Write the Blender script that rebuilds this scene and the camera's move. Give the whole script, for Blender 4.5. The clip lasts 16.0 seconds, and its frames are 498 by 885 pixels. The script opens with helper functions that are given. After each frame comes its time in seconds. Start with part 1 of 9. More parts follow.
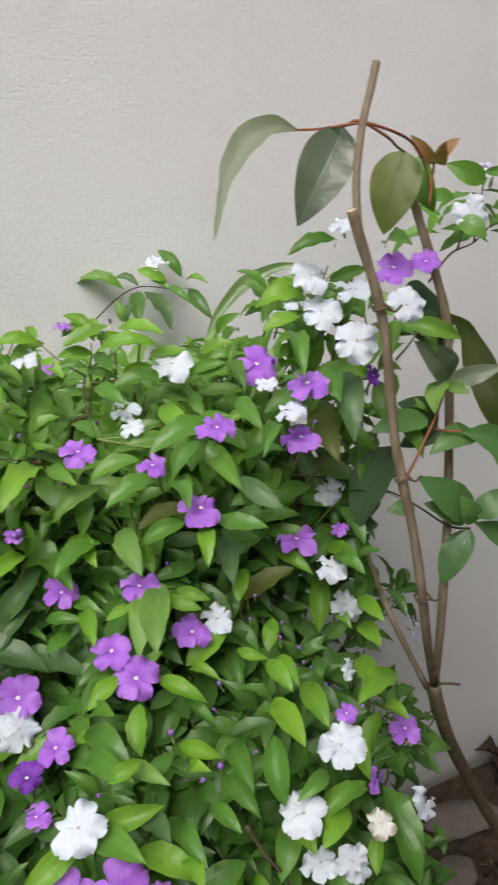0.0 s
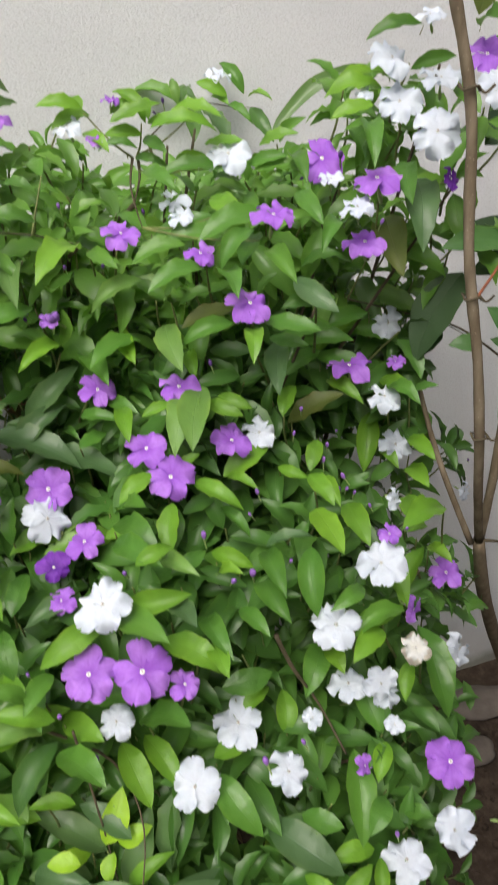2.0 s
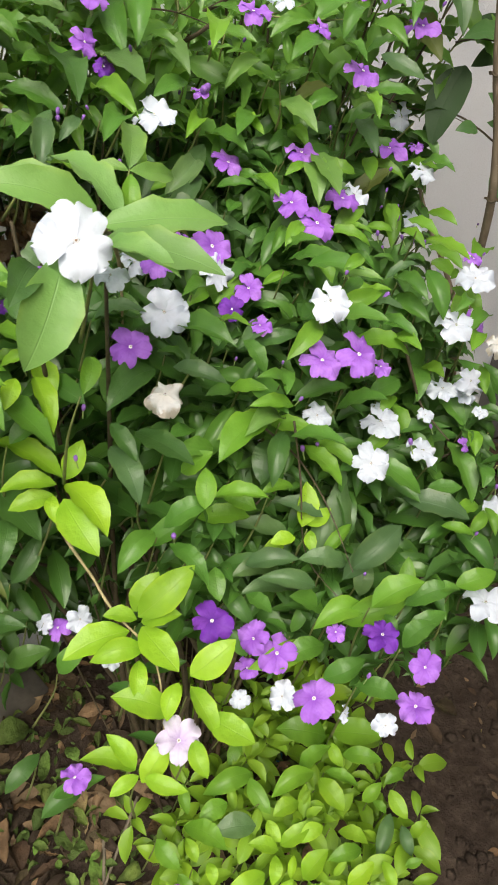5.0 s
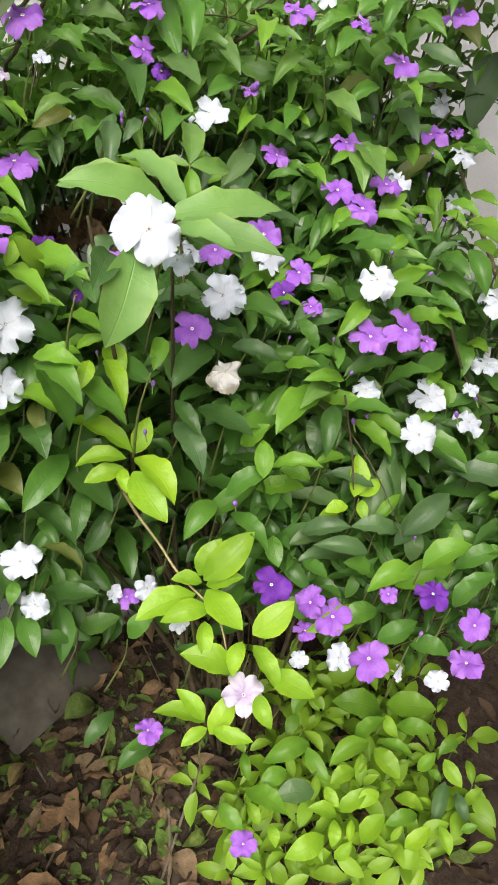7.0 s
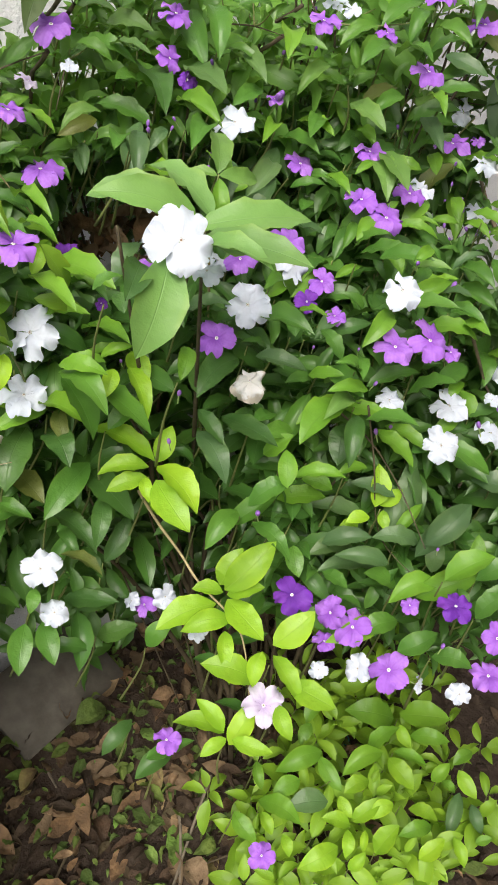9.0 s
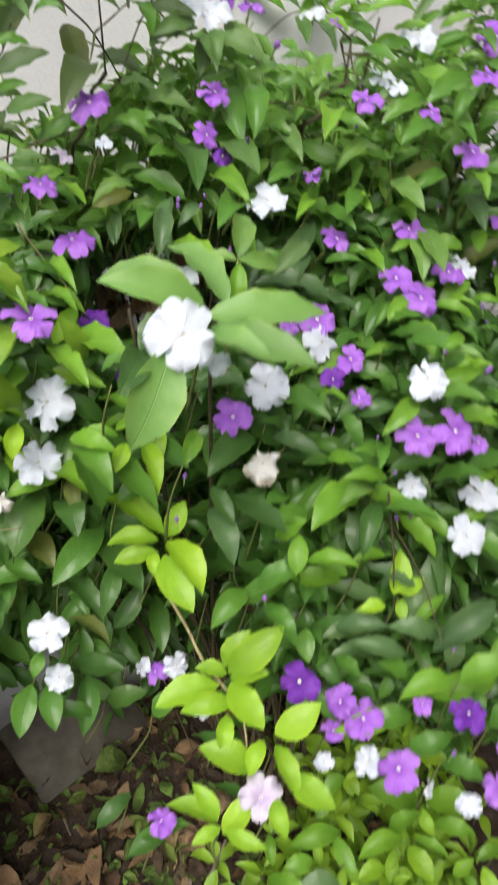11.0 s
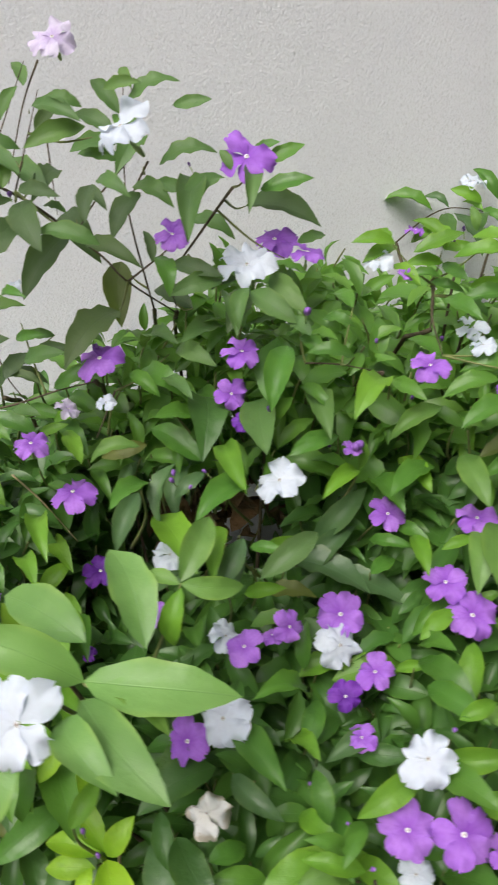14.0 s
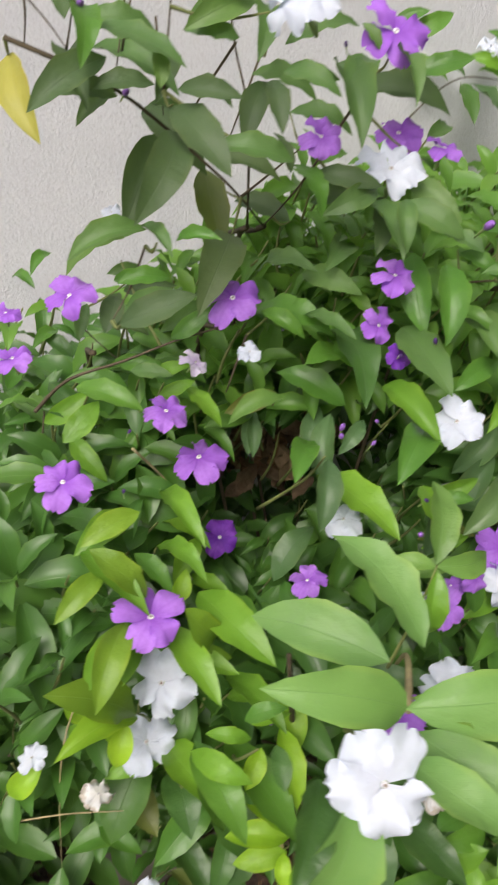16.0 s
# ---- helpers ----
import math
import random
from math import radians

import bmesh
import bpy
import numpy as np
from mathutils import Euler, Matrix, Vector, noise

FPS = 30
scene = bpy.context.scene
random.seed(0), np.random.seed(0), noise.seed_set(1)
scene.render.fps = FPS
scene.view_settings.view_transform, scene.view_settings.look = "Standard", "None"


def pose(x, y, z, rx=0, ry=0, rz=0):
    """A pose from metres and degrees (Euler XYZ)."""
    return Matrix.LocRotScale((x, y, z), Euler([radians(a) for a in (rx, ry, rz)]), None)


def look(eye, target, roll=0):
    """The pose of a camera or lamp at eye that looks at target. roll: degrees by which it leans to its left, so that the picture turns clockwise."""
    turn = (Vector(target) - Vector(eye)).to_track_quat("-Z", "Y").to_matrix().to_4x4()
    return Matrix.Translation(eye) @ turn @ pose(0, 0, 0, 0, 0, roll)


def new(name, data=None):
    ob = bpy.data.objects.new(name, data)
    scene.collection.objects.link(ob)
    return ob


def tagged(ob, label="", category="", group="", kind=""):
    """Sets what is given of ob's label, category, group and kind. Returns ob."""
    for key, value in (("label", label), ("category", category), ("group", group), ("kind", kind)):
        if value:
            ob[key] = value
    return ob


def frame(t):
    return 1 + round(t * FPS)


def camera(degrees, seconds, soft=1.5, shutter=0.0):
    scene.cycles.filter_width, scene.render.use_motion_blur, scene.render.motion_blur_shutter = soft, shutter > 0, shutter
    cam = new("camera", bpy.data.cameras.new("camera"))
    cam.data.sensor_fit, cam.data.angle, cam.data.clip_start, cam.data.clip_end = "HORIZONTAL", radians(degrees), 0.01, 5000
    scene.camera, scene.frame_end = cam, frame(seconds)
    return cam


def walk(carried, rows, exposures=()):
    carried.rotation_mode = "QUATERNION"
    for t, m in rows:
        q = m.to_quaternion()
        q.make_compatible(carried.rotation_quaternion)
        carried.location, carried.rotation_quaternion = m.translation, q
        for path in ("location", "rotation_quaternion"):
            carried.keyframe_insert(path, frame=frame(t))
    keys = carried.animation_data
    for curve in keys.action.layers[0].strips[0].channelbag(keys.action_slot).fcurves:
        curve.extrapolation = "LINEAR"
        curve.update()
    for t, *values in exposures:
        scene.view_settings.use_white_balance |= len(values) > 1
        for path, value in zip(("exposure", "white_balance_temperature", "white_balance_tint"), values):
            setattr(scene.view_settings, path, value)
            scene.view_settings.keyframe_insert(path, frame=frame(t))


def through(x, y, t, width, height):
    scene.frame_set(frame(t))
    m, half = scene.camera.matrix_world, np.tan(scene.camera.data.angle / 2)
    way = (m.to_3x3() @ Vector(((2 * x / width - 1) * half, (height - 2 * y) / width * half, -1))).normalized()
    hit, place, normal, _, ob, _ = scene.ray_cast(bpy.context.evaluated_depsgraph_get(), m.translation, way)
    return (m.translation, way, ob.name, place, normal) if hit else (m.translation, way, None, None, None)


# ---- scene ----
cam = camera(37.0, 16.0, 1.75, 0.4)
walk(cam, [
    (0, look((0.134, 0.238, 1.569), (0.997, 1.868, 0.796), 0.7)),
    (0.5, look((0.149, 0.234, 1.569), (1.106, 1.809, 0.793), 0.7)),
    (1, look((0.138, 0.245, 1.554), (1.058, 1.828, 0.748), 1.8)),
    (1.5, look((0.133, 0.258, 1.507), (0.918, 1.857, 0.597), 3.2)),
    (2, look((0.137, 0.243, 1.469), (0.848, 1.821, 0.466), 3.1)),
    (2.5, look((0.129, 0.209, 1.426), (0.846, 1.751, 0.373), 3.2)),
    (3, look((0.110, 0.191, 1.428), (0.800, 1.688, 0.297), 3.0)),
    (3.5, look((0.117, 0.200, 1.403), (0.779, 1.673, 0.223), 2.2)),
    (4, look((0.026, 0.220, 1.384), (0.813, 1.613, 0.184), 1.8)),
    (4.5, look((-0.151, 0.236, 1.369), (0.873, 1.478, 0.182), 3.7)),
    (5, look((-0.233, 0.232, 1.380), (0.886, 1.429, 0.232), 5.3)),
    (5.2, look((-0.244, 0.226, 1.379), (0.868, 1.422, 0.226), 5.2)),
    (7.3, look((-0.273, 0.198, 1.391), (0.742, 1.471, 0.228), 1.4)),
    (7.5, look((-0.274, 0.198, 1.391), (0.747, 1.467, 0.229), 1.4)),
    (8, look((-0.281, 0.208, 1.390), (0.741, 1.477, 0.230), 1.4)),
    (8.5, look((-0.281, 0.210, 1.391), (0.734, 1.491, 0.239), 1.4)),
    (8.7, look((-0.282, 0.211, 1.392), (0.730, 1.492, 0.236), 1.6)),
    (10.8, look((-0.263, 0.215, 1.403), (0.704, 1.569, 0.294), 1.9)),
    (11, look((-0.225, 0.219, 1.421), (0.671, 1.638, 0.333), 2.0)),
    (11.5, look((-0.046, 0.240, 1.477), (0.580, 1.848, 0.464), 4.4)),
    (12, look((0.065, 0.231, 1.495), (0.570, 1.891, 0.501), 4.6)),
    (12.5, look((0.118, 0.245, 1.508), (0.565, 1.932, 0.532), 2.3)),
    (13, look((0.128, 0.262, 1.526), (0.529, 1.990, 0.602), 1.2)),
    (13.5, look((0.090, 0.291, 1.529), (0.408, 2.047, 0.625), 1.1)),
    (14, look((0.022, 0.311, 1.518), (0.395, 2.065, 0.632), 0.3)),
    (14.5, look((-0.083, 0.369, 1.500), (0.446, 2.077, 0.604), 0.4)),
    (15, look((-0.128, 0.386, 1.497), (0.511, 2.044, 0.580), 1.9)),
    (15.5, look((-0.121, 0.405, 1.495), (0.516, 2.047, 0.548), 0.0)),
    (16, look((-0.163, 0.474, 1.522), (0.541, 1.939, 0.357), 1.1)),
], exposures=[(0.0, 0.56, 6500, 10), (1.0, 0.55, 6480, 10), (2.5, 0.77, 6650, 9.5), (3.0, 0.82, 6850, 6), (4.0, 0.88, 7150, 4), (5.0, 0.81, 6750, 9), (8.0, 0.86, 6650, 10.5), (11.0, 0.74, 6500, 10), (12.5, 0.62, 6480, 9.5), (14.5, 0.50, 6350, 10.5), (16.0, 0.56, 6550, 14)])

# ---- sky and light ----
world = bpy.data.worlds.new("sky")
scene.world = world
world.use_nodes = True
wn = world.node_tree.nodes
sky = wn.new("ShaderNodeTexSky")
sky.sky_type, sky.sun_disc = "NISHITA", False
sky.sun_elevation, sky.sun_rotation = radians(54), radians(221)
sky.air_density, sky.dust_density, sky.ozone_density = 1.0, 6.0, 0.4
world.node_tree.links.new(sky.outputs[0], wn["Background"].inputs[0])
wn["Background"].inputs[1].default_value = 0.10
lamp = bpy.data.lights.new("sun", "SUN")
lamp.energy, lamp.angle, lamp.color = 1.75, radians(34), (1.0, 0.982, 0.96)
sun = new("sun", lamp)
sun.matrix_world = look((-2.2, -2.0, 6.1), (0.3, 0.9, 0.8))


# ---- materials ----
class Nodes:
    """A small helper round one node material."""

    def __init__(self, name, rough=0.6, spec=0.3):
        self.mat = bpy.data.materials.new(name)
        self.mat.use_nodes = True
        self.n, self.l = self.mat.node_tree.nodes, self.mat.node_tree.links
        self.bsdf = self.n["Principled BSDF"]
        self.out = self.n["Material Output"]
        self.set("Roughness", rough)
        self.set("Specular IOR Level", spec)

    def set(self, key, value):
        if hasattr(value, "is_output"):
            self.l.new(value, self.bsdf.inputs[key])
        else:
            self.bsdf.inputs[key].default_value = value

    def coord(self, which="Object"):
        return self.n.new("ShaderNodeTexCoord").outputs[which]

    def noise(self, scale, detail=4.0, rough=0.55, vec=None, out="Fac"):
        t = self.n.new("ShaderNodeTexNoise")
        t.inputs["Scale"].default_value, t.inputs["Detail"].default_value, t.inputs["Roughness"].default_value = scale, detail, rough
        self.l.new(vec if vec is not None else self.coord(), t.inputs["Vector"])
        return t.outputs[out]

    def voronoi(self, scale, vec=None, feature="F1", out="Distance"):
        t = self.n.new("ShaderNodeTexVoronoi")
        t.feature = feature
        t.inputs["Scale"].default_value = scale
        self.l.new(vec if vec is not None else self.coord(), t.inputs["Vector"])
        return t.outputs[out]

    def ramp(self, fac, stops):
        r = self.n.new("ShaderNodeValToRGB")
        e = r.color_ramp.elements
        while len(e) < len(stops):
            e.new(0.5)
        for k, (p, c) in zip(e, stops):
            k.position, k.color = p, (*c, 1) if len(c) == 3 else c
        self.l.new(fac, r.inputs[0])
        return r.outputs[0]

    def mix(self, fac, a, b, blend="MIX"):
        m = self.n.new("ShaderNodeMix")
        m.data_type, m.blend_type = "RGBA", blend
        for sock, v in ((m.inputs[0], fac), (m.inputs[6], a), (m.inputs[7], b)):
            if hasattr(v, "is_output"):
                self.l.new(v, sock)
            else:
                sock.default_value = v if isinstance(v, (int, float)) else (*v, 1)
        return m.outputs[2]

    def math(self, op, a, b=0.0, c=0.0):
        m = self.n.new("ShaderNodeMath")
        m.operation = op
        for sock, v in zip(m.inputs, (a, b, c)):
            if hasattr(v, "is_output"):
                self.l.new(v, sock)
            else:
                sock.default_value = v
        return m.outputs[0]

    def bump(self, height, strength=0.3, distance=0.002, normal=None):
        b = self.n.new("ShaderNodeBump")
        b.inputs["Strength"].default_value, b.inputs["Distance"].default_value = strength, distance
        self.l.new(height, b.inputs["Height"])
        if normal is not None:
            self.l.new(normal, b.inputs["Normal"])
        self.set("Normal", b.outputs[0])
        return b.outputs[0]

    def see_through(self, colour, amount):
        t = self.n.new("ShaderNodeBsdfTranslucent")
        if hasattr(colour, "is_output"):
            self.l.new(colour, t.inputs[0])
        else:
            t.inputs[0].default_value = (*colour, 1)
        m = self.n.new("ShaderNodeMixShader")
        m.inputs[0].default_value = amount
        self.l.new(self.bsdf.outputs[0], m.inputs[1])
        self.l.new(t.outputs[0], m.inputs[2])
        self.l.new(m.outputs[0], self.out.inputs[0])


def scaled(c, k):
    return tuple(min(1.0, v * k) for v in c)


def leaf_material(name, base, vein, rough=0.35, through=0.24, random_from="object"):
    k = Nodes(name, rough + 0.05, 0.50)
    uv = k.coord("UV")
    sep = k.n.new("ShaderNodeSeparateXYZ")
    k.l.new(uv, sep.inputs[0])
    u = k.math("ABSOLUTE", k.math("SUBTRACT", sep.outputs[0], 0.5))
    if random_from == "object":
        rnd = k.n.new("ShaderNodeObjectInfo").outputs["Random"]
    else:
        rnd = k.n.new("ShaderNodeNewGeometry").outputs["Random Per Island"]
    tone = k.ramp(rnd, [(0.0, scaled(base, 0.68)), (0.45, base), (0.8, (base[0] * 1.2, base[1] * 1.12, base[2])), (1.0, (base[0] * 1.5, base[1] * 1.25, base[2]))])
    patch = k.noise(1.6, 3.0, vec=k.coord("Object"))
    fine = k.noise(8.0, 3.0, vec=k.coord("Object"))
    col = k.mix(k.ramp(patch, [(0.3, (0, 0, 0)), (0.75, (0.5, 0.5, 0.5))]), tone, (base[0] * 1.8, base[1] * 1.45, base[2] * 1.4))
    col = k.mix(k.math("MULTIPLY", fine, 0.22), col, scaled(base, 0.65))
    # a little yellower along the margin
    rim = k.ramp(u, [(0.36, (0, 0, 0)), (0.5, (0.35, 0.35, 0.35))])
    col = k.mix(rim, col, (base[0] * 2.2, base[1] * 1.5, base[2]))
    # midrib and slanting side veins
    mid = k.math("SUBTRACT", 1.0, k.math("SMOOTH_MIN", k.math("MULTIPLY", u, 52.0), 1.0, 0.2))
    ph = k.math("SINE", k.math("MULTIPLY", k.math("SUBTRACT", sep.outputs[1], k.math("MULTIPLY", u, 0.75)), 58.0))
    side = k.math("MULTIPLY", k.math("MAXIMUM", k.math("SUBTRACT", ph, 0.88), 0.0), 2.2)
    both = k.math("MINIMUM", k.math("MAXIMUM", mid, k.math("MULTIPLY", side, 0.30)), 1.0)
    col = k.mix(k.math("MULTIPLY", both, 0.34), col, vein)
    spots = k.ramp(k.voronoi(7.0), [(0.0, (1, 1, 1)), (0.03, (0, 0, 0))])
    col = k.mix(k.math("MULTIPLY", spots, 0.35), col, (0.16, 0.12, 0.04))
    k.set("Base Color", col)
    k.set("Roughness", k.ramp(patch, [(0.3, (rough - 0.08,) * 3), (0.7, (rough + 0.12,) * 3)]))
    relief = k.math("ADD", k.math("MULTIPLY", k.math("ADD", mid, k.math("MULTIPLY", side, 0.12)), -0.7), k.math("MULTIPLY", k.noise(3.0, 2.0), 1.5))
    k.bump(k.math("ADD", relief, k.math("MULTIPLY", k.noise(14.0, 3.0), 0.50)), 0.25, 0.005)
    k.see_through(k.mix(0.5, col, (0.22, 0.42, 0.04)), through)
    return k.mat


LEAF = {
    "mid": leaf_material("leaf_green", (0.079, 0.222, 0.033), (0.13, 0.27, 0.06), 0.33, 0.32),
    "dark": leaf_material("leaf_dark_green", (0.047, 0.128, 0.027), (0.08, 0.15, 0.06), 0.36, 0.22),
    "light": leaf_material("leaf_fresh_green", (0.140, 0.340, 0.032), (0.20, 0.38, 0.07), 0.36, 0.36),
    "lime": leaf_material("leaf_lime_green", (0.240, 0.490, 0.030), (0.33, 0.49, 0.10), 0.38, 0.36),
    "pale": leaf_material("leaf_pale_green", (0.150, 0.320, 0.070), (0.19, 0.33, 0.12), 0.38, 0.34),
    "olive": leaf_material("leaf_olive_green", (0.105, 0.145, 0.032), (0.15, 0.17, 0.07), 0.45, 0.28),
    "grey": leaf_material("leaf_grey_green", (0.074, 0.160, 0.060), (0.10, 0.19, 0.10), 0.36, 0.26),
    "sage": leaf_material("leaf_sage_green", (0.105, 0.150, 0.105), (0.26, 0.30, 0.21), 0.36, 0.15),
    "yellow": leaf_material("leaf_yellow", (0.27, 0.31, 0.065), (0.36, 0.36, 0.12), 0.5, 0.25),
    "foreground": leaf_material("leaf_soft_pale_green", (0.165, 0.355, 0.092), (0.21, 0.38, 0.13), 0.42, 0.32),
    "fresh": leaf_material("leaf_yellow_green", (0.170, 0.330, 0.030), (0.22, 0.37, 0.08), 0.38, 0.34),
    "sage_pale": leaf_material("leaf_pale_sage_green", (0.175, 0.215, 0.160), (0.28, 0.32, 0.24), 0.42, 0.25),
    "dull": leaf_material("leaf_dull_green", (0.086, 0.190, 0.052), (0.14, 0.23, 0.09), 0.46, 0.30),
    "dull_dark": leaf_material("leaf_dull_olive_green", (0.064, 0.120, 0.046), (0.10, 0.15, 0.08), 0.52, 0.28),
    "sage_dark": leaf_material("leaf_dull_sage_green", (0.085, 0.120, 0.088), (0.20, 0.24, 0.18), 0.36, 0.12),
    "olive_dark": leaf_material("leaf_dark_olive_green", (0.048, 0.070, 0.016), (0.075, 0.09, 0.03), 0.5, 0.2),
    "bright": leaf_material("leaf_cool_green", (0.066, 0.170, 0.055), (0.13, 0.25, 0.11), 0.30, 0.2),
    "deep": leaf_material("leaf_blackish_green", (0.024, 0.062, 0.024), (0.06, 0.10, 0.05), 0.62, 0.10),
    # inner leaves: mature green, base darkened to stand in for shade inside the bush
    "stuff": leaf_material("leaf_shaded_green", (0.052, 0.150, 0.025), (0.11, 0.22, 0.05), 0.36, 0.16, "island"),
    "crown": leaf_material("leaf_young_green", (0.113, 0.280, 0.045), (0.18, 0.34, 0.07), 0.34, 0.38, "island"),
    "weed": leaf_material("leaf_low_green", (0.185, 0.375, 0.028), (0.30, 0.46, 0.08), 0.40, 0.3, "island"),
}


def petal_material(name, base, pale, heart, edge=None):
    k = Nodes(name, 0.55, 0.25)
    uv = k.coord("UV")
    sep = k.n.new("ShaderNodeSeparateXYZ")
    k.l.new(uv, sep.inputs[0])
    rnd = k.n.new("ShaderNodeObjectInfo").outputs["Random"]
    streak = k.noise(5.0, 4.0, vec=uv)
    col = k.mix(rnd, base, pale)
    col = k.mix(k.ramp(streak, [(0.35, (0, 0, 0)), (0.7, (0.5, 0.5, 0.5))]), col, scaled(base, 0.85))
    # the colour deepens towards the eye and along the middle line
    col = k.mix(k.ramp(sep.outputs[1], [(0.05, (0.6, 0.6, 0.6)), (0.45, (0.0, 0.0, 0.0))]), col, heart)
    off = k.math("ABSOLUTE", k.math("SUBTRACT", sep.outputs[0], 0.5))
    col = k.mix(k.ramp(off, [(0.0, (0.22, 0.22, 0.22)), (0.09, (0, 0, 0))]), col, heart)
    if edge:
        col = k.mix(k.ramp(k.math("ADD", sep.outputs[1], k.math("MULTIPLY", streak, 0.5)), [(0.85, (0, 0, 0)), (1.2, (0.8, 0.8, 0.8))]), col, edge)
    k.set("Base Color", col)
    k.bump(k.noise(5.0, 3.0, vec=uv), 0.3, 0.002)
    k.see_through(col, 0.30)
    return k.mat


PETAL = {
    "purple": petal_material("petal_purple", (0.41, 0.15, 0.74), (0.53, 0.25, 0.83), (0.25, 0.055, 0.53)),
    "violet": petal_material("petal_deep_violet", (0.18, 0.04, 0.44), (0.26, 0.07, 0.52), (0.09, 0.015, 0.24)),
    "white": petal_material("petal_white", (0.735, 0.80, 0.90), (0.70, 0.77, 0.89), (0.67, 0.72, 0.81)),
    "lilac": petal_material("petal_pale_lilac", (0.70, 0.62, 0.82), (0.76, 0.72, 0.86), (0.46, 0.30, 0.64)),
    "cream": petal_material("petal_fading_cream", (0.79, 0.80, 0.79), (0.75, 0.76, 0.75), (0.66, 0.65, 0.59), (0.60, 0.54, 0.44)),
}


def plain(name, base, rough=0.6, vary=0.35, scale=40.0, spec=0.3, strength=0.3, dist=0.002):
    k = Nodes(name, rough, spec)
    f = k.noise(scale, 5.0)
    k.set("Base Color", k.ramp(f, [(0.25, scaled(base, 1 - vary)), (0.75, scaled(base, 1 + vary))]))
    k.bump(k.noise(scale * 4, 3.0), strength, dist)
    return k.mat


THROAT = plain("flower_throat", (0.82, 0.82, 0.78), 0.6, 0.05)
TUBE = plain("flower_tube", (0.30, 0.42, 0.14), 0.5, 0.2)
BUD = plain("flower_bud", (0.30, 0.14, 0.52), 0.55, 0.25, 200.0)
BUD_DARK = plain("flower_bud_dark", (0.10, 0.045, 0.20), 0.55, 0.25, 200.0)
STAMEN = plain("flower_eye_shadow", (0.34, 0.27, 0.30), 0.6, 0.1)
PALE_EYE = plain("flower_eye_pale", (0.60, 0.61, 0.62), 0.6, 0.1)
BROWN_EYE = plain("flower_eye_brown", (0.22, 0.15, 0.09), 0.7, 0.2)
TWIG_GREEN = plain("green_twig", (0.16, 0.19, 0.06), 0.55, 0.35, 60.0)
TWIG_BROWN = plain("brown_twig", (0.085, 0.068, 0.040), 0.7, 0.4, 70.0)
TWIG_PALE = plain("pale_twig", (0.36, 0.30, 0.16), 0.7, 0.3, 70.0)
DRY_STICK = plain("dry_stick", (0.17, 0.145, 0.105), 0.8, 0.35, 60.0)
RED_STALK = plain("red_leaf_stalk", (0.26, 0.085, 0.045), 0.5, 0.3, 60.0)
SLAB = plain("cement_slab", (0.135, 0.124, 0.102), 0.85, 0.45, 22.0, 0.2, 0.4, 0.002)
TEAL = plain("teal_plastic", (0.03, 0.20, 0.24), 0.35, 0.2)


def bark_material():
    k = Nodes("sapling_bark", 0.75, 0.2)
    v = k.coord()
    m = k.n.new("ShaderNodeMapping")
    m.inputs["Scale"].default_value = (1, 1, 0.25)
    k.l.new(v, m.inputs[0])
    f = k.noise(90.0, 5.0, vec=m.outputs[0])
    col = k.ramp(f, [(0.2, (0.10, 0.072, 0.045)), (0.55, (0.20, 0.162, 0.112)), (0.85, (0.30, 0.25, 0.18))])
    dots = k.ramp(k.voronoi(190.0), [(0.0, (1, 1, 1)), (0.16, (0, 0, 0))])
    col = k.mix(k.math("MULTIPLY", dots, 0.7), col, (0.42, 0.36, 0.27))
    k.set("Base Color", col)
    k.bump(k.math("ADD", f, dots), 0.5, 0.0015)
    return k.mat


BARK = bark_material()
CUT_WOOD = plain("cut_wood", (0.55, 0.45, 0.30), 0.8, 0.15, 90.0)


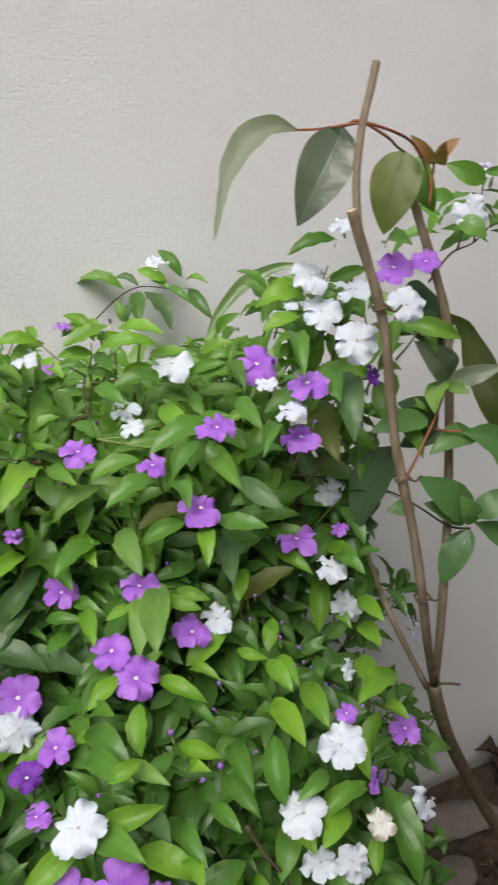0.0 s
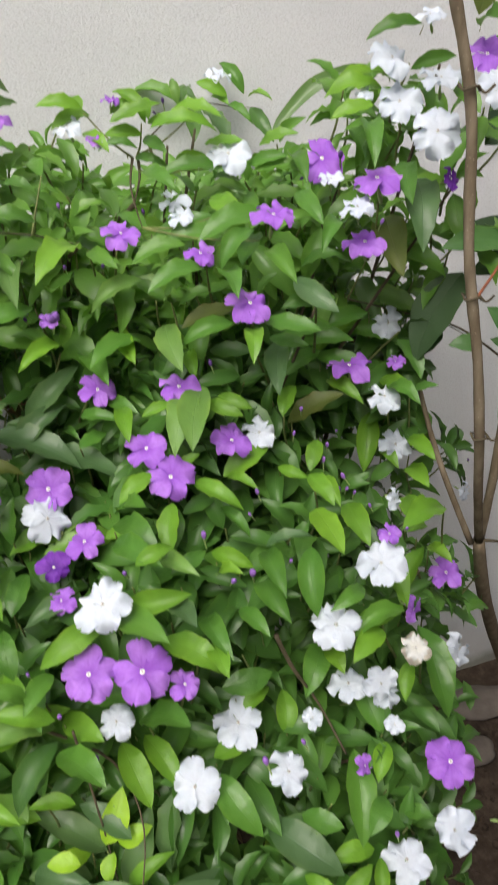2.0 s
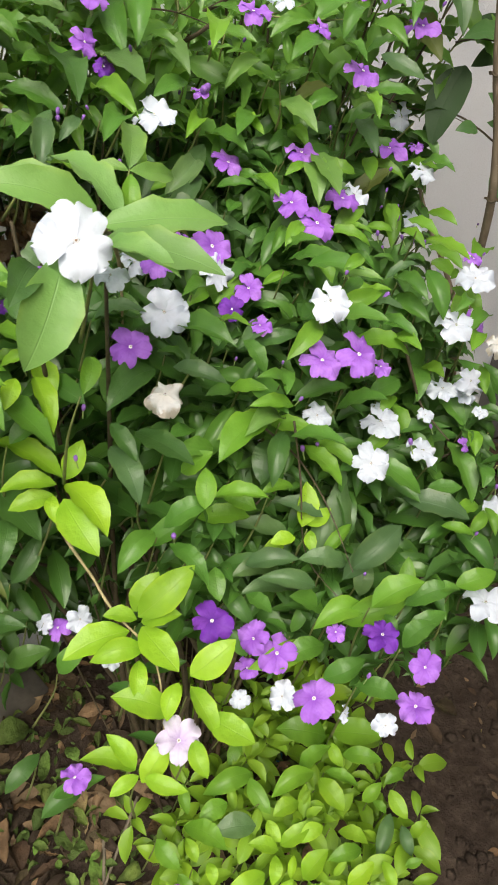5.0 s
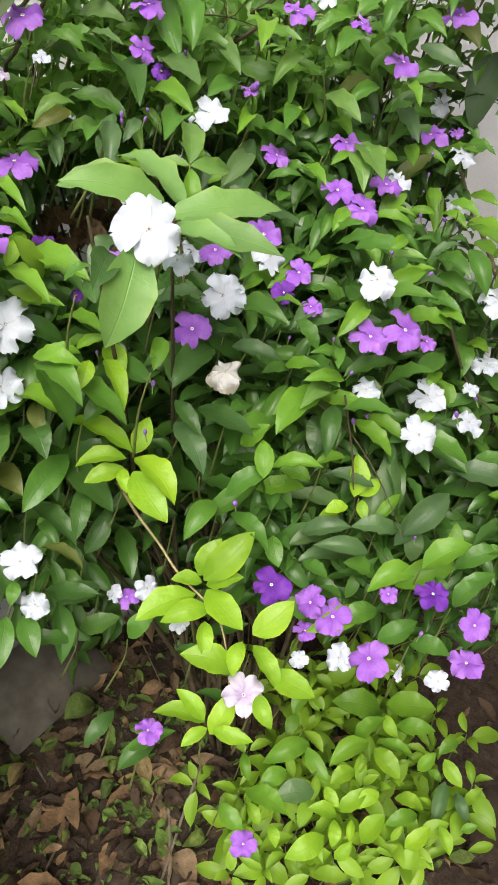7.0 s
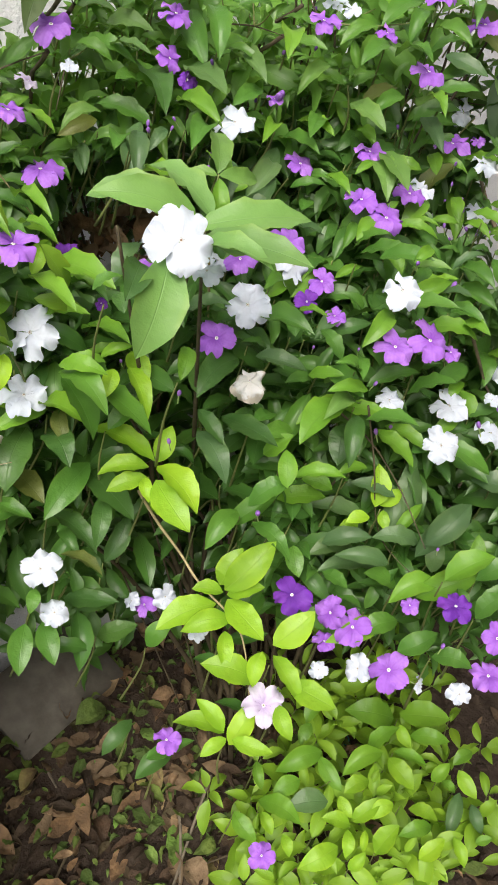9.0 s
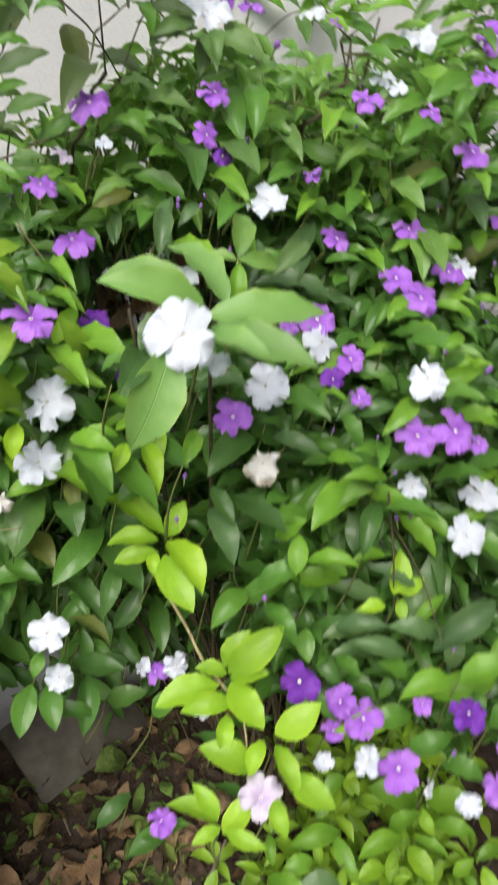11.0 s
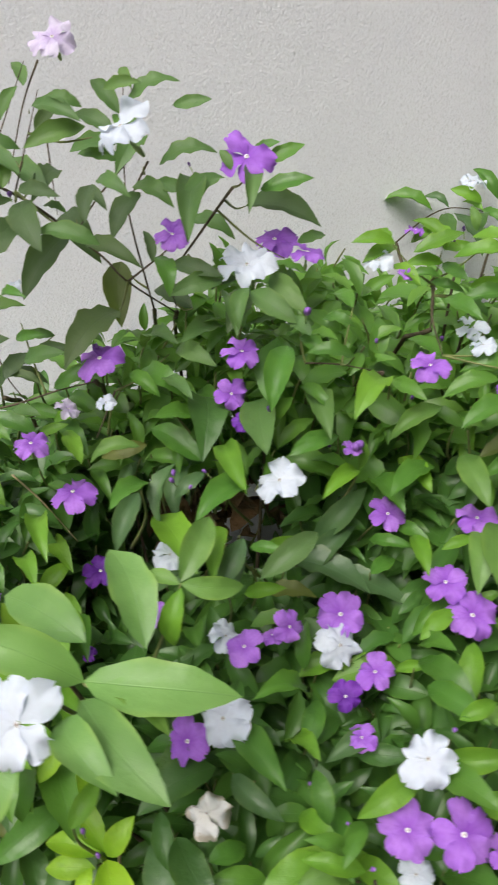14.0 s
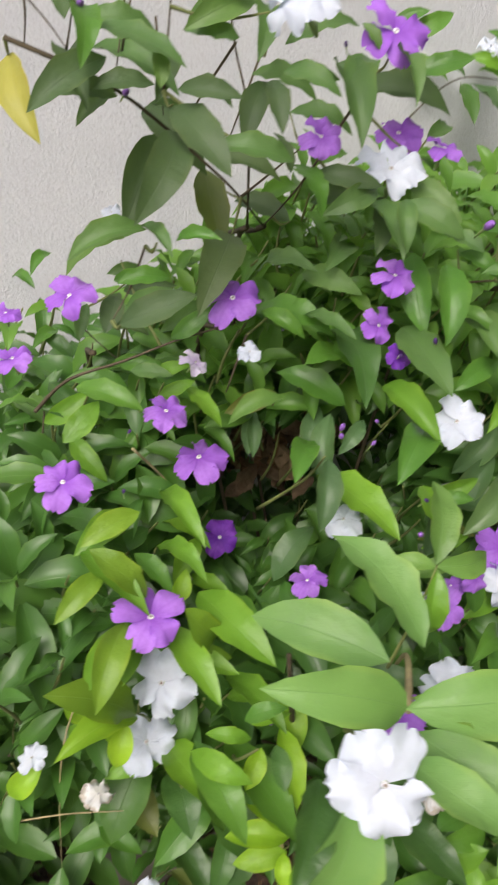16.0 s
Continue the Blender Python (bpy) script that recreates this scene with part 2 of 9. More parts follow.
def wall_material():
    k = Nodes("painted_plaster", 0.88, 0.15)
    broad = k.noise(1.1, 3.0)
    cloud = k.noise(6.0, 5.0)
    col = k.ramp(broad, [(0.3, (0.682, 0.704, 0.732)), (0.7, (0.756, 0.780, 0.812))])
    col = k.mix(k.math("MULTIPLY", cloud, 0.25), col, (0.612, 0.630, 0.655))
    specks = k.ramp(k.voronoi(17.0), [(0.0, (1, 1, 1)), (0.018, (0, 0, 0))])
    col = k.mix(k.math("MULTIPLY", specks, 0.4), col, (0.22, 0.20, 0.18))
    sand = k.noise(260.0, 5.0, 0.85)
    col = k.mix(k.ramp(sand, [(0.36, (0.36, 0.36, 0.36)), (0.5, (0, 0, 0))]), col, (0.45, 0.45, 0.44))
    # rising damp and moss along the foot of the wall, a stain with an uneven top
    sep = k.n.new("ShaderNodeSeparateXYZ")
    k.l.new(k.coord(), sep.inputs[0])
    h = k.math("ADD", sep.outputs[2], k.math("MULTIPLY", k.math("SUBTRACT", cloud, 0.5), 0.10))
    damp = k.ramp(h, [(0.0, (1, 1, 1)), (0.22, (0, 0, 0))])
    col = k.mix(k.math("MULTIPLY", damp, 0.35), col, (0.30, 0.27, 0.23))
    moss = k.ramp(h, [(0.02, (1, 1, 1)), (0.055, (0, 0, 0))])
    col = k.mix(k.math("MULTIPLY", moss, 0.6), col, (0.12, 0.13, 0.07))
    k.set("Base Color", col)
    grain = k.noise(300.0, 6.0, 0.88)
    pits = k.voronoi(280.0)
    trowel = k.noise(11.0, 4.0)
    tot = k.math("ADD", k.math("MULTIPLY", grain, 1.2), k.math("ADD", k.math("MULTIPLY", pits, 0.6), k.math("MULTIPLY", trowel, 0.25)))
    k.bump(tot, 0.48, 0.0029)
    return k.mat


def soil_material():
    k = Nodes("damp_soil", 0.9, 0.15)
    a, b, c = k.noise(5.0, 5.0), k.noise(38.0, 6.0, 0.65), k.noise(160.0, 3.0)
    col = k.ramp(b, [(0.25, (0.022, 0.015, 0.011)), (0.5, (0.056, 0.041, 0.030)), (0.8, (0.125, 0.095, 0.072))])
    col = k.mix(k.math("MULTIPLY", a, 0.5), col, (0.044, 0.032, 0.024))
    k.set("Base Color", col)
    k.bump(k.math("ADD", k.math("MULTIPLY", b, 1.0), k.math("MULTIPLY", c, 0.35)), 0.8, 0.012)
    return k.mat


def dead_leaf_material(name, base):
    k = Nodes(name, 0.75, 0.2)
    rnd = k.n.new("ShaderNodeNewGeometry").outputs["Random Per Island"]
    col = k.ramp(rnd, [(0.0, scaled(base, 0.45)), (0.35, base), (0.6, (base[0] * 1.1, base[1] * 0.88, base[2] * 0.7)), (0.85, (base[0] * 1.5, base[1] * 1.45, base[2] * 1.4)), (1.0, (base[0] * 0.9, base[1] * 1.2, base[2] * 0.5))])
    col = k.mix(k.math("MULTIPLY", k.noise(60.0, 4.0), 0.75), col, scaled(base, 0.4))
    blotch = k.ramp(k.noise(26.0, 5.0, 0.6), [(0.45, (0, 0, 0)), (0.62, (0.8, 0.8, 0.8))])
    col = k.mix(blotch, col, (base[0] * 0.42, base[1] * 0.38, base[2] * 0.36))
    k.set("Base Color", col)
    k.bump(k.math("ADD", k.noise(90.0, 4.0), k.math("MULTIPLY", k.noise(34.0, 3.0), 1.5)), 0.7, 0.006)
    return k.mat


WALL, SOIL = wall_material(), soil_material()
# dark finish with little bounce, for the unseen walls that block light
SHADE_WALL = plain("shade_wall_dark", (0.10, 0.095, 0.088), 0.9, 0.3, 6.0, 0.15, 0.4, 0.004)
DEAD = dead_leaf_material("dry_brown_leaf", (0.074, 0.054, 0.036))
DEAD_TAN = dead_leaf_material("dry_tan_leaf", (0.27, 0.195, 0.115))
DEAD_GREEN = dead_leaf_material("fallen_green_leaf", (0.14, 0.23, 0.055))
STONE = plain("dusty_stone", (0.125, 0.108, 0.095), 0.85, 0.25, 30.0)


# ---- building helpers ----
def part(name, bm, material, parent, label=""):
    """Links a bmesh as one mesh object under a thing or a part."""
    me = bpy.data.meshes.new(name)
    bm.to_mesh(me)
    bm.free()
    for p in me.polygons:
        p.use_smooth = True
    me.materials.append(material)
    ob = new(name, me)
    ob.parent = parent
    return tagged(ob, label)


def piece(name, me, m, parent, label=""):
    """One more object on a shared mesh, at the world pose m."""
    ob = new(name, me)
    ob.parent = parent
    ob.matrix_world = m
    ob.matrix_basis = parent.matrix_basis.inverted() @ m if parent and not parent.parent else m
    return tagged(ob, label)


def empty(name, label, category, group="", kind="", at=(0, 0, 0)):
    ob = new(name)
    ob.empty_display_size = 0.05
    ob.matrix_basis = Matrix.Translation(at)
    return tagged(ob, label, category, group, kind)


def tube(bm, pts, radii, sides=8, wobble=0.0):
    """A tapered, rounded stem through the given points."""
    pts = [Vector(p) for p in pts]
    fine, rad = [], []
    n = len(pts)
    for i in range(n - 1):
        p0, p1, p2, p3 = pts[max(i - 1, 0)], pts[i], pts[i + 1], pts[min(i + 2, n - 1)]
        for s in range(4):
            t = s / 4
            fine.append(0.5 * ((2 * p1) + (p2 - p0) * t + (2 * p0 - 5 * p1 + 4 * p2 - p3) * t * t + (3 * p1 - p0 - 3 * p2 + p3) * t ** 3))
            rad.append(radii[i] * (1 - t) + radii[i + 1] * t)
    fine.append(pts[-1])
    rad.append(radii[-1])
    rings, side = [], Vector((0.37, 0.9, 0.21))
    for i, p in enumerate(fine):
        d = (fine[min(i + 1, len(fine) - 1)] - fine[max(i - 1, 0)]).normalized()
        a = d.cross(side).normalized()
        b = d.cross(a)
        r = rad[i] * (1 + wobble * random.uniform(-1, 1))
        rings.append([bm.verts.new(p + (a * math.cos(2 * math.pi * k / sides) + b * math.sin(2 * math.pi * k / sides)) * r) for k in range(sides)])
    for r0, r1 in zip(rings, rings[1:]):
        for k in range(sides):
            bm.faces.new((r0[k], r0[(k + 1) % sides], r1[(k + 1) % sides], r1[k]))
    bm.faces.new(rings[0][::-1])
    bm.faces.new(rings[-1])


def leaf_shape(rows, cols, seed, width=0.2, droop=0.0, fold=0.25, wave=0.03, tip=1.5, belly=0.46, arch=0.12):
    """A unit leaf along +y, face up (+z), arched between its ends: vertices, faces and UVs."""
    rng = random.Random(seed)
    ph, bend, twist = rng.uniform(0, 6.28), rng.uniform(-0.07, 0.07), rng.uniform(-0.28, 0.28)
    lean = rng.uniform(-0.12, 0.12)
    verts, faces, uvs = [], [], []
    for i in range(rows + 1):
        s = i / rows
        # a full ellipse, rounded towards the stalk, drawn out to a point at the tip
        q = s ** (math.log(0.5) / math.log(belly))
        w = (4 * q * (1 - q)) ** 0.72 * (1 - 0.32 * s ** 5) * (1 - 0.25 * (1 - s) ** 6)
        w = width * max(w, 0.03 if s < 0.5 else 0.008)
        zc = arch * 4 * s * (1 - s) * (0.8 + 0.4 * s) - droop * s * s
        for j in range(cols + 1):
            c = j / cols * 2 - 1
            x = c * w * (1 + lean * (1 if c > 0 else -1)) + bend * math.sin(math.pi * s)
            z = zc + fold * (0.75 * c * c + 0.25 * abs(c)) * w + wave * math.sin(6.5 * s * math.pi + ph + 1.7 * c) * c * c * w / width + twist * c * w * s
            verts.append(Vector((x, s, z)))
            uvs.append((0.5 + 0.5 * c * (w / width), s))
    for i in range(rows):
        for j in range(cols):
            a = i * (cols + 1) + j
            faces.append((a, a + 1, a + cols + 2, a + cols + 1))
    return verts, faces, uvs


def mesh_of(name, shape, material):
    verts, faces, uvs = shape
    me = bpy.data.meshes.new(name)
    me.from_pydata([tuple(v) for v in verts], [], faces)
    lay = me.uv_layers.new(name="UVMap")
    for loop in me.loops:
        lay.data[loop.index].uv = uvs[loop.vertex_index]
    for p in me.polygons:
        p.use_smooth = True
    me.materials.append(material)
    return me


def leaf_pose(base, tip, face, width=1.0):
    """The pose that lays a unit leaf from base to tip, its upper side towards face."""
    base, tip, face = Vector(base), Vector(tip), Vector(face)
    y = tip - base
    n = y.length
    y.normalize()
    x = y.cross(face)
    if x.length < 1e-4:
        x = y.cross(Vector((0.3, 0.2, 1)))
    x.normalize()
    z = x.cross(y)
    m = Matrix((x * n * width, y * n, z * n)).transposed().to_4x4()
    m.translation = base
    return m


# where people stand to look at the bush: leaves turn their faces up and out, towards the open side
OPEN_SIDE = Vector((-0.05, 0.15, 1.5))


def outward(p, up=0.55):
    v = (OPEN_SIDE - Vector(p)).normalized()
    return (v * 0.75 + Vector((0, 0, 1)) * up).normalized()


SHAPES = [dict(width=0.180, arch=0.13, fold=0.45, droop=0.04), dict(width=0.195, arch=0.09, fold=0.28, droop=0.02), dict(width=0.172, arch=0.20, fold=0.55, droop=0.10),
          dict(width=0.200, arch=0.14, fold=0.36, wave=0.04), dict(width=0.178, arch=0.17, fold=0.65, droop=0.08), dict(width=0.188, arch=0.10, fold=0.35, droop=0.14), dict(width=0.185, arch=0.23, fold=0.30, wave=0.045)]
LEAF_MESH = {tone: [mesh_of("leaf_" + tone, leaf_shape(10, 6, 10 * i + 3, **sh), LEAF[tone]) for i, sh in enumerate(SHAPES)]
             for tone in ("mid", "dark", "light", "lime", "pale", "olive", "grey", "yellow", "fresh", "foreground", "dull", "dull_dark")}
FINE_SHAPES = [leaf_shape(8, 4, 70 + i, **sh) for i, sh in enumerate(SHAPES)]


def scatter(name, poses, material, parent, shapes, label="", kind="stuff"):
    """Many leaves joined into one mesh."""
    V, F, U = [], [], []
    for m, k in poses:
        vs, fs, us = shapes[k % len(shapes)]
        o = len(V)
        V.extend(tuple(m @ v) for v in vs)
        F.extend(tuple(i + o for i in f) for f in fs)
        U.extend(us)
    ob = new(name, mesh_of(name, (V, F, U), material))
    if parent:
        ob.parent = parent
        ob.matrix_basis = parent.matrix_basis.inverted()
    return tagged(ob, label, kind=kind)


# ---- ground and wall ----
def height(x, y):
    """The bed: gently uneven soil with a little heap along the wall."""
    z = 0.018 * noise.noise((x * 3.1, y * 3.1, 0.3)) + 0.008 * noise.noise((x * 11, y * 11, 1.7)) + 0.004 * noise.noise((x * 31, y * 31, 4.1))
    near = math.exp(-((x - 0.4) / 2.5) ** 2 - ((y - 0.7) / 1.6) ** 2)
    heap = 0.062 * math.exp(-((x + 0.03) / 0.26) ** 2) * min(1.0, max(0.0, (y - 1.00) / 0.14))
    return z * near + heap


def build_ground():
    bm = bmesh.new()
    def lines(c, fine, far):
        a = [c + (i - 75) * fine for i in range(151)]
        lo, hi, step = a[0], a[-1], fine
        while hi - c < far:
            step *= 1.5
            hi += step
            lo -= step
            a.insert(0, lo)
            a.append(hi)
        return a
    xs, ys = lines(0.5, 0.02, 600), lines(0.4, 0.02, 600)
    grid = [[bm.verts.new((x, y, height(x, y))) for x in xs] for y in ys]
    for j in range(len(ys) - 1):
        for i in range(len(xs) - 1):
            bm.faces.new((grid[j][i], grid[j][i + 1], grid[j + 1][i + 1], grid[j + 1][i]))
    ob = part("ground", bm, SOIL, None)
    tagged(ob, "bare dark brown garden soil, uneven and damp", "ground", kind="structure")


def build_wall():
    bm = bmesh.new()
    y0, y1, z0, z1 = 1.285, 1.285 + 0.2, -0.3, 2.7
    bmesh.ops.create_cube(bm, size=1, matrix=Matrix.Translation((0.5, (y0 + y1) / 2, (z0 + z1) / 2)) @ Matrix.Diagonal((16, y1 - y0, z1 - z0, 1)))
    ob = part("wall_garden", bm, WALL, None)
    for p in ob.data.polygons:
        p.use_smooth = False
    tagged(ob, "rough grey-beige painted plaster garden wall", "wall", kind="structure")
    # an unseen side wall at a right angle to it, added to dim the right
    bm = bmesh.new()
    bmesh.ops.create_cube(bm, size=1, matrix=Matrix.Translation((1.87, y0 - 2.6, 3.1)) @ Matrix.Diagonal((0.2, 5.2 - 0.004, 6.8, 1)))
    ob = part("wall_side", bm, SHADE_WALL, None)
    for p in ob.data.polygons:
        p.use_smooth = False
    tagged(ob, "dark unseen side wall, added to shade the right", "wall", kind="structure")
    # and a return of it behind the viewer, added to block sky and sun
    bm = bmesh.new()
    bmesh.ops.create_cube(bm, size=1, matrix=Matrix.Translation((0.86, -0.50, 1.45)) @ Matrix.Diagonal((1.81, 0.2, 3.5, 1)))
    ob = part("wall_return", bm, SHADE_WALL, None)
    for p in ob.data.polygons:
        p.use_smooth = False
    tagged(ob, "dark unseen return wall, added to keep light off the right", "wall", kind="structure")


build_ground()
build_wall()
# ---- flowering bush ----
bush = empty("flowering_bush", "dense green bush with purple and white five-petalled flowers against the wall", "bush", at=(0.30, 0.92, 0))
ROOT = Vector((0.30, 0.92, 0.0))


def petal_shape(seed, ruffle=0.08, curl=0.0):
    """A broad petal on a narrow claw along +y, its blunt end uneven and waved."""
    rng = random.Random(seed)
    rows, cols = 10, 10
    a, d, e = rng.uniform(0, 6.28), rng.uniform(0, 6.28), rng.uniform(0, 6.28)
    back, wide = rng.uniform(0.02, 0.16) + curl, rng.uniform(0.43, 0.49)
    notch = rng.uniform(0.0, 0.05)
    verts, faces, uvs = [], [], []
    for i in range(rows + 1):
        s = math.sin(0.5 * math.pi * i / rows)
        r = 0.07 + 0.93 * s
        grow = min(1.0, (r - 0.07) / 0.50)
        w = 0.06 + (wide - 0.06) * math.sin(0.5 * math.pi * grow) ** 1.1
        if r > 0.62:
            w *= max(0.0, 1 - ((r - 0.62) / 0.40) ** 2.6) ** 0.5
        for j in range(cols + 1):
            c = j / cols * 2 - 1
            x = c * w * (1 + 0.05 * math.sin(7 * s + d + 2 * c))
            edge = 0.035 * math.sin(7.0 * c + e) + 0.02 * math.sin(13.0 * c + a) - notch * math.exp(-(c / 0.22) ** 2)
            rim = max(abs(c) ** 1.5 * min(1, r / 0.5), s ** 4)
            z = 0.10 * math.sin(s * math.pi * 0.8) - back * s * s + ruffle * rim * math.sin(4.4 * math.atan2(x, r - 0.4) + a) + 0.4 * ruffle * s * math.sin(5 * s + d)
            verts.append(Vector((x, r * (1 + edge * s ** 3), z)))
            uvs.append((0.5 + 0.5 * c, s))
    for i in range(rows):
        for j in range(cols):
            k = i * (cols + 1) + j
            faces.append((k, k + 1, k + cols + 2, k + cols + 1))
    return verts, faces, uvs


PETAL_MESH = {c: [mesh_of("petal_" + c, petal_shape(20 + i, (0.075 + 0.016 * i) * (1.9 if c == "cream" else 1.35 if c in ("white", "lilac") else 1.0), 0.3 if c == "cream" else 0.0), PETAL[c]) for i in range(6)] for c in PETAL}


def throat_mesh(ring, dot):
    """The flower's small eye: a raised ring round a dark opening."""
    bm = bmesh.new()
    bmesh.ops.create_cone(bm, cap_ends=False, segments=10, radius1=0.115, radius2=0.05, depth=0.05, matrix=Matrix.Translation((0, 0, 0.035)))
    bmesh.ops.create_circle(bm, cap_ends=True, segments=10, radius=0.05, matrix=Matrix.Translation((0, 0, 0.052)))
    me = bpy.data.meshes.new("throat")
    bm.to_mesh(me)
    bm.free()
    me.materials.append(ring)
    me.materials.append(dot)
    me.polygons[len(me.polygons) - 1].material_index = 1
    for p in me.polygons:
        p.use_smooth = True
    return me


def tube_mesh():
    bm = bmesh.new()
    tube(bm, [(0, 0, -0.06), (0.01, 0, -0.35), (0.05, 0, -0.75), (0.12, 0, -0.95), (0.16, 0, -1.25)], [0.045, 0.05, 0.055, 0.11, 0.05], 7)
    me = bpy.data.meshes.new("flower")
    bm.to_mesh(me)
    bm.free()
    me.materials.append(TUBE)
    for p in me.polygons:
        p.use_smooth = True
    return me


THROAT_MESH = {c: throat_mesh(THROAT if c in ("purple", "violet", "lilac") else PALE_EYE, STAMEN if c in ("purple", "violet") else BROWN_EYE) for c in PETAL}
TUBE_MESH = tube_mesh()
FLOWER_SPOTS = []
FLOWER_LABEL = {"purple": "bright purple flower with a white eye", "violet": "deep violet newly opened flower", "white": "white flower faded from purple",
                "lilac": "pale lilac flower turning white", "cream": "withering cream flower with brown edges"}


def flower(colour, x, y, z, size, fx, fy, fz):
    """A five-petalled flower of that diameter at a place, facing (fx, fy, fz)."""
    rng = random.Random(round(x * 7919 + y * 104729 + z * 1299709))
    # the higher a flower sits, the flatter it opens to the sky
    n = Vector((fx, fy, fz)).normalized().lerp(Vector((-0.06, -0.16, 1)), 0.32 * min(1.0, max(0.0, (z - 1.08) / 0.15))).normalized()
    q = n.to_track_quat("Z", "Y").to_matrix().to_4x4()
    m = Matrix.Translation((x, y, z)) @ q @ pose(0, 0, 0, rng.uniform(-14, 14), rng.uniform(-14, 14), rng.uniform(0, 72)) @ Matrix.Scale(size / 2, 4)
    fl = piece("flower", TUBE_MESH, m, bush, FLOWER_LABEL[colour])
    loose = 1.8 if colour == "cream" else 1.0
    for k in range(5):
        sc = rng.uniform(0.90, 1.10)
        p = new("petal", PETAL_MESH[colour][rng.randrange(6)])
        p.parent = fl
        p.matrix_basis = pose(0, 0, 0.0, rng.uniform(-24, 8) * loose, rng.uniform(-2, 18) * loose, 72 * k + rng.uniform(-9, 9)) @ Matrix.Diagonal((sc * rng.uniform(0.90, 1.10), sc, 1, 1))
    t = new("throat", THROAT_MESH[colour])
    t.parent = fl
    t.matrix_basis = pose(0, 0, 0.0) @ Matrix.Scale(0.75 if colour in ("purple", "violet", "lilac") else 0.62, 4) @ Matrix.Diagonal((1, 1, 0.5, 1))
    FLOWER_SPOTS.append((Vector((x, y, z)), n, size))


def bud_mesh(material):
    bm = bmesh.new()
    bmesh.ops.create_uvsphere(bm, u_segments=8, v_segments=6, radius=0.5)
    for v in bm.verts:
        v.co.x *= 1 + 0.12 * math.sin(3 * v.co.z * 4)
        v.co.z *= 1.15 if v.co.z > 0 else 1.4
    tube(bm, [(0, 0, -0.5), (0.05, 0, -1.4), (0.2, 0, -2.4)], [0.2, 0.16, 0.13], 6)
    me = bpy.data.meshes.new("bud")
    bm.to_mesh(me)
    bm.free()
    me.materials.append(material)
    me.materials.append(TUBE)
    for p in me.polygons:
        p.use_smooth = True
        p.material_index = 1 if p.center.z < -0.62 else 0
    return me


BUD_MESH = [bud_mesh(BUD), bud_mesh(BUD_DARK)]


def bud(x, y, z, size, dark=0):
    rng = random.Random(round(x * 7919 + y * 104729 + z * 1299709))
    n = (outward((x, y, z), 0.8) + Vector([rng.uniform(-0.4, 0.4) for _ in range(3)])).normalized()
    m = Matrix.Translation((x, y, z)) @ n.to_track_quat("Z", "Y").to_matrix().to_4x4() @ Matrix.Scale(size * 0.8, 4) @ Matrix.Diagonal((0.85, 0.85, 1.25, 1))
    piece("bud", BUD_MESH[dark], m, bush, "small closed violet flower bud")


LEAF_SPOTS = []
UP = Vector((0, 0, 1))


def settle(base, tip, wide, rng, broad=False):
    """Gives a leaf its natural length and roll: a short broad one leans out over the path or back
    over the bush, a narrow one is turned on its midrib, its upper side to the sky."""
    view = (OPEN_SIDE - base).normalized()
    axis = tip - base
    n = axis.length
    wander = Vector([rng.uniform(-0.22, 0.22) for _ in range(3)])
    high = min(1.0, max(0.0, (base.z - 0.86) / 0.25))
    if wide > 1.12 and (broad or high == 0.0):
        return base, tip, outward(base, 0.4) + wander, min(wide, 1.5)
    if wide > 1.12:
        true = n * wide / 1.08
        lean = high * min(0.040, math.sqrt(max(0.0, true * true - n * n)))
        rise = (UP - view * UP.dot(view)).dot(axis)
        tip = tip + view * lean * (1 if rise < 0.25 * n else -1)
        wide = min(1.45, n * wide / (tip - base).length)
        return base, tip, view * 0.55 + UP * 0.75 + wander, wide
    if wide < 0.92:
        turn = math.acos(max(0.35, wide)) * rng.uniform(0.85, 1.0)
        axis.normalize()
        flat = (view - axis * view.dot(axis)).normalized()
        a, b = (Matrix.Rotation(k * turn, 3, axis) @ flat for k in (1, -1))
        return base, tip, a if a.z > b.z else b, 0.95
    return base, tip, outward(base, 0.45) + wander, wide


def shoot(material, thick, stem, leaves):
    """A leafy shoot: its twig, and leaves (tone, base, tip, width) on it."""
    bm = bmesh.new()
    n = len(stem)
    tube(bm, stem, [thick * (1 - 0.6 * i / (n - 1)) for i in range(n)], 6, 0.06)
    br = part("branch", bm, material, bush)
    br.matrix_basis = bush.matrix_basis.inverted()
    for k, (tone, bx, by, bz, tx, ty, tz, wide) in enumerate(leaves):
        rng = random.Random(round(bx * 7919 + by * 104729 + tz * 1299709))
        base, tip, face, wide = settle(Vector((bx, by, bz)), Vector((tx, ty, tz)), wide, rng, tone in ("lime", "foreground"))
        ob = new("leaf", LEAF_MESH[tone][rng.randrange(7)])
        ob.parent = br
        ob.matrix_basis = leaf_pose(base, tip, face, wide)
        LEAF_SPOTS.append((base + tip) / 2)


flower("white", 0.533, 0.782, 1.392, 0.042, -0.40, -0.90, 0.05)
flower("white", 0.393, 0.889, 1.360, 0.044, -0.23, -0.56, 0.79)
flower("purple", 0.488, 0.793, 1.355, 0.042, -0.30, -0.47, 0.83)
flower("purple", 0.465, 0.849, 1.361, 0.043, -0.36, -0.65, 0.67)
flower("purple", 0.389, 0.779, 1.333, 0.037, -0.23, -0.48, 0.84)
flower("purple", 0.482, 0.790, 1.303, 0.038, -0.20, -0.40, 0.95)
flower("white", 0.465, 0.781, 1.335, 0.029, -0.33, -0.54, 0.78)
flower("white", 0.459, 0.819, 1.350, 0.022, -0.23, -0.41, 0.88)
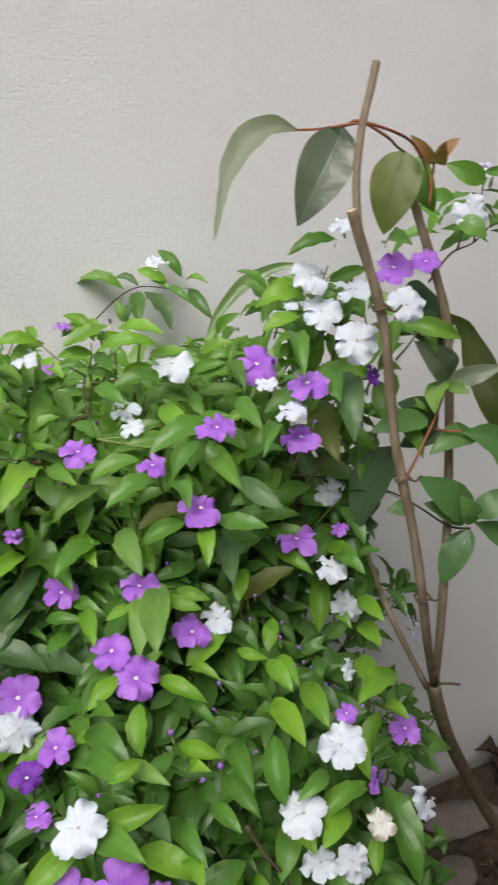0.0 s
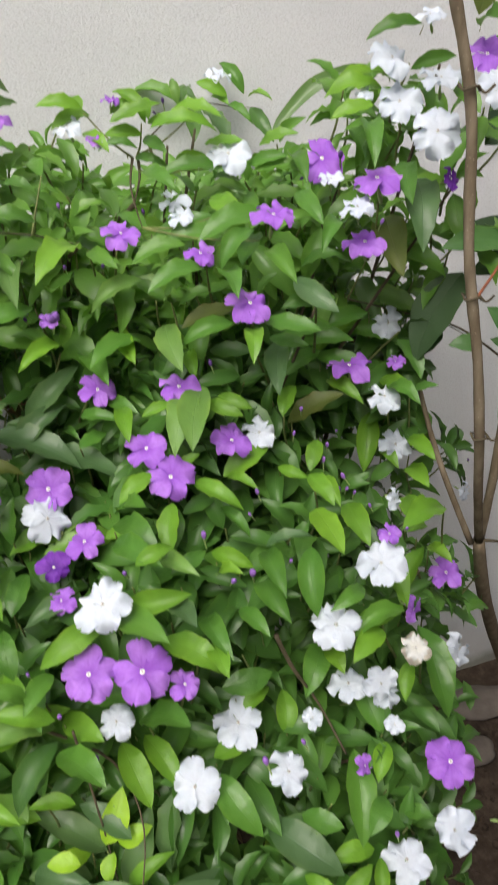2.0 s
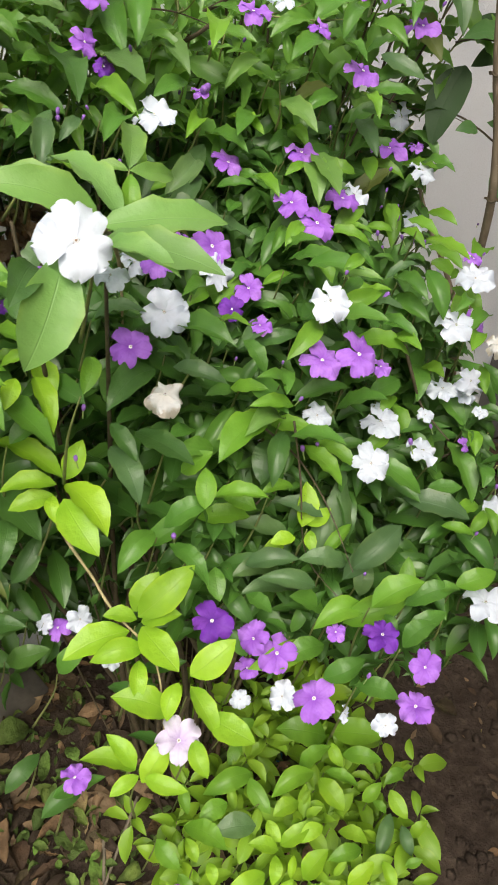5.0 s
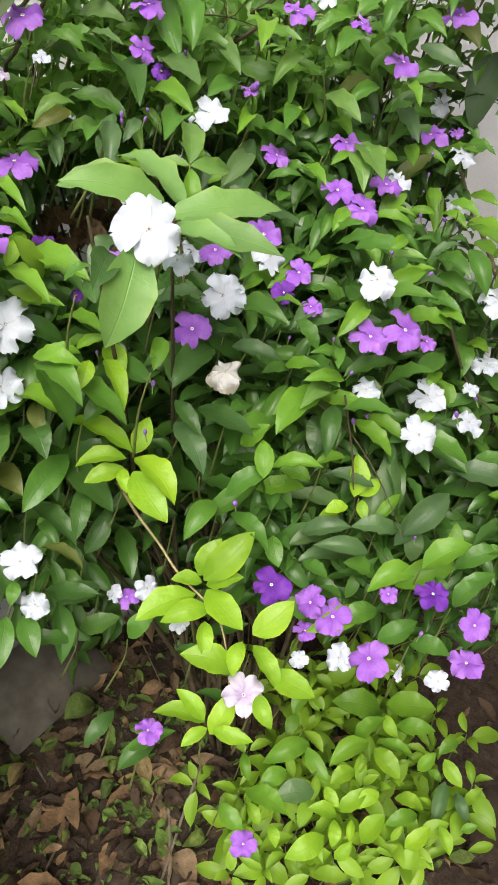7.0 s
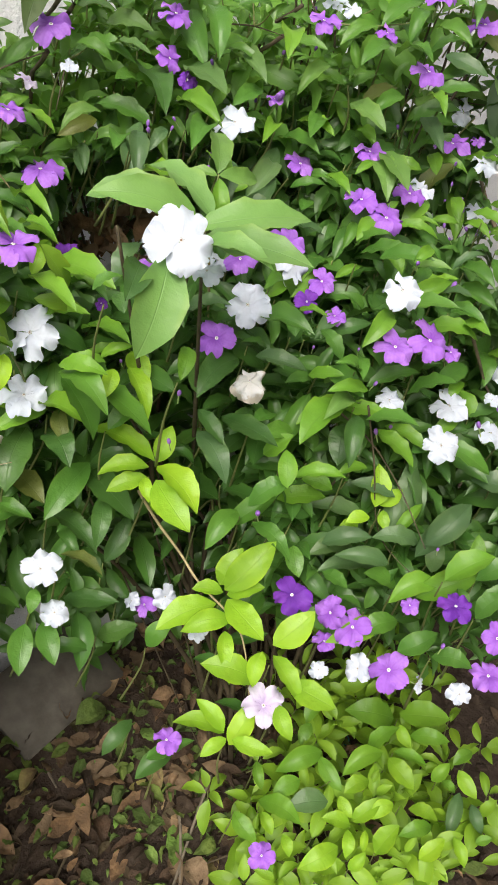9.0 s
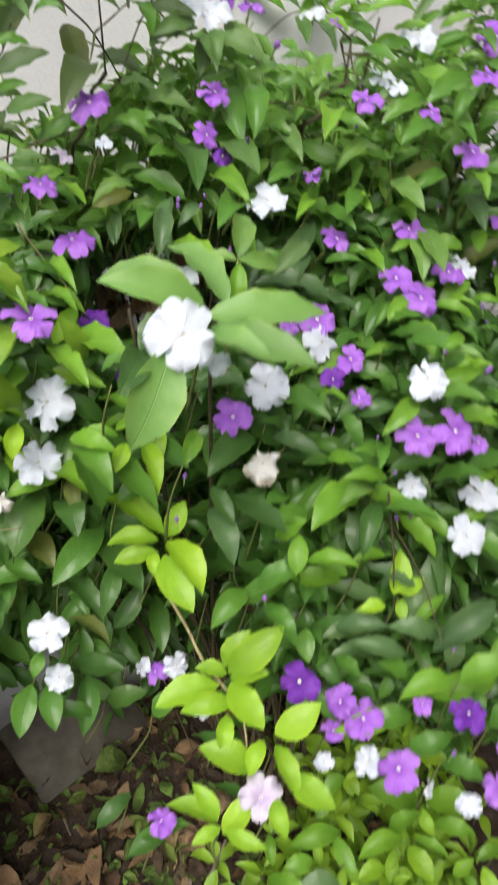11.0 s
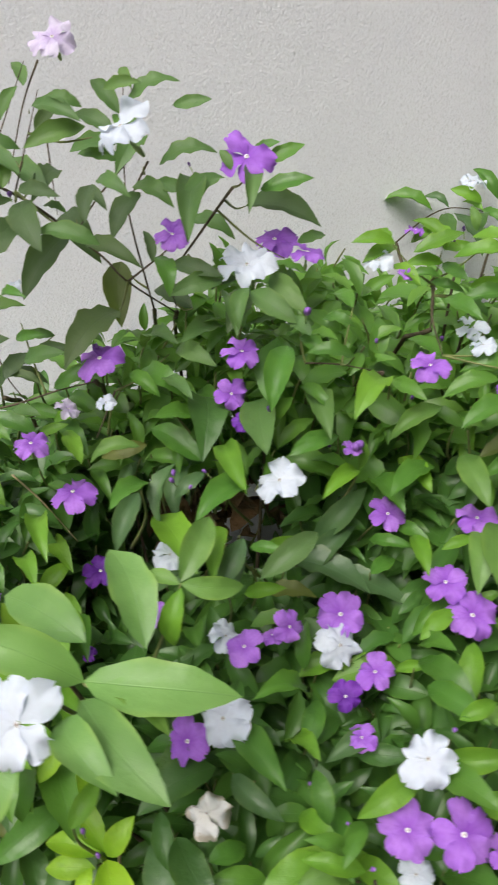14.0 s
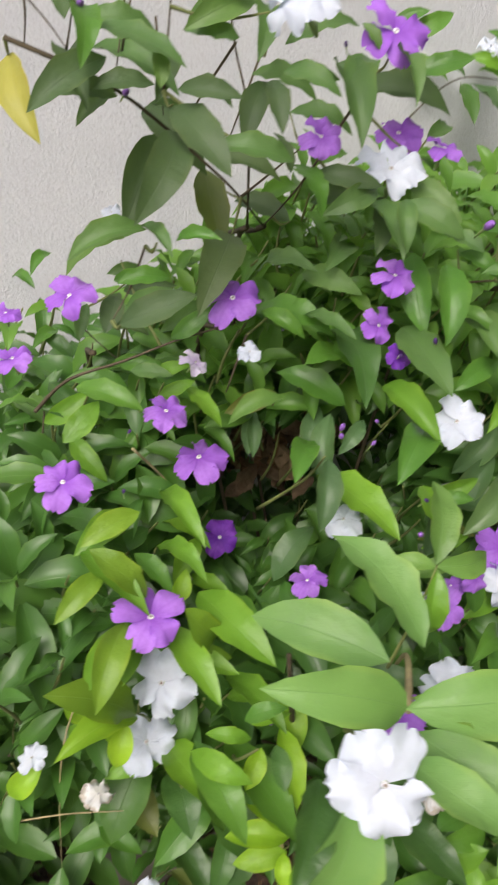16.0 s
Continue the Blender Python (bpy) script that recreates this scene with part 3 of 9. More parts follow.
flower("purple", 0.364, 0.759, 1.270, 0.039, -0.23, -0.51, 0.83)
flower("purple", 0.502, 0.822, 1.171, 0.046, -0.26, -0.40, 0.88)
flower("purple", 0.311, 0.777, 1.196, 0.035, -0.15, -0.44, 0.89)
flower("purple", 0.251, 0.817, 1.183, 0.034, -0.10, -0.44, 0.89)
flower("purple", 0.348, 0.747, 1.154, 0.036, -0.17, -0.39, 0.90)
flower("white", 0.379, 0.759, 1.150, 0.033, -0.22, -0.46, 0.86)
flower("purple", 0.273, 0.745, 1.161, 0.036, -0.12, -0.40, 0.91)
flower("purple", 0.285, 0.719, 1.147, 0.040, -0.13, -0.39, 0.91)
flower("white", 0.572, 0.867, 1.191, 0.038, -0.09, -0.92, 0.39)
flower("white", 0.521, 0.782, 1.153, 0.038, -0.32, -0.44, 0.84)
flower("white", 0.563, 0.808, 1.077, 0.038, -0.31, -0.41, 0.86)
flower("white", 0.428, 0.622, 1.096, 0.043, -0.27, -0.35, 0.90)
flower("white", 0.380, 0.601, 1.065, 0.038, -0.22, -0.33, 0.92)
flower("white", 0.411, 0.616, 0.973, 0.035, -0.22, -0.30, 0.93)
flower("white", 0.430, 0.596, 0.986, 0.031, -0.07, -0.68, 0.73)
flower("purple", 0.577, 0.707, 0.977, 0.038, -0.27, -0.28, 0.92)
flower("purple", 0.445, 0.640, 1.108, 0.021, -0.20, -0.26, 0.95)
flower("white", 0.583, 0.669, 0.902, 0.039, 0.35, -0.78, 0.51)
flower("cream", 0.451, 0.588, 1.028, 0.028, -0.27, -0.30, 0.92)
flower("purple", 0.475, 0.627, 1.028, 0.026, 0.47, -0.77, 0.43)
flower("white", 0.517, 1.245, 1.396, 0.036, -0.17, -0.42, 0.89)
flower("purple", 0.299, 0.926, 1.399, 0.019, -0.12, -0.48, 0.87)
flower("white", 0.341, 0.881, 1.323, 0.028, -0.15, -0.44, 0.89)
flower("purple", 0.334, 0.793, 1.302, 0.028, -0.16, -0.43, 0.89)
flower("purple", 0.279, 0.827, 1.312, 0.032, -0.11, -0.40, 0.91)
flower("white", 0.524, 0.850, 1.441, 0.040, -0.35, -0.75, 0.45)
flower("white", 0.564, 0.832, 1.428, 0.036, -0.41, -0.56, 0.72)
flower("white", 0.530, 0.839, 1.408, 0.039, -0.38, -0.57, 0.73)
flower("white", 0.573, 0.765, 1.425, 0.036, -0.40, -0.85, 0.15)
flower("purple", 0.605, 0.828, 1.447, 0.039, -0.38, -0.48, 0.79)
flower("purple", 0.646, 0.829, 1.450, 0.032, -0.20, -0.90, 0.39)
flower("white", 0.753, 0.885, 1.489, 0.043, -0.50, -0.80, 0.15)
flower("lilac", 0.815, 0.920, 1.532, 0.042, -0.25, -0.60, 0.55)
flower("white", 0.771, 0.781, 1.143, 0.036, 0.08, -0.56, 0.83)
flower("violet", 0.564, 0.794, 1.351, 0.022, 0.19, -0.96, 0.22)
flower("purple", 0.561, 0.829, 1.165, 0.020, -0.29, -0.39, 0.87)
flower("white", 0.620, 0.943, 1.475, 0.032, -0.29, -0.42, 0.86)
flower("white", 0.512, 0.869, 1.412, 0.019, -0.33, -0.55, 0.77)
flower("white", 0.492, 0.702, 1.091, 0.021, 0.27, -0.85, 0.46)
flower("white", 0.726, 0.865, 0.945, 0.026, 0.39, -0.84, 0.37)
flower("purple", 0.196, 0.767, 1.124, 0.042, -0.10, -0.60, 0.79)
flower("white", 0.191, 0.749, 1.108, 0.042, -0.11, -0.70, 0.71)
flower("purple", 0.216, 0.733, 1.090, 0.033, -0.09, -0.45, 0.89)
flower("violet", 0.189, 0.724, 1.078, 0.027, -0.07, -0.44, 0.89)
flower("white", 0.206, 0.618, 1.125, 0.040, -0.12, -0.50, 0.86)
flower("purple", 0.187, 0.681, 1.080, 0.023, -0.07, -0.38, 0.92)
flower("purple", 0.191, 0.604, 1.079, 0.037, -0.08, -0.39, 0.92)
flower("purple", 0.225, 0.593, 1.080, 0.043, -0.11, -0.39, 0.92)
flower("purple", 0.254, 0.589, 1.061, 0.024, -0.14, -0.37, 0.92)
flower("white", 0.210, 0.617, 1.009, 0.030, -0.15, -0.62, 0.77)
flower("white", 0.260, 0.582, 0.954, 0.040, -0.14, -0.37, 0.92)
flower("white", 0.338, 0.576, 0.942, 0.036, -0.21, -0.35, 0.92)
flower("white", 0.309, 0.616, 0.967, 0.042, -0.18, -0.38, 0.91)
flower("white", 0.373, 0.606, 0.957, 0.019, -0.24, -0.38, 0.90)
flower("white", 0.444, 0.608, 0.959, 0.033, -0.28, -0.36, 0.89)
flower("white", 0.438, 0.579, 0.952, 0.018, -0.28, -0.34, 0.90)
flower("purple", 0.476, 0.545, 0.928, 0.043, -0.33, -0.33, 0.88)
flower("white", 0.457, 0.505, 0.901, 0.035, -0.82, -0.17, 0.55)
flower("white", 0.423, 0.514, 0.867, 0.041, -0.26, -0.27, 0.93)
flower("white", 0.333, 0.457, 0.821, 0.046, -0.19, -0.22, 0.96)
flower("purple", 0.367, 0.459, 0.875, 0.028, -0.19, -0.21, 0.96)
flower("white", 0.388, 0.430, 0.813, 0.034, -0.03, -0.43, 0.90)
flower("white", 0.505, 0.494, 0.903, 0.029, 0.45, -0.69, 0.56)
flower("purple", 0.407, 0.569, 0.925, 0.019, 0.25, -0.74, 0.63)
flower("purple", 0.216, 0.821, 1.248, 0.017, -0.11, -0.60, 0.79)
flower("white", -0.035, 0.602, 1.224, 0.049, -0.40, -0.70, 0.45)
flower("white", -0.000, 0.625, 1.188, 0.024, -0.34, -0.51, 0.79)
flower("purple", 0.108, 0.729, 1.139, 0.030, -0.27, -0.36, 0.89)
flower("white", 0.084, 0.685, 1.117, 0.040, -0.41, -0.54, 0.73)
flower("purple", 0.060, 0.698, 1.086, 0.037, -0.28, -0.40, 0.87)
flower("cream", 0.067, 0.658, 1.059, 0.037, -0.34, -0.43, 0.84)
flower("purple", 0.022, 0.888, 1.314, 0.041, -0.34, -0.75, 0.57)
flower("purple", 0.125, 0.865, 1.284, 0.029, -0.04, -0.85, 0.52)
flower("violet", 0.131, 0.845, 1.268, 0.021, -0.05, -0.88, 0.48)
flower("white", 0.149, 0.795, 1.239, 0.041, -0.41, -0.55, 0.73)
flower("purple", -0.010, 0.875, 1.202, 0.042, -0.22, -0.53, 0.82)
flower("violet", 0.006, 0.876, 1.117, 0.033, -0.22, -0.49, 0.84)
flower("violet", -0.007, 0.784, 1.104, 0.013, -0.23, -0.46, 0.86)
flower("white", -0.078, 0.780, 1.097, 0.050, -0.20, -0.55, 0.81)
flower("white", -0.093, 0.779, 1.040, 0.044, -0.18, -0.52, 0.83)
flower("white", -0.116, 0.752, 0.859, 0.043, -0.11, -0.33, 0.94)
flower("white", -0.113, 0.743, 0.802, 0.033, -0.13, -0.40, 0.91)
flower("white", -0.013, 0.769, 0.733, 0.023, -0.80, -0.12, 0.59)
flower("purple", -0.001, 0.760, 0.727, 0.028, -0.16, -0.31, 0.94)
flower("white", 0.018, 0.743, 0.743, 0.032, 0.10, -0.80, 0.59)
flower("lilac", 0.008, 0.546, 0.769, 0.045, -0.23, -0.27, 0.94)
flower("purple", -0.069, 0.603, 0.712, 0.029, -0.14, -0.25, 0.96)
flower("purple", -0.036, 0.485, 0.632, 0.028, -0.15, -0.17, 0.97)
flower("violet", 0.079, 0.594, 0.837, 0.040, -0.31, -0.34, 0.89)
flower("purple", 0.120, 0.577, 0.799, 0.035, -0.75, -0.21, 0.63)
flower("purple", 0.115, 0.576, 0.759, 0.025, -0.25, -0.23, 0.94)
flower("purple", 0.140, 0.561, 0.778, 0.043, -0.26, -0.23, 0.94)
flower("white", 0.136, 0.542, 0.732, 0.036, -0.80, -0.04, 0.60)
flower("purple", 0.148, 0.511, 0.753, 0.045, -0.27, -0.20, 0.94)
flower("white", 0.089, 0.555, 0.752, 0.022, -0.27, -0.26, 0.93)
flower("violet", 0.168, 0.467, 0.876, 0.033, -0.32, -0.19, 0.93)
flower("purple", 0.202, 0.436, 0.837, 0.031, -0.29, -0.51, 0.81)
flower("purple", 0.187, 0.426, 0.803, 0.037, -0.36, -0.18, 0.91)
flower("purple", 0.162, 0.512, 0.841, 0.020, -0.30, -0.21, 0.93)
flower("white", 0.164, 0.437, 0.781, 0.024, -0.33, -0.18, 0.92)
flower("white", 0.163, 0.481, 0.748, 0.018, 0.07, -0.74, 0.67)
flower("white", 0.011, 0.666, 0.760, 0.025, -0.21, -0.33, 0.92)
flower("purple", 0.148, 0.918, 1.461, 0.046, -0.04, -0.75, 0.66)
flower("white", 0.145, 0.901, 1.381, 0.048, -0.03, -0.75, 0.67)
flower("purple", 0.178, 0.943, 1.392, 0.037, 0.14, -0.73, 0.67)
flower("purple", 0.200, 0.916, 1.386, 0.031, -0.06, -0.48, 0.87)
flower("purple", 0.085, 0.895, 1.408, 0.030, 0.38, -0.79, 0.48)
flower("purple", 0.134, 0.866, 1.320, 0.032, -0.02, -0.60, 0.80)
flower("white", 0.254, 0.891, 1.382, 0.025, -0.62, -0.50, 0.60)
flower("white", 0.335, 0.849, 1.318, 0.024, -0.16, -0.47, 0.87)
flower("purple", 0.146, 0.741, 1.141, 0.029, 0.37, -0.78, 0.50)
flower("white", 0.098, 0.750, 1.133, 0.030, 0.01, -0.50, 0.87)
flower("purple", 0.273, 0.877, 1.373, 0.014, -0.14, -0.62, 0.77)
flower("white", 0.049, 0.862, 1.487, 0.045, -0.26, -0.69, 0.67)
flower("purple", -0.075, 0.934, 1.314, 0.034, -0.07, -0.62, 0.78)
flower("lilac", -0.006, 0.886, 1.273, 0.021, 0.27, -0.62, 0.74)
flower("purple", -0.037, 0.861, 1.257, 0.031, -0.10, -0.49, 0.87)
flower("purple", -0.113, 0.833, 1.243, 0.035, -0.03, -0.48, 0.88)
flower("purple", -0.085, 0.766, 1.181, 0.043, -0.05, -0.40, 0.91)
flower("purple", 0.046, 0.805, 1.119, 0.027, -0.16, -0.37, 0.91)
flower("purple", 0.135, 0.752, 1.126, 0.019, -0.23, -0.32, 0.92)
flower("white", 0.024, 0.865, 1.285, 0.018, -0.19, -0.58, 0.80)
flower("white", -0.041, 0.937, 1.364, 0.014, -0.08, -0.49, 0.87)
flower("cream", -0.133, 0.768, 1.019, 0.026, -0.01, -0.37, 0.93)
flower("lilac", 0.008, 0.958, 1.543, 0.035, -0.12, -0.72, 0.68)
flower("purple", -0.118, 0.935, 1.276, 0.030, -0.07, -0.58, 0.81)
flower("white", 0.062, 0.791, 1.185, 0.029, -0.19, -0.27, 0.94)
flower("violet", -0.133, 0.788, 1.063, 0.019, -0.04, -0.29, 0.96)
flower("white", -0.169, 0.793, 1.051, 0.022, -0.01, -0.27, 0.96)
flower("purple", -0.115, 0.952, 1.301, 0.021, -0.05, -0.41, 0.91)
bud(0.345, 0.927, 1.398, 0.0043, 1)
bud(0.337, 0.927, 1.388, 0.0034, 1)
bud(0.438, 0.832, 1.348, 0.0042, 1)
bud(0.311, 0.876, 1.316, 0.0050, 1)
bud(0.261, 0.816, 1.290, 0.0046, 1)
bud(0.333, 0.763, 1.220, 0.0047, 1)
bud(0.443, 0.749, 1.131, 0.0052)
bud(0.435, 0.739, 1.123, 0.0060)
bud(0.466, 0.752, 1.091, 0.0063)
bud(0.301, 0.684, 1.111, 0.0066)
bud(0.333, 0.657, 1.085, 0.0089)
bud(0.351, 0.697, 1.133, 0.0054)
bud(0.336, 0.676, 1.128, 0.0037)
bud(0.408, 0.740, 1.178, 0.0049)
bud(0.487, 0.807, 1.107, 0.0048)
bud(0.400, 0.734, 1.159, 0.0041)
bud(0.483, 0.769, 1.325, 0.0050)
bud(0.458, 0.730, 1.092, 0.0053)
bud(0.454, 0.711, 1.101, 0.0043)
bud(0.446, 0.674, 1.113, 0.0040)
bud(0.461, 0.639, 1.110, 0.0039)
bud(0.473, 0.831, 1.367, 0.0069, 1)
bud(0.607, 0.744, 1.086, 0.0039, 1)
bud(0.301, 0.685, 1.111, 0.0059)
bud(0.333, 0.657, 1.085, 0.0081)
bud(0.153, 0.613, 1.084, 0.0037)
bud(0.169, 0.602, 1.049, 0.0051)
bud(0.185, 0.590, 1.002, 0.0060)
bud(0.319, 0.582, 0.957, 0.0075)
bud(0.353, 0.584, 0.962, 0.0053)
bud(0.344, 0.495, 0.882, 0.0051)
bud(0.415, 0.523, 0.893, 0.0062)
bud(0.422, 0.450, 0.862, 0.0074)
bud(0.432, 0.436, 0.849, 0.0081)
bud(0.347, 0.445, 0.839, 0.0072)
bud(0.387, 0.444, 0.864, 0.0036)
bud(0.383, 0.438, 0.854, 0.0057)
bud(0.359, 0.644, 1.100, 0.0044)
bud(0.441, 0.717, 1.104, 0.0050)
bud(0.046, 0.613, 0.948, 0.0074)
bud(0.068, 0.813, 1.238, 0.0056)
bud(0.080, 0.793, 1.242, 0.0040)
bud(0.086, 0.742, 1.230, 0.0054, 1)
bud(0.199, 0.829, 1.247, 0.0044, 1)
bud(0.218, 0.817, 1.250, 0.0115)
bud(0.127, 0.838, 1.273, 0.0042, 1)
bud(0.148, 0.830, 1.284, 0.0050, 1)
bud(-0.010, 0.671, 1.018, 0.0055)
bud(-0.015, 0.739, 1.068, 0.0040)
bud(0.192, 0.613, 0.981, 0.0071)
bud(0.186, 0.511, 0.904, 0.0043)
bud(0.222, 0.619, 1.146, 0.0048)
bud(0.310, 0.641, 1.096, 0.0063)
bud(0.157, 0.463, 0.832, 0.0060)
bud(0.067, 1.005, 1.515, 0.0056, 1)
bud(-0.061, 0.883, 1.484, 0.0055)
bud(-0.033, 0.912, 1.438, 0.0055)
bud(0.100, 0.899, 1.458, 0.0032, 1)
bud(0.177, 0.832, 1.360, 0.0085)
bud(0.221, 0.818, 1.251, 0.0107)
bud(0.070, 0.816, 1.243, 0.0053)
bud(0.093, 0.810, 1.245, 0.0040)
bud(0.200, 0.825, 1.254, 0.0043)
bud(0.234, 0.832, 1.286, 0.0050)
bud(0.232, 0.828, 1.335, 0.0041)
bud(0.068, 0.721, 1.227, 0.0052)
bud(-0.073, 0.850, 1.210, 0.0033, 1)
bud(-0.064, 0.855, 1.252, 0.0032, 1)
bud(0.141, 0.658, 1.070, 0.0037)
bud(-0.015, 0.643, 1.083, 0.0054)
shoot(TWIG_GREEN, 0.0005, ((0.489, 1.258, 1.353), (0.488, 1.257, 1.355), (0.488, 1.256, 1.357)), [
    ("mid", 0.470, 1.259, 1.358, 0.407, 1.287, 1.371, 0.60),
    ("dark", 0.490, 1.253, 1.355, 0.480, 1.220, 1.319, 1.22),
    ("grey", 0.491, 1.254, 1.362, 0.461, 1.275, 1.374, 0.60),
    ("grey", 0.497, 1.250, 1.355, 0.512, 1.187, 1.311, 0.60)])
shoot(TWIG_GREEN, 0.0005, ((0.539, 1.229, 1.363), (0.538, 1.229, 1.365), (0.539, 1.228, 1.367)), [
    ("light", 0.524, 1.229, 1.372, 0.487, 1.249, 1.386, 0.89),
    ("mid", 0.527, 1.232, 1.362, 0.547, 1.195, 1.345, 0.92),
    ("light", 0.524, 1.223, 1.362, 0.500, 1.239, 1.371, 1.23),
    ("mid", 0.549, 1.234, 1.374, 0.526, 1.268, 1.410, 0.89),
    ("light", 0.549, 1.218, 1.372, 0.573, 1.195, 1.374, 1.16),
    ("dark", 0.554, 1.220, 1.360, 0.568, 1.173, 1.329, 0.87)])
shoot(TWIG_GREEN, 0.0012, ((0.322, 0.931, 1.352), (0.324, 0.927, 1.362), (0.324, 0.922, 1.380)), [
    ("light", 0.328, 0.923, 1.380, 0.305, 0.946, 1.405, 0.75),
    ("light", 0.332, 0.927, 1.382, 0.328, 0.939, 1.400, 1.14),
    ("mid", 0.327, 0.923, 1.369, 0.343, 0.902, 1.359, 1.18),
    ("light", 0.322, 0.913, 1.372, 0.289, 0.918, 1.372, 0.91),
    ("light", 0.335, 0.942, 1.378, 0.360, 0.923, 1.381, 0.96),
    ("light", 0.325, 0.900, 1.379, 0.378, 0.878, 1.383, 0.60),
    ("light", 0.351, 0.922, 1.391, 0.386, 0.889, 1.389, 0.62),
    ("light", 0.299, 0.933, 1.386, 0.322, 0.935, 1.399, 0.99),
    ("light", 0.294, 0.913, 1.382, 0.339, 0.912, 1.398, 0.60)])
shoot(TWIG_GREEN, 0.0005, ((0.307, 0.906, 1.354), (0.306, 0.905, 1.357), (0.306, 0.904, 1.359)), [
    ("mid", 0.312, 0.891, 1.364, 0.279, 0.896, 1.364, 0.60),
    ("mid", 0.319, 0.892, 1.347, 0.342, 0.874, 1.340, 1.55),
    ("mid", 0.319, 0.929, 1.350, 0.344, 0.907, 1.347, 0.75),
    ("light", 0.268, 0.897, 1.376, 0.286, 0.877, 1.364, 1.14)])
shoot(TWIG_GREEN, 0.0012, ((0.322, 0.931, 1.352), (0.345, 0.928, 1.364), (0.368, 0.926, 1.383)), [
    ("dark", 0.363, 0.930, 1.392, 0.371, 0.934, 1.409, 1.41),
    ("pale", 0.360, 0.931, 1.394, 0.357, 0.942, 1.415, 1.11),
    ("light", 0.381, 0.918, 1.363, 0.412, 0.892, 1.368, 0.60)])
shoot(TWIG_GREEN, 0.0012, ((0.321, 0.924, 1.340), (0.346, 0.911, 1.340), (0.368, 0.899, 1.348)), [
    ("light", 0.352, 0.915, 1.349, 0.377, 0.900, 1.357, 1.07),
    ("mid", 0.384, 0.882, 1.348, 0.329, 0.891, 1.342, 0.68)])
shoot(TWIG_GREEN, 0.0012, ((0.321, 0.924, 1.340), (0.375, 0.904, 1.344), (0.425, 0.880, 1.359)), [
    ("light", 0.424, 0.893, 1.365, 0.452, 0.871, 1.378, 0.75),
    ("mid", 0.411, 0.884, 1.350, 0.439, 0.863, 1.362, 0.82),
    ("mid", 0.442, 0.864, 1.361, 0.449, 0.836, 1.346, 1.31)])
shoot(TWIG_GREEN, 0.0005, ((0.445, 0.843, 1.340), (0.445, 0.842, 1.342), (0.444, 0.842, 1.344)), [
    ("mid", 0.453, 0.856, 1.349, 0.409, 0.874, 1.350, 0.62),
    ("mid", 0.433, 0.823, 1.340, 0.443, 0.792, 1.324, 1.24)])
shoot(TWIG_GREEN, 0.0005, ((0.459, 0.789, 1.316), (0.459, 0.788, 1.318), (0.458, 0.787, 1.320)), [
    ("mid", 0.457, 0.786, 1.321, 0.440, 0.777, 1.304, 1.66)])
shoot(TWIG_GREEN, 0.0012, ((0.306, 0.861, 1.306), (0.336, 0.853, 1.307), (0.368, 0.846, 1.317)), [
    ("light", 0.364, 0.852, 1.331, 0.380, 0.810, 1.311, 1.10),
    ("mid", 0.372, 0.838, 1.302, 0.317, 0.849, 1.296, 0.82)])
shoot(TWIG_GREEN, 0.0012, ((0.306, 0.861, 1.306), (0.344, 0.826, 1.304), (0.382, 0.788, 1.310)), [
    ("mid", 0.374, 0.781, 1.321, 0.342, 0.770, 1.297, 1.12),
    ("mid", 0.387, 0.778, 1.305, 0.401, 0.748, 1.290, 1.31),
    ("mid", 0.368, 0.788, 1.291, 0.377, 0.804, 1.319, 1.60),
    ("mid", 0.398, 0.807, 1.325, 0.334, 0.799, 1.314, 0.74)])
shoot(TWIG_GREEN, 0.0016, ((0.369, 0.950, 1.207), (0.332, 0.908, 1.258), (0.319, 0.880, 1.295)), [
    ("mid", 0.312, 0.872, 1.300, 0.285, 0.890, 1.312, 1.29),
    ("mid", 0.320, 0.873, 1.295, 0.367, 0.855, 1.316, 0.92)])
shoot(TWIG_GREEN, 0.0016, ((0.383, 0.867, 1.200), (0.356, 0.826, 1.253), (0.341, 0.800, 1.291)), [
    ("mid", 0.323, 0.797, 1.308, 0.279, 0.800, 1.298, 0.76),
    ("mid", 0.335, 0.786, 1.292, 0.293, 0.787, 1.280, 1.14),
    ("mid", 0.352, 0.796, 1.279, 0.366, 0.772, 1.270, 1.84)])
shoot(TWIG_GREEN, 0.0016, ((0.277, 0.928, 1.203), (0.269, 0.883, 1.255), (0.257, 0.853, 1.292)), [
    ("mid", 0.258, 0.849, 1.293, 0.277, 0.827, 1.288, 1.30),
    ("light", 0.249, 0.844, 1.296, 0.220, 0.826, 1.276, 1.59)])
shoot(TWIG_GREEN, 0.0016, ((0.470, 0.899, 1.179), (0.463, 0.860, 1.232), (0.447, 0.836, 1.270)), [
    ("mid", 0.443, 0.829, 1.272, 0.475, 0.805, 1.284, 0.73)])
shoot(TWIG_GREEN, 0.0016, ((0.591, 0.976, 1.110), (0.563, 0.939, 1.170), (0.544, 0.915, 1.209)), [
    ("pale", 0.523, 0.905, 1.214, 0.504, 0.881, 1.183, 1.61),
    ("pale", 0.557, 0.912, 1.208, 0.606, 0.855, 1.204, 0.74)])
shoot(TWIG_GREEN, 0.0016, ((0.362, 0.898, 1.156), (0.321, 0.857, 1.213), (0.308, 0.830, 1.252)), [
    ("pale", 0.298, 0.835, 1.270, 0.251, 0.828, 1.249, 0.92),
    ("pale", 0.310, 0.811, 1.237, 0.317, 0.773, 1.212, 1.21)])
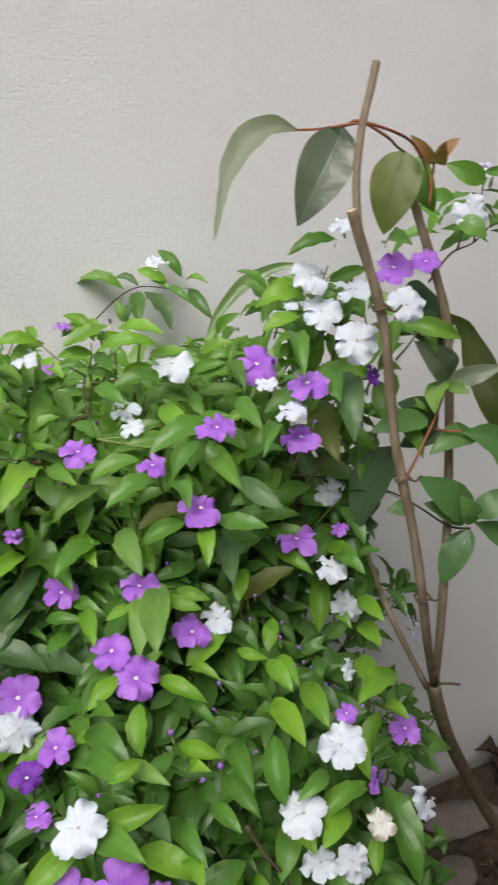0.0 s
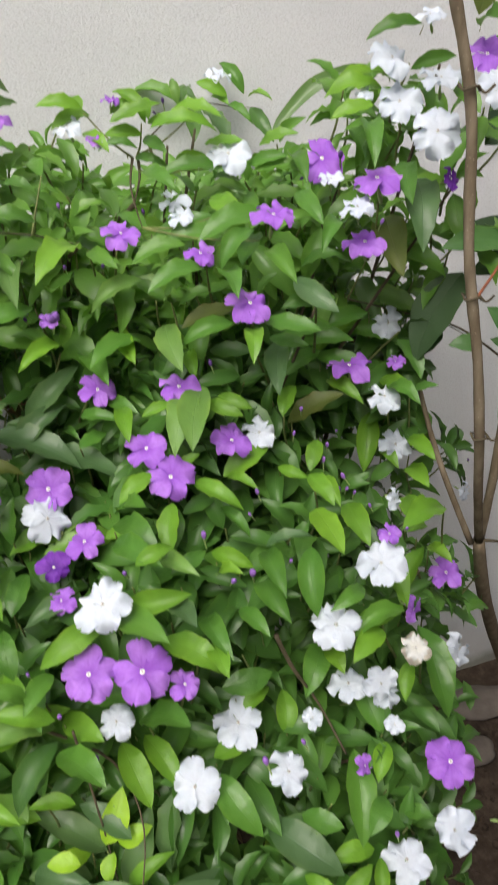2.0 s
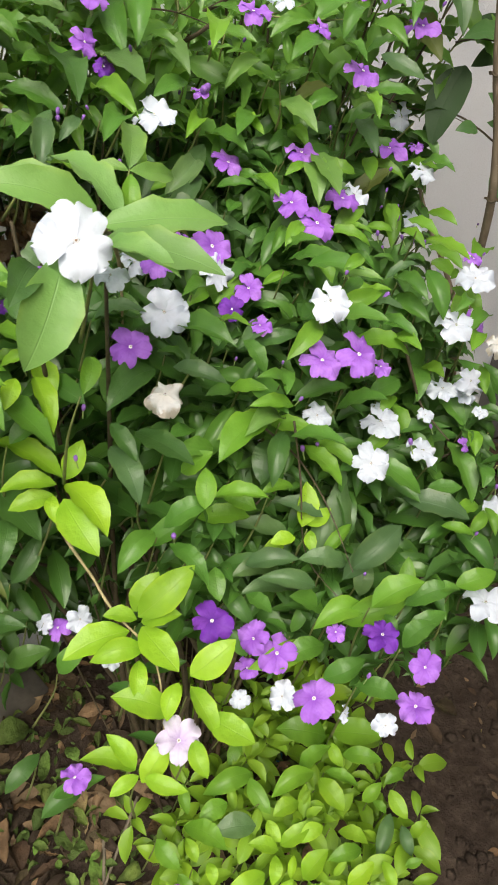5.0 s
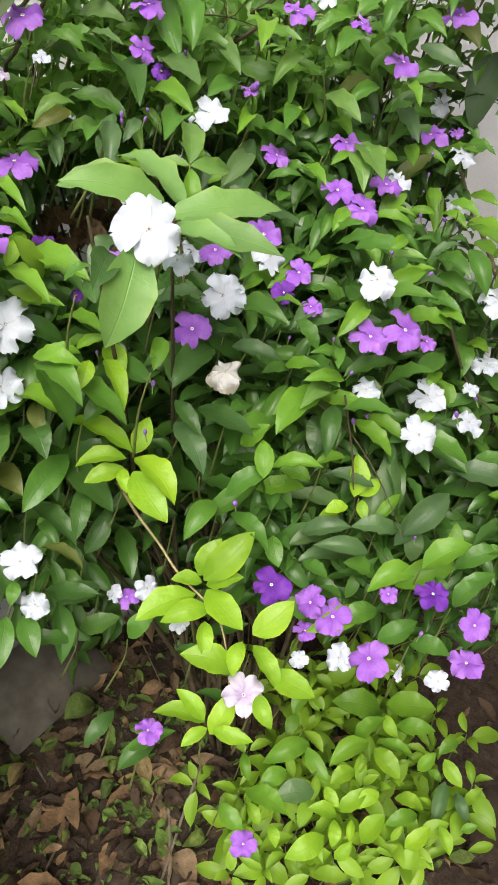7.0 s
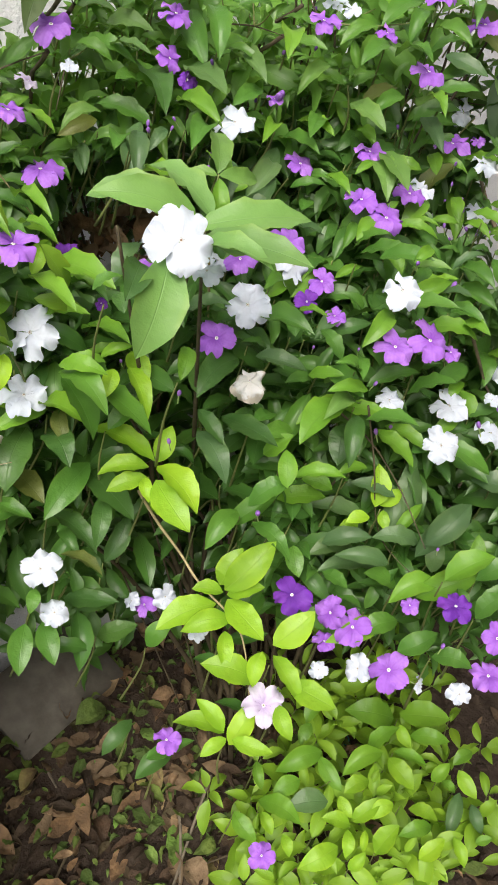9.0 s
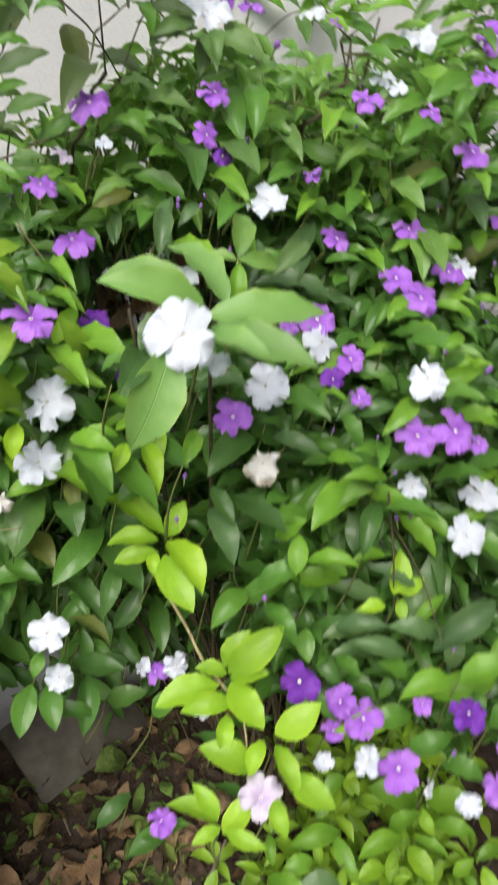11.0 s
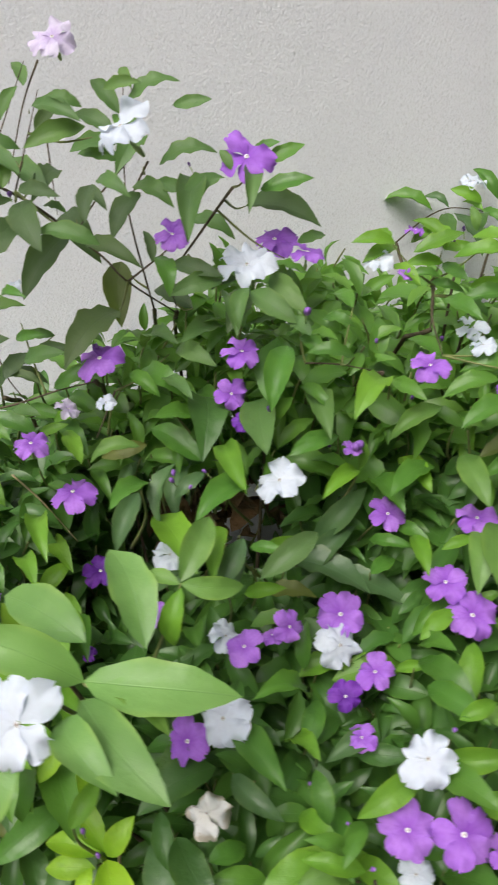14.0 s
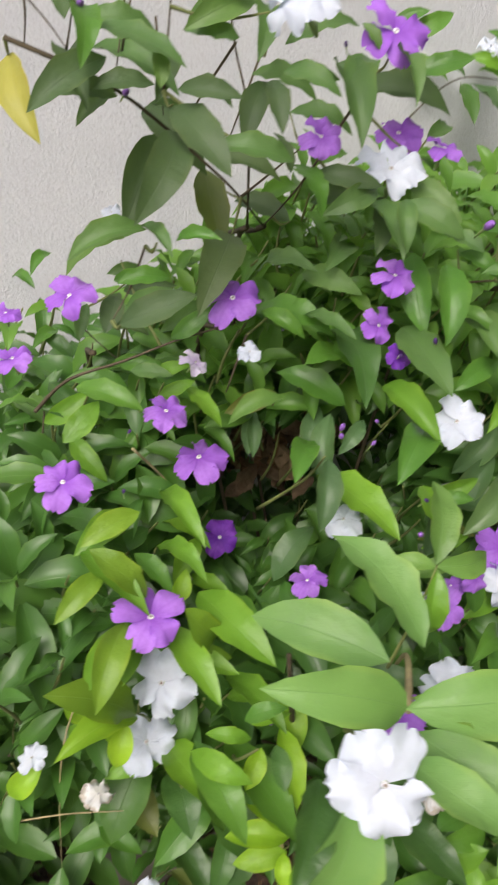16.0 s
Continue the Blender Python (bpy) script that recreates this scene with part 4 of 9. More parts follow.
shoot(TWIG_GREEN, 0.0016, ((0.431, 0.848, 1.144), (0.395, 0.810, 1.201), (0.380, 0.786, 1.240)), [
    ("mid", 0.361, 0.786, 1.243, 0.316, 0.788, 1.228, 1.02),
    ("olive", 0.372, 0.805, 1.247, 0.323, 0.809, 1.234, 0.71),
    ("light", 0.369, 0.763, 1.246, 0.365, 0.738, 1.227, 1.34),
    ("mid", 0.381, 0.767, 1.250, 0.415, 0.731, 1.252, 0.73),
    ("mid", 0.392, 0.779, 1.229, 0.418, 0.753, 1.229, 0.95)])
shoot(TWIG_GREEN, 0.0016, ((0.450, 0.879, 1.108), (0.440, 0.841, 1.164), (0.424, 0.817, 1.206)), [
    ("grey", 0.415, 0.799, 1.214, 0.407, 0.771, 1.187, 1.45),
    ("mid", 0.424, 0.824, 1.204, 0.468, 0.804, 1.220, 0.98)])
shoot(TWIG_GREEN, 0.0016, ((0.364, 0.844, 1.082), (0.346, 0.805, 1.142), (0.331, 0.781, 1.185)), [
    ("light", 0.329, 0.787, 1.196, 0.320, 0.804, 1.216, 1.43),
    ("pale", 0.331, 0.776, 1.193, 0.317, 0.737, 1.161, 1.32),
    ("pale", 0.328, 0.785, 1.183, 0.306, 0.751, 1.147, 1.26),
    ("light", 0.346, 0.777, 1.182, 0.370, 0.756, 1.176, 0.97),
    ("light", 0.332, 0.766, 1.184, 0.354, 0.740, 1.182, 1.05),
    ("light", 0.298, 0.758, 1.191, 0.273, 0.758, 1.183, 1.04)])
shoot(TWIG_GREEN, 0.0016, ((0.306, 0.914, 1.115), (0.300, 0.874, 1.174), (0.287, 0.847, 1.215)), [
    ("mid", 0.292, 0.825, 1.220, 0.259, 0.825, 1.208, 1.61),
    ("light", 0.276, 0.856, 1.215, 0.288, 0.816, 1.203, 1.18)])
shoot(TWIG_GREEN, 0.0016, ((0.261, 0.918, 1.108), (0.251, 0.878, 1.167), (0.240, 0.850, 1.209)), [
    ("mid", 0.249, 0.856, 1.200, 0.268, 0.823, 1.186, 1.43),
    ("light", 0.225, 0.829, 1.222, 0.193, 0.815, 1.211, 1.20)])
shoot(TWIG_GREEN, 0.0016, ((0.294, 0.882, 1.058), (0.268, 0.842, 1.121), (0.256, 0.818, 1.164)), [
    ("mid", 0.259, 0.827, 1.168, 0.283, 0.802, 1.167, 1.15),
    ("mid", 0.234, 0.812, 1.162, 0.263, 0.787, 1.168, 0.86),
    ("light", 0.266, 0.794, 1.174, 0.270, 0.769, 1.157, 1.41)])
shoot(TWIG_GREEN, 0.0016, ((0.251, 0.855, 1.035), (0.240, 0.815, 1.098), (0.228, 0.790, 1.144)), [
    ("mid", 0.226, 0.783, 1.148, 0.243, 0.781, 1.161, 1.82)])
shoot(TWIG_GREEN, 0.0016, ((0.320, 0.797, 1.017), (0.299, 0.760, 1.082), (0.285, 0.736, 1.128)), [
    ("mid", 0.273, 0.751, 1.136, 0.248, 0.739, 1.116, 1.04),
    ("light", 0.274, 0.727, 1.147, 0.242, 0.716, 1.132, 1.01),
    ("light", 0.296, 0.737, 1.145, 0.314, 0.731, 1.156, 1.08),
    ("mid", 0.293, 0.730, 1.109, 0.278, 0.702, 1.081, 0.98),
    ("light", 0.307, 0.727, 1.132, 0.336, 0.689, 1.126, 0.82),
    ("mid", 0.246, 0.722, 1.123, 0.268, 0.709, 1.131, 1.66),
    ("light", 0.284, 0.710, 1.128, 0.273, 0.678, 1.103, 1.09)])
shoot(TWIG_GREEN, 0.0016, ((0.370, 0.797, 1.003), (0.355, 0.761, 1.068), (0.340, 0.737, 1.114)), [
    ("light", 0.341, 0.746, 1.119, 0.377, 0.738, 1.147, 1.16),
    ("light", 0.340, 0.736, 1.123, 0.362, 0.714, 1.124, 1.16),
    ("mid", 0.327, 0.714, 1.112, 0.342, 0.683, 1.100, 0.75)])
shoot(TWIG_GREEN, 0.0016, ((0.263, 0.769, 0.998), (0.247, 0.731, 1.065), (0.236, 0.708, 1.112)), [
    ("mid", 0.238, 0.705, 1.124, 0.265, 0.664, 1.113, 1.19),
    ("mid", 0.228, 0.670, 1.133, 0.257, 0.639, 1.131, 1.23),
    ("light", 0.233, 0.732, 1.090, 0.258, 0.720, 1.102, 0.92)])
shoot(TWIG_GREEN, 0.0016, ((0.257, 0.692, 1.003), (0.243, 0.658, 1.070), (0.231, 0.636, 1.117)), [
    ("light", 0.232, 0.631, 1.140, 0.253, 0.623, 1.156, 1.23),
    ("light", 0.223, 0.631, 1.104, 0.265, 0.611, 1.122, 0.99)])
shoot(TWIG_GREEN, 0.0016, ((0.309, 0.700, 0.981), (0.283, 0.667, 1.050), (0.270, 0.646, 1.097)), [
    ("mid", 0.265, 0.655, 1.103, 0.287, 0.651, 1.124, 1.25),
    ("pale", 0.262, 0.658, 1.119, 0.283, 0.637, 1.118, 1.37),
    ("grey", 0.257, 0.623, 1.102, 0.274, 0.604, 1.100, 1.75),
    ("mid", 0.284, 0.625, 1.083, 0.296, 0.595, 1.073, 1.44)])
shoot(TWIG_GREEN, 0.0016, ((0.334, 0.745, 0.961), (0.329, 0.710, 1.028), (0.314, 0.688, 1.076)), [
    ("light", 0.314, 0.700, 1.078, 0.341, 0.672, 1.077, 1.08),
    ("light", 0.307, 0.666, 1.083, 0.326, 0.653, 1.091, 1.37)])
shoot(TWIG_GREEN, 0.0016, ((0.421, 0.722, 0.973), (0.376, 0.688, 1.040), (0.360, 0.668, 1.088)), [
    ("mid", 0.347, 0.664, 1.098, 0.355, 0.632, 1.082, 1.40),
    ("grey", 0.353, 0.678, 1.090, 0.387, 0.662, 1.106, 0.71),
    ("mid", 0.345, 0.662, 1.075, 0.357, 0.626, 1.060, 1.40),
    ("mid", 0.378, 0.648, 1.106, 0.366, 0.607, 1.072, 1.10)])
shoot(TWIG_GREEN, 0.0016, ((0.428, 0.741, 1.022), (0.416, 0.707, 1.085), (0.398, 0.685, 1.130)), [
    ("light", 0.386, 0.661, 1.132, 0.399, 0.626, 1.116, 1.39),
    ("light", 0.400, 0.700, 1.138, 0.411, 0.670, 1.125, 1.18)])
shoot(TWIG_GREEN, 0.0016, ((0.459, 0.778, 0.999), (0.449, 0.744, 1.062), (0.431, 0.723, 1.107)), [
    ("light", 0.435, 0.692, 1.106, 0.443, 0.656, 1.087, 1.28),
    ("light", 0.428, 0.729, 1.111, 0.437, 0.701, 1.099, 1.22),
    ("light", 0.418, 0.731, 1.118, 0.425, 0.742, 1.143, 1.39)])
shoot(TWIG_GREEN, 0.0016, ((0.464, 0.821, 1.055), (0.421, 0.786, 1.115), (0.404, 0.763, 1.159)), [
    ("light", 0.400, 0.757, 1.163, 0.408, 0.768, 1.187, 1.52)])
shoot(TWIG_GREEN, 0.0016, ((0.477, 0.880, 1.013), (0.456, 0.843, 1.073), (0.439, 0.821, 1.116)), [
    ("olive", 0.435, 0.815, 1.120, 0.485, 0.798, 1.153, 0.84)])
shoot(TWIG_GREEN, 0.0016, ((0.586, 0.899, 0.964), (0.581, 0.868, 1.031), (0.562, 0.846, 1.074)), [
    ("light", 0.557, 0.855, 1.093, 0.531, 0.813, 1.045, 0.99),
    ("light", 0.557, 0.826, 1.062, 0.568, 0.800, 1.051, 1.31)])
shoot(TWIG_GREEN, 0.0016, ((0.431, 0.813, 1.005), (0.415, 0.777, 1.068), (0.398, 0.754, 1.113)), [
    ("light", 0.394, 0.748, 1.117, 0.414, 0.725, 1.116, 1.06)])
shoot(TWIG_GREEN, 0.0016, ((0.548, 0.917, 1.065), (0.507, 0.881, 1.121), (0.489, 0.857, 1.162)), [
    ("light", 0.492, 0.845, 1.146, 0.516, 0.808, 1.137, 1.17),
    ("grey", 0.487, 0.864, 1.160, 0.523, 0.832, 1.161, 0.99),
    ("mid", 0.482, 0.856, 1.169, 0.522, 0.822, 1.171, 0.97),
    ("mid", 0.477, 0.839, 1.183, 0.435, 0.829, 1.165, 0.97)])
shoot(TWIG_GREEN, 0.0016, ((0.616, 0.900, 1.035), (0.580, 0.867, 1.098), (0.559, 0.845, 1.140)), [
    ("light", 0.554, 0.839, 1.142, 0.578, 0.810, 1.138, 1.43)])
shoot(TWIG_GREEN, 0.0016, ((0.593, 0.859, 1.047), (0.559, 0.826, 1.109), (0.539, 0.805, 1.150)), [
    ("mid", 0.534, 0.799, 1.153, 0.556, 0.767, 1.147, 1.29)])
shoot(TWIG_GREEN, 0.0016, ((0.640, 0.853, 0.956), (0.597, 0.823, 1.019), (0.580, 0.804, 1.067)), [
    ("light", 0.571, 0.798, 1.090, 0.587, 0.767, 1.079, 1.36),
    ("light", 0.579, 0.800, 1.051, 0.592, 0.774, 1.041, 1.90)])
shoot(TWIG_GREEN, 0.0016, ((0.603, 0.814, 0.926), (0.579, 0.786, 0.995), (0.559, 0.766, 1.040)), [
    ("light", 0.555, 0.761, 1.044, 0.556, 0.735, 1.026, 1.89)])
shoot(TWIG_GREEN, 0.0016, ((0.588, 0.747, 0.920), (0.545, 0.720, 0.991), (0.526, 0.702, 1.037)), [
    ("light", 0.514, 0.705, 1.046, 0.530, 0.698, 1.055, 1.90),
    ("light", 0.527, 0.690, 1.036, 0.488, 0.660, 0.998, 0.90)])
shoot(TWIG_GREEN, 0.0016, ((0.606, 0.777, 0.875), (0.587, 0.749, 0.943), (0.571, 0.734, 0.994)), [
    ("light", 0.566, 0.729, 0.998, 0.581, 0.705, 0.995, 1.70)])
shoot(TWIG_GREEN, 0.0016, ((0.520, 0.726, 0.940), (0.491, 0.696, 1.007), (0.472, 0.677, 1.054)), [
    ("light", 0.468, 0.672, 1.058, 0.471, 0.630, 1.032, 1.13)])
shoot(TWIG_GREEN, 0.0016, ((0.490, 0.656, 0.937), (0.449, 0.629, 1.007), (0.431, 0.611, 1.056)), [
    ("mid", 0.445, 0.603, 1.057, 0.405, 0.605, 1.045, 1.18),
    ("light", 0.425, 0.601, 1.045, 0.400, 0.593, 1.029, 1.54),
    ("mid", 0.410, 0.615, 1.082, 0.384, 0.612, 1.070, 1.32)])
shoot(TWIG_GREEN, 0.0016, ((0.542, 0.666, 0.855), (0.510, 0.640, 0.924), (0.491, 0.623, 0.974)), [
    ("light", 0.468, 0.610, 0.986, 0.454, 0.589, 0.964, 1.16),
    ("mid", 0.504, 0.629, 0.972, 0.501, 0.578, 0.935, 0.82)])
shoot(TWIG_GREEN, 0.0016, ((0.586, 0.742, 0.765), (0.576, 0.722, 0.843), (0.557, 0.705, 0.892)), [
    ("mid", 0.552, 0.700, 0.896, 0.580, 0.672, 0.900, 1.06)])
shoot(TWIG_GREEN, 0.0016, ((0.445, 0.704, 0.860), (0.426, 0.675, 0.931), (0.410, 0.657, 0.981)), [
    ("mid", 0.405, 0.658, 0.985, 0.382, 0.630, 0.955, 1.35),
    ("light", 0.406, 0.646, 0.987, 0.414, 0.624, 0.978, 1.90)])
shoot(TWIG_GREEN, 0.0005, ((0.585, 0.904, 1.457), (0.586, 0.902, 1.464), (0.586, 0.902, 1.466)), [
    ("mid", 0.584, 0.900, 1.466, 0.532, 0.910, 1.452, 0.62)])
shoot(TWIG_GREEN, 0.0005, ((0.544, 0.880, 1.420), (0.543, 0.880, 1.422), (0.542, 0.879, 1.424)), [
    ("light", 0.532, 0.892, 1.428, 0.496, 0.897, 1.415, 0.79),
    ("light", 0.537, 0.877, 1.413, 0.484, 0.891, 1.404, 0.60),
    ("mid", 0.553, 0.863, 1.431, 0.586, 0.845, 1.445, 0.95)])
shoot(TWIG_GREEN, 0.0005, ((0.506, 0.839, 1.389), (0.505, 0.838, 1.392), (0.504, 0.837, 1.394)), [
    ("light", 0.509, 0.845, 1.404, 0.471, 0.851, 1.392, 0.80),
    ("mid", 0.497, 0.831, 1.392, 0.495, 0.802, 1.366, 1.43),
    ("mid", 0.504, 0.832, 1.385, 0.483, 0.839, 1.385, 1.51)])
shoot(TWIG_GREEN, 0.0005, ((0.608, 0.848, 1.463), (0.608, 0.847, 1.465), (0.607, 0.846, 1.467)), [
    ("mid", 0.606, 0.845, 1.467, 0.627, 0.828, 1.473, 1.82)])
shoot(TWIG_GREEN, 0.0005, ((0.554, 0.839, 1.346), (0.553, 0.838, 1.348), (0.552, 0.838, 1.350)), [
    ("mid", 0.542, 0.830, 1.359, 0.539, 0.806, 1.337, 1.73),
    ("grey", 0.561, 0.842, 1.342, 0.547, 0.790, 1.290, 1.13)])
shoot(TWIG_GREEN, 0.0012, ((0.523, 0.874, 1.219), (0.536, 0.871, 1.256), (0.552, 0.870, 1.301)), [
    ("olive", 0.552, 0.870, 1.301, 0.552, 0.821, 1.261, 1.42)])
shoot(TWIG_GREEN, 0.0016, ((0.258, 0.817, 0.964), (0.246, 0.780, 1.031), (0.235, 0.756, 1.078)), [
    ("light", 0.219, 0.759, 1.083, 0.158, 0.756, 1.073, 0.74),
    ("light", 0.245, 0.741, 1.082, 0.184, 0.744, 1.077, 0.99)])
shoot(TWIG_GREEN, 0.0016, ((0.179, 0.748, 0.938), (0.164, 0.711, 1.010), (0.155, 0.687, 1.061)), [
    ("mid", 0.151, 0.695, 1.062, 0.162, 0.713, 1.086, 1.45),
    ("dark", 0.184, 0.689, 1.060, 0.221, 0.664, 1.073, 0.98),
    ("light", 0.131, 0.683, 1.085, 0.152, 0.670, 1.086, 1.90),
    ("mid", 0.154, 0.709, 1.098, 0.118, 0.716, 1.110, 1.41),
    ("light", 0.136, 0.657, 1.043, 0.156, 0.643, 1.041, 1.78),
    ("mid", 0.163, 0.656, 1.043, 0.163, 0.623, 1.027, 1.82)])
shoot(TWIG_GREEN, 0.0016, ((0.225, 0.754, 0.947), (0.215, 0.718, 1.016), (0.204, 0.696, 1.065)), [
    ("grey", 0.202, 0.690, 1.070, 0.163, 0.684, 1.061, 1.14)])
shoot(TWIG_GREEN, 0.0016, ((0.262, 0.693, 0.975), (0.229, 0.659, 1.045), (0.218, 0.638, 1.093)), [
    ("light", 0.210, 0.631, 1.098, 0.161, 0.617, 1.081, 0.92),
    ("mid", 0.222, 0.634, 1.098, 0.252, 0.608, 1.099, 1.51)])
shoot(TWIG_GREEN, 0.0016, ((0.290, 0.672, 0.951), (0.282, 0.640, 1.021), (0.269, 0.620, 1.069)), [
    ("light", 0.248, 0.625, 1.071, 0.284, 0.582, 1.066, 1.02),
    ("light", 0.283, 0.605, 1.077, 0.287, 0.579, 1.069, 1.40)])
shoot(TWIG_GREEN, 0.0016, ((0.199, 0.675, 0.931), (0.169, 0.642, 1.005), (0.160, 0.621, 1.055)), [
    ("mid", 0.150, 0.606, 1.065, 0.128, 0.618, 1.074, 1.29),
    ("mid", 0.144, 0.623, 1.071, 0.139, 0.644, 1.098, 1.20),
    ("mid", 0.170, 0.624, 1.066, 0.154, 0.611, 1.054, 1.60),
    ("light", 0.166, 0.607, 1.040, 0.125, 0.618, 1.049, 0.97)])
shoot(TWIG_GREEN, 0.0016, ((0.205, 0.682, 0.880), (0.183, 0.649, 0.955), (0.174, 0.629, 1.007)), [
    ("pale", 0.167, 0.619, 1.019, 0.122, 0.621, 1.018, 1.30),
    ("light", 0.160, 0.627, 1.017, 0.097, 0.626, 1.001, 1.27),
    ("dark", 0.167, 0.616, 1.007, 0.131, 0.586, 0.981, 1.06),
    ("mid", 0.166, 0.605, 1.009, 0.195, 0.572, 1.004, 1.29),
    ("mid", 0.190, 0.631, 1.024, 0.237, 0.606, 1.037, 0.77),
    ("light", 0.177, 0.646, 0.998, 0.203, 0.618, 0.993, 1.31)])
shoot(TWIG_GREEN, 0.0016, ((0.245, 0.693, 0.822), (0.241, 0.662, 0.898), (0.230, 0.643, 0.952)), [
    ("light", 0.217, 0.636, 0.960, 0.227, 0.587, 0.937, 1.03),
    ("light", 0.237, 0.640, 0.955, 0.253, 0.591, 0.943, 1.04)])
shoot(TWIG_GREEN, 0.0016, ((0.161, 0.661, 0.809), (0.161, 0.632, 0.888), (0.153, 0.612, 0.944)), [
    ("light", 0.173, 0.601, 0.952, 0.140, 0.608, 0.956, 1.01),
    ("dark", 0.140, 0.610, 0.963, 0.171, 0.625, 0.997, 1.40),
    ("light", 0.138, 0.611, 0.934, 0.116, 0.630, 0.948, 1.59)])
shoot(TWIG_GREEN, 0.0016, ((0.212, 0.648, 0.727), (0.207, 0.620, 0.806), (0.197, 0.604, 0.862)), [
    ("grey", 0.195, 0.612, 0.863, 0.142, 0.651, 0.886, 0.91),
    ("lime", 0.183, 0.613, 0.870, 0.151, 0.612, 0.864, 1.31),
    ("lime", 0.202, 0.604, 0.888, 0.228, 0.596, 0.903, 1.86),
    ("grey", 0.204, 0.586, 0.848, 0.231, 0.614, 0.900, 0.99),
    ("grey", 0.181, 0.612, 0.833, 0.131, 0.627, 0.841, 1.14),
    ("lime", 0.192, 0.599, 0.893, 0.212, 0.619, 0.929, 1.26),
    ("lime", 0.197, 0.592, 0.891, 0.188, 0.575, 0.879, 1.64),
    ("light", 0.204, 0.577, 0.864, 0.241, 0.577, 0.890, 0.92)])
shoot(TWIG_GREEN, 0.0016, ((0.227, 0.583, 0.701), (0.212, 0.559, 0.781), (0.203, 0.544, 0.839)), [
    ("grey", 0.203, 0.546, 0.857, 0.267, 0.546, 0.900, 0.92),
    ("grey", 0.216, 0.554, 0.864, 0.173, 0.582, 0.873, 1.14),
    ("grey", 0.207, 0.540, 0.875, 0.261, 0.531, 0.911, 1.26),
    ("grey", 0.185, 0.564, 0.844, 0.138, 0.597, 0.857, 0.96),
    ("grey", 0.220, 0.534, 0.834, 0.241, 0.546, 0.861, 1.49),
    ("light", 0.204, 0.512, 0.846, 0.150, 0.529, 0.840, 1.25),
    ("light", 0.179, 0.518, 0.836, 0.235, 0.489, 0.860, 1.15),
    ("mid", 0.190, 0.551, 0.814, 0.164, 0.577, 0.832, 1.89)])
shoot(TWIG_GREEN, 0.0016, ((0.245, 0.639, 0.668), (0.211, 0.613, 0.746), (0.203, 0.597, 0.802)), [
    ("grey", 0.201, 0.593, 0.808, 0.133, 0.616, 0.822, 0.91)])
shoot(TWIG_GREEN, 0.0016, ((0.267, 0.521, 0.716), (0.238, 0.501, 0.798), (0.226, 0.487, 0.855)), [
    ("light", 0.227, 0.495, 0.867, 0.248, 0.508, 0.893, 1.14),
    ("mid", 0.227, 0.487, 0.858, 0.271, 0.462, 0.875, 1.08),
    ("mid", 0.202, 0.490, 0.859, 0.198, 0.471, 0.849, 1.76),
    ("mid", 0.250, 0.477, 0.873, 0.270, 0.459, 0.877, 1.88),
    ("mid", 0.210, 0.468, 0.853, 0.245, 0.454, 0.869, 1.24)])
shoot(TWIG_GREEN, 0.0016, ((0.206, 0.595, 0.621), (0.199, 0.572, 0.701), (0.191, 0.557, 0.757)), [
    ("light", 0.185, 0.563, 0.757, 0.114, 0.574, 0.759, 0.97),
    ("mid", 0.192, 0.544, 0.770, 0.147, 0.558, 0.765, 1.56)])
shoot(TWIG_GREEN, 0.0016, ((0.135, 0.626, 0.628), (0.126, 0.601, 0.708), (0.120, 0.585, 0.764)), [
    ("mid", 0.118, 0.581, 0.771, 0.110, 0.603, 0.793, 1.73)])
shoot(TWIG_GREEN, 0.0016, ((0.304, 0.655, 0.804), (0.302, 0.626, 0.881), (0.288, 0.609, 0.933)), [
    ("mid", 0.282, 0.595, 0.943, 0.303, 0.543, 0.926, 1.12),
    ("light", 0.288, 0.614, 0.935, 0.323, 0.611, 0.956, 1.29)])
shoot(TWIG_GREEN, 0.0016, ((0.357, 0.678, 0.852), (0.325, 0.650, 0.925), (0.312, 0.630, 0.977)), [
    ("light", 0.316, 0.621, 0.970, 0.337, 0.626, 0.988, 1.63),
    ("mid", 0.299, 0.630, 0.996, 0.335, 0.617, 1.012, 1.36)])
shoot(TWIG_GREEN, 0.0016, ((0.405, 0.665, 0.801), (0.374, 0.637, 0.876), (0.358, 0.621, 0.928)), [
    ("light", 0.355, 0.616, 0.933, 0.358, 0.639, 0.962, 1.58)])
shoot(TWIG_GREEN, 0.0016, ((0.267, 0.667, 0.880), (0.244, 0.636, 0.955), (0.232, 0.617, 1.006)), [
    ("mid", 0.229, 0.612, 1.011, 0.263, 0.589, 1.018, 1.60)])
shoot(TWIG_GREEN, 0.0016, ((0.579, 0.720, 0.817), (0.552, 0.699, 0.893), (0.533, 0.681, 0.941)), [
    ("mid", 0.528, 0.677, 0.946, 0.527, 0.608, 0.906, 0.83)])
shoot(TWIG_GREEN, 0.0016, ((0.469, 0.689, 0.825), (0.459, 0.662, 0.895), (0.442, 0.645, 0.946)), [
    ("mid", 0.438, 0.640, 0.951, 0.439, 0.592, 0.923, 1.03)])
shoot(TWIG_GREEN, 0.0016, ((0.464, 0.679, 0.902), (0.436, 0.651, 0.973), (0.420, 0.633, 1.023)), [
    ("light", 0.415, 0.628, 1.028, 0.456, 0.618, 1.045, 1.06)])
shoot(TWIG_GREEN, 0.0016, ((0.362, 0.701, 0.941), (0.336, 0.669, 1.010), (0.321, 0.649, 1.059)), [
    ("mid", 0.317, 0.643, 1.064, 0.334, 0.616, 1.057, 1.23)])
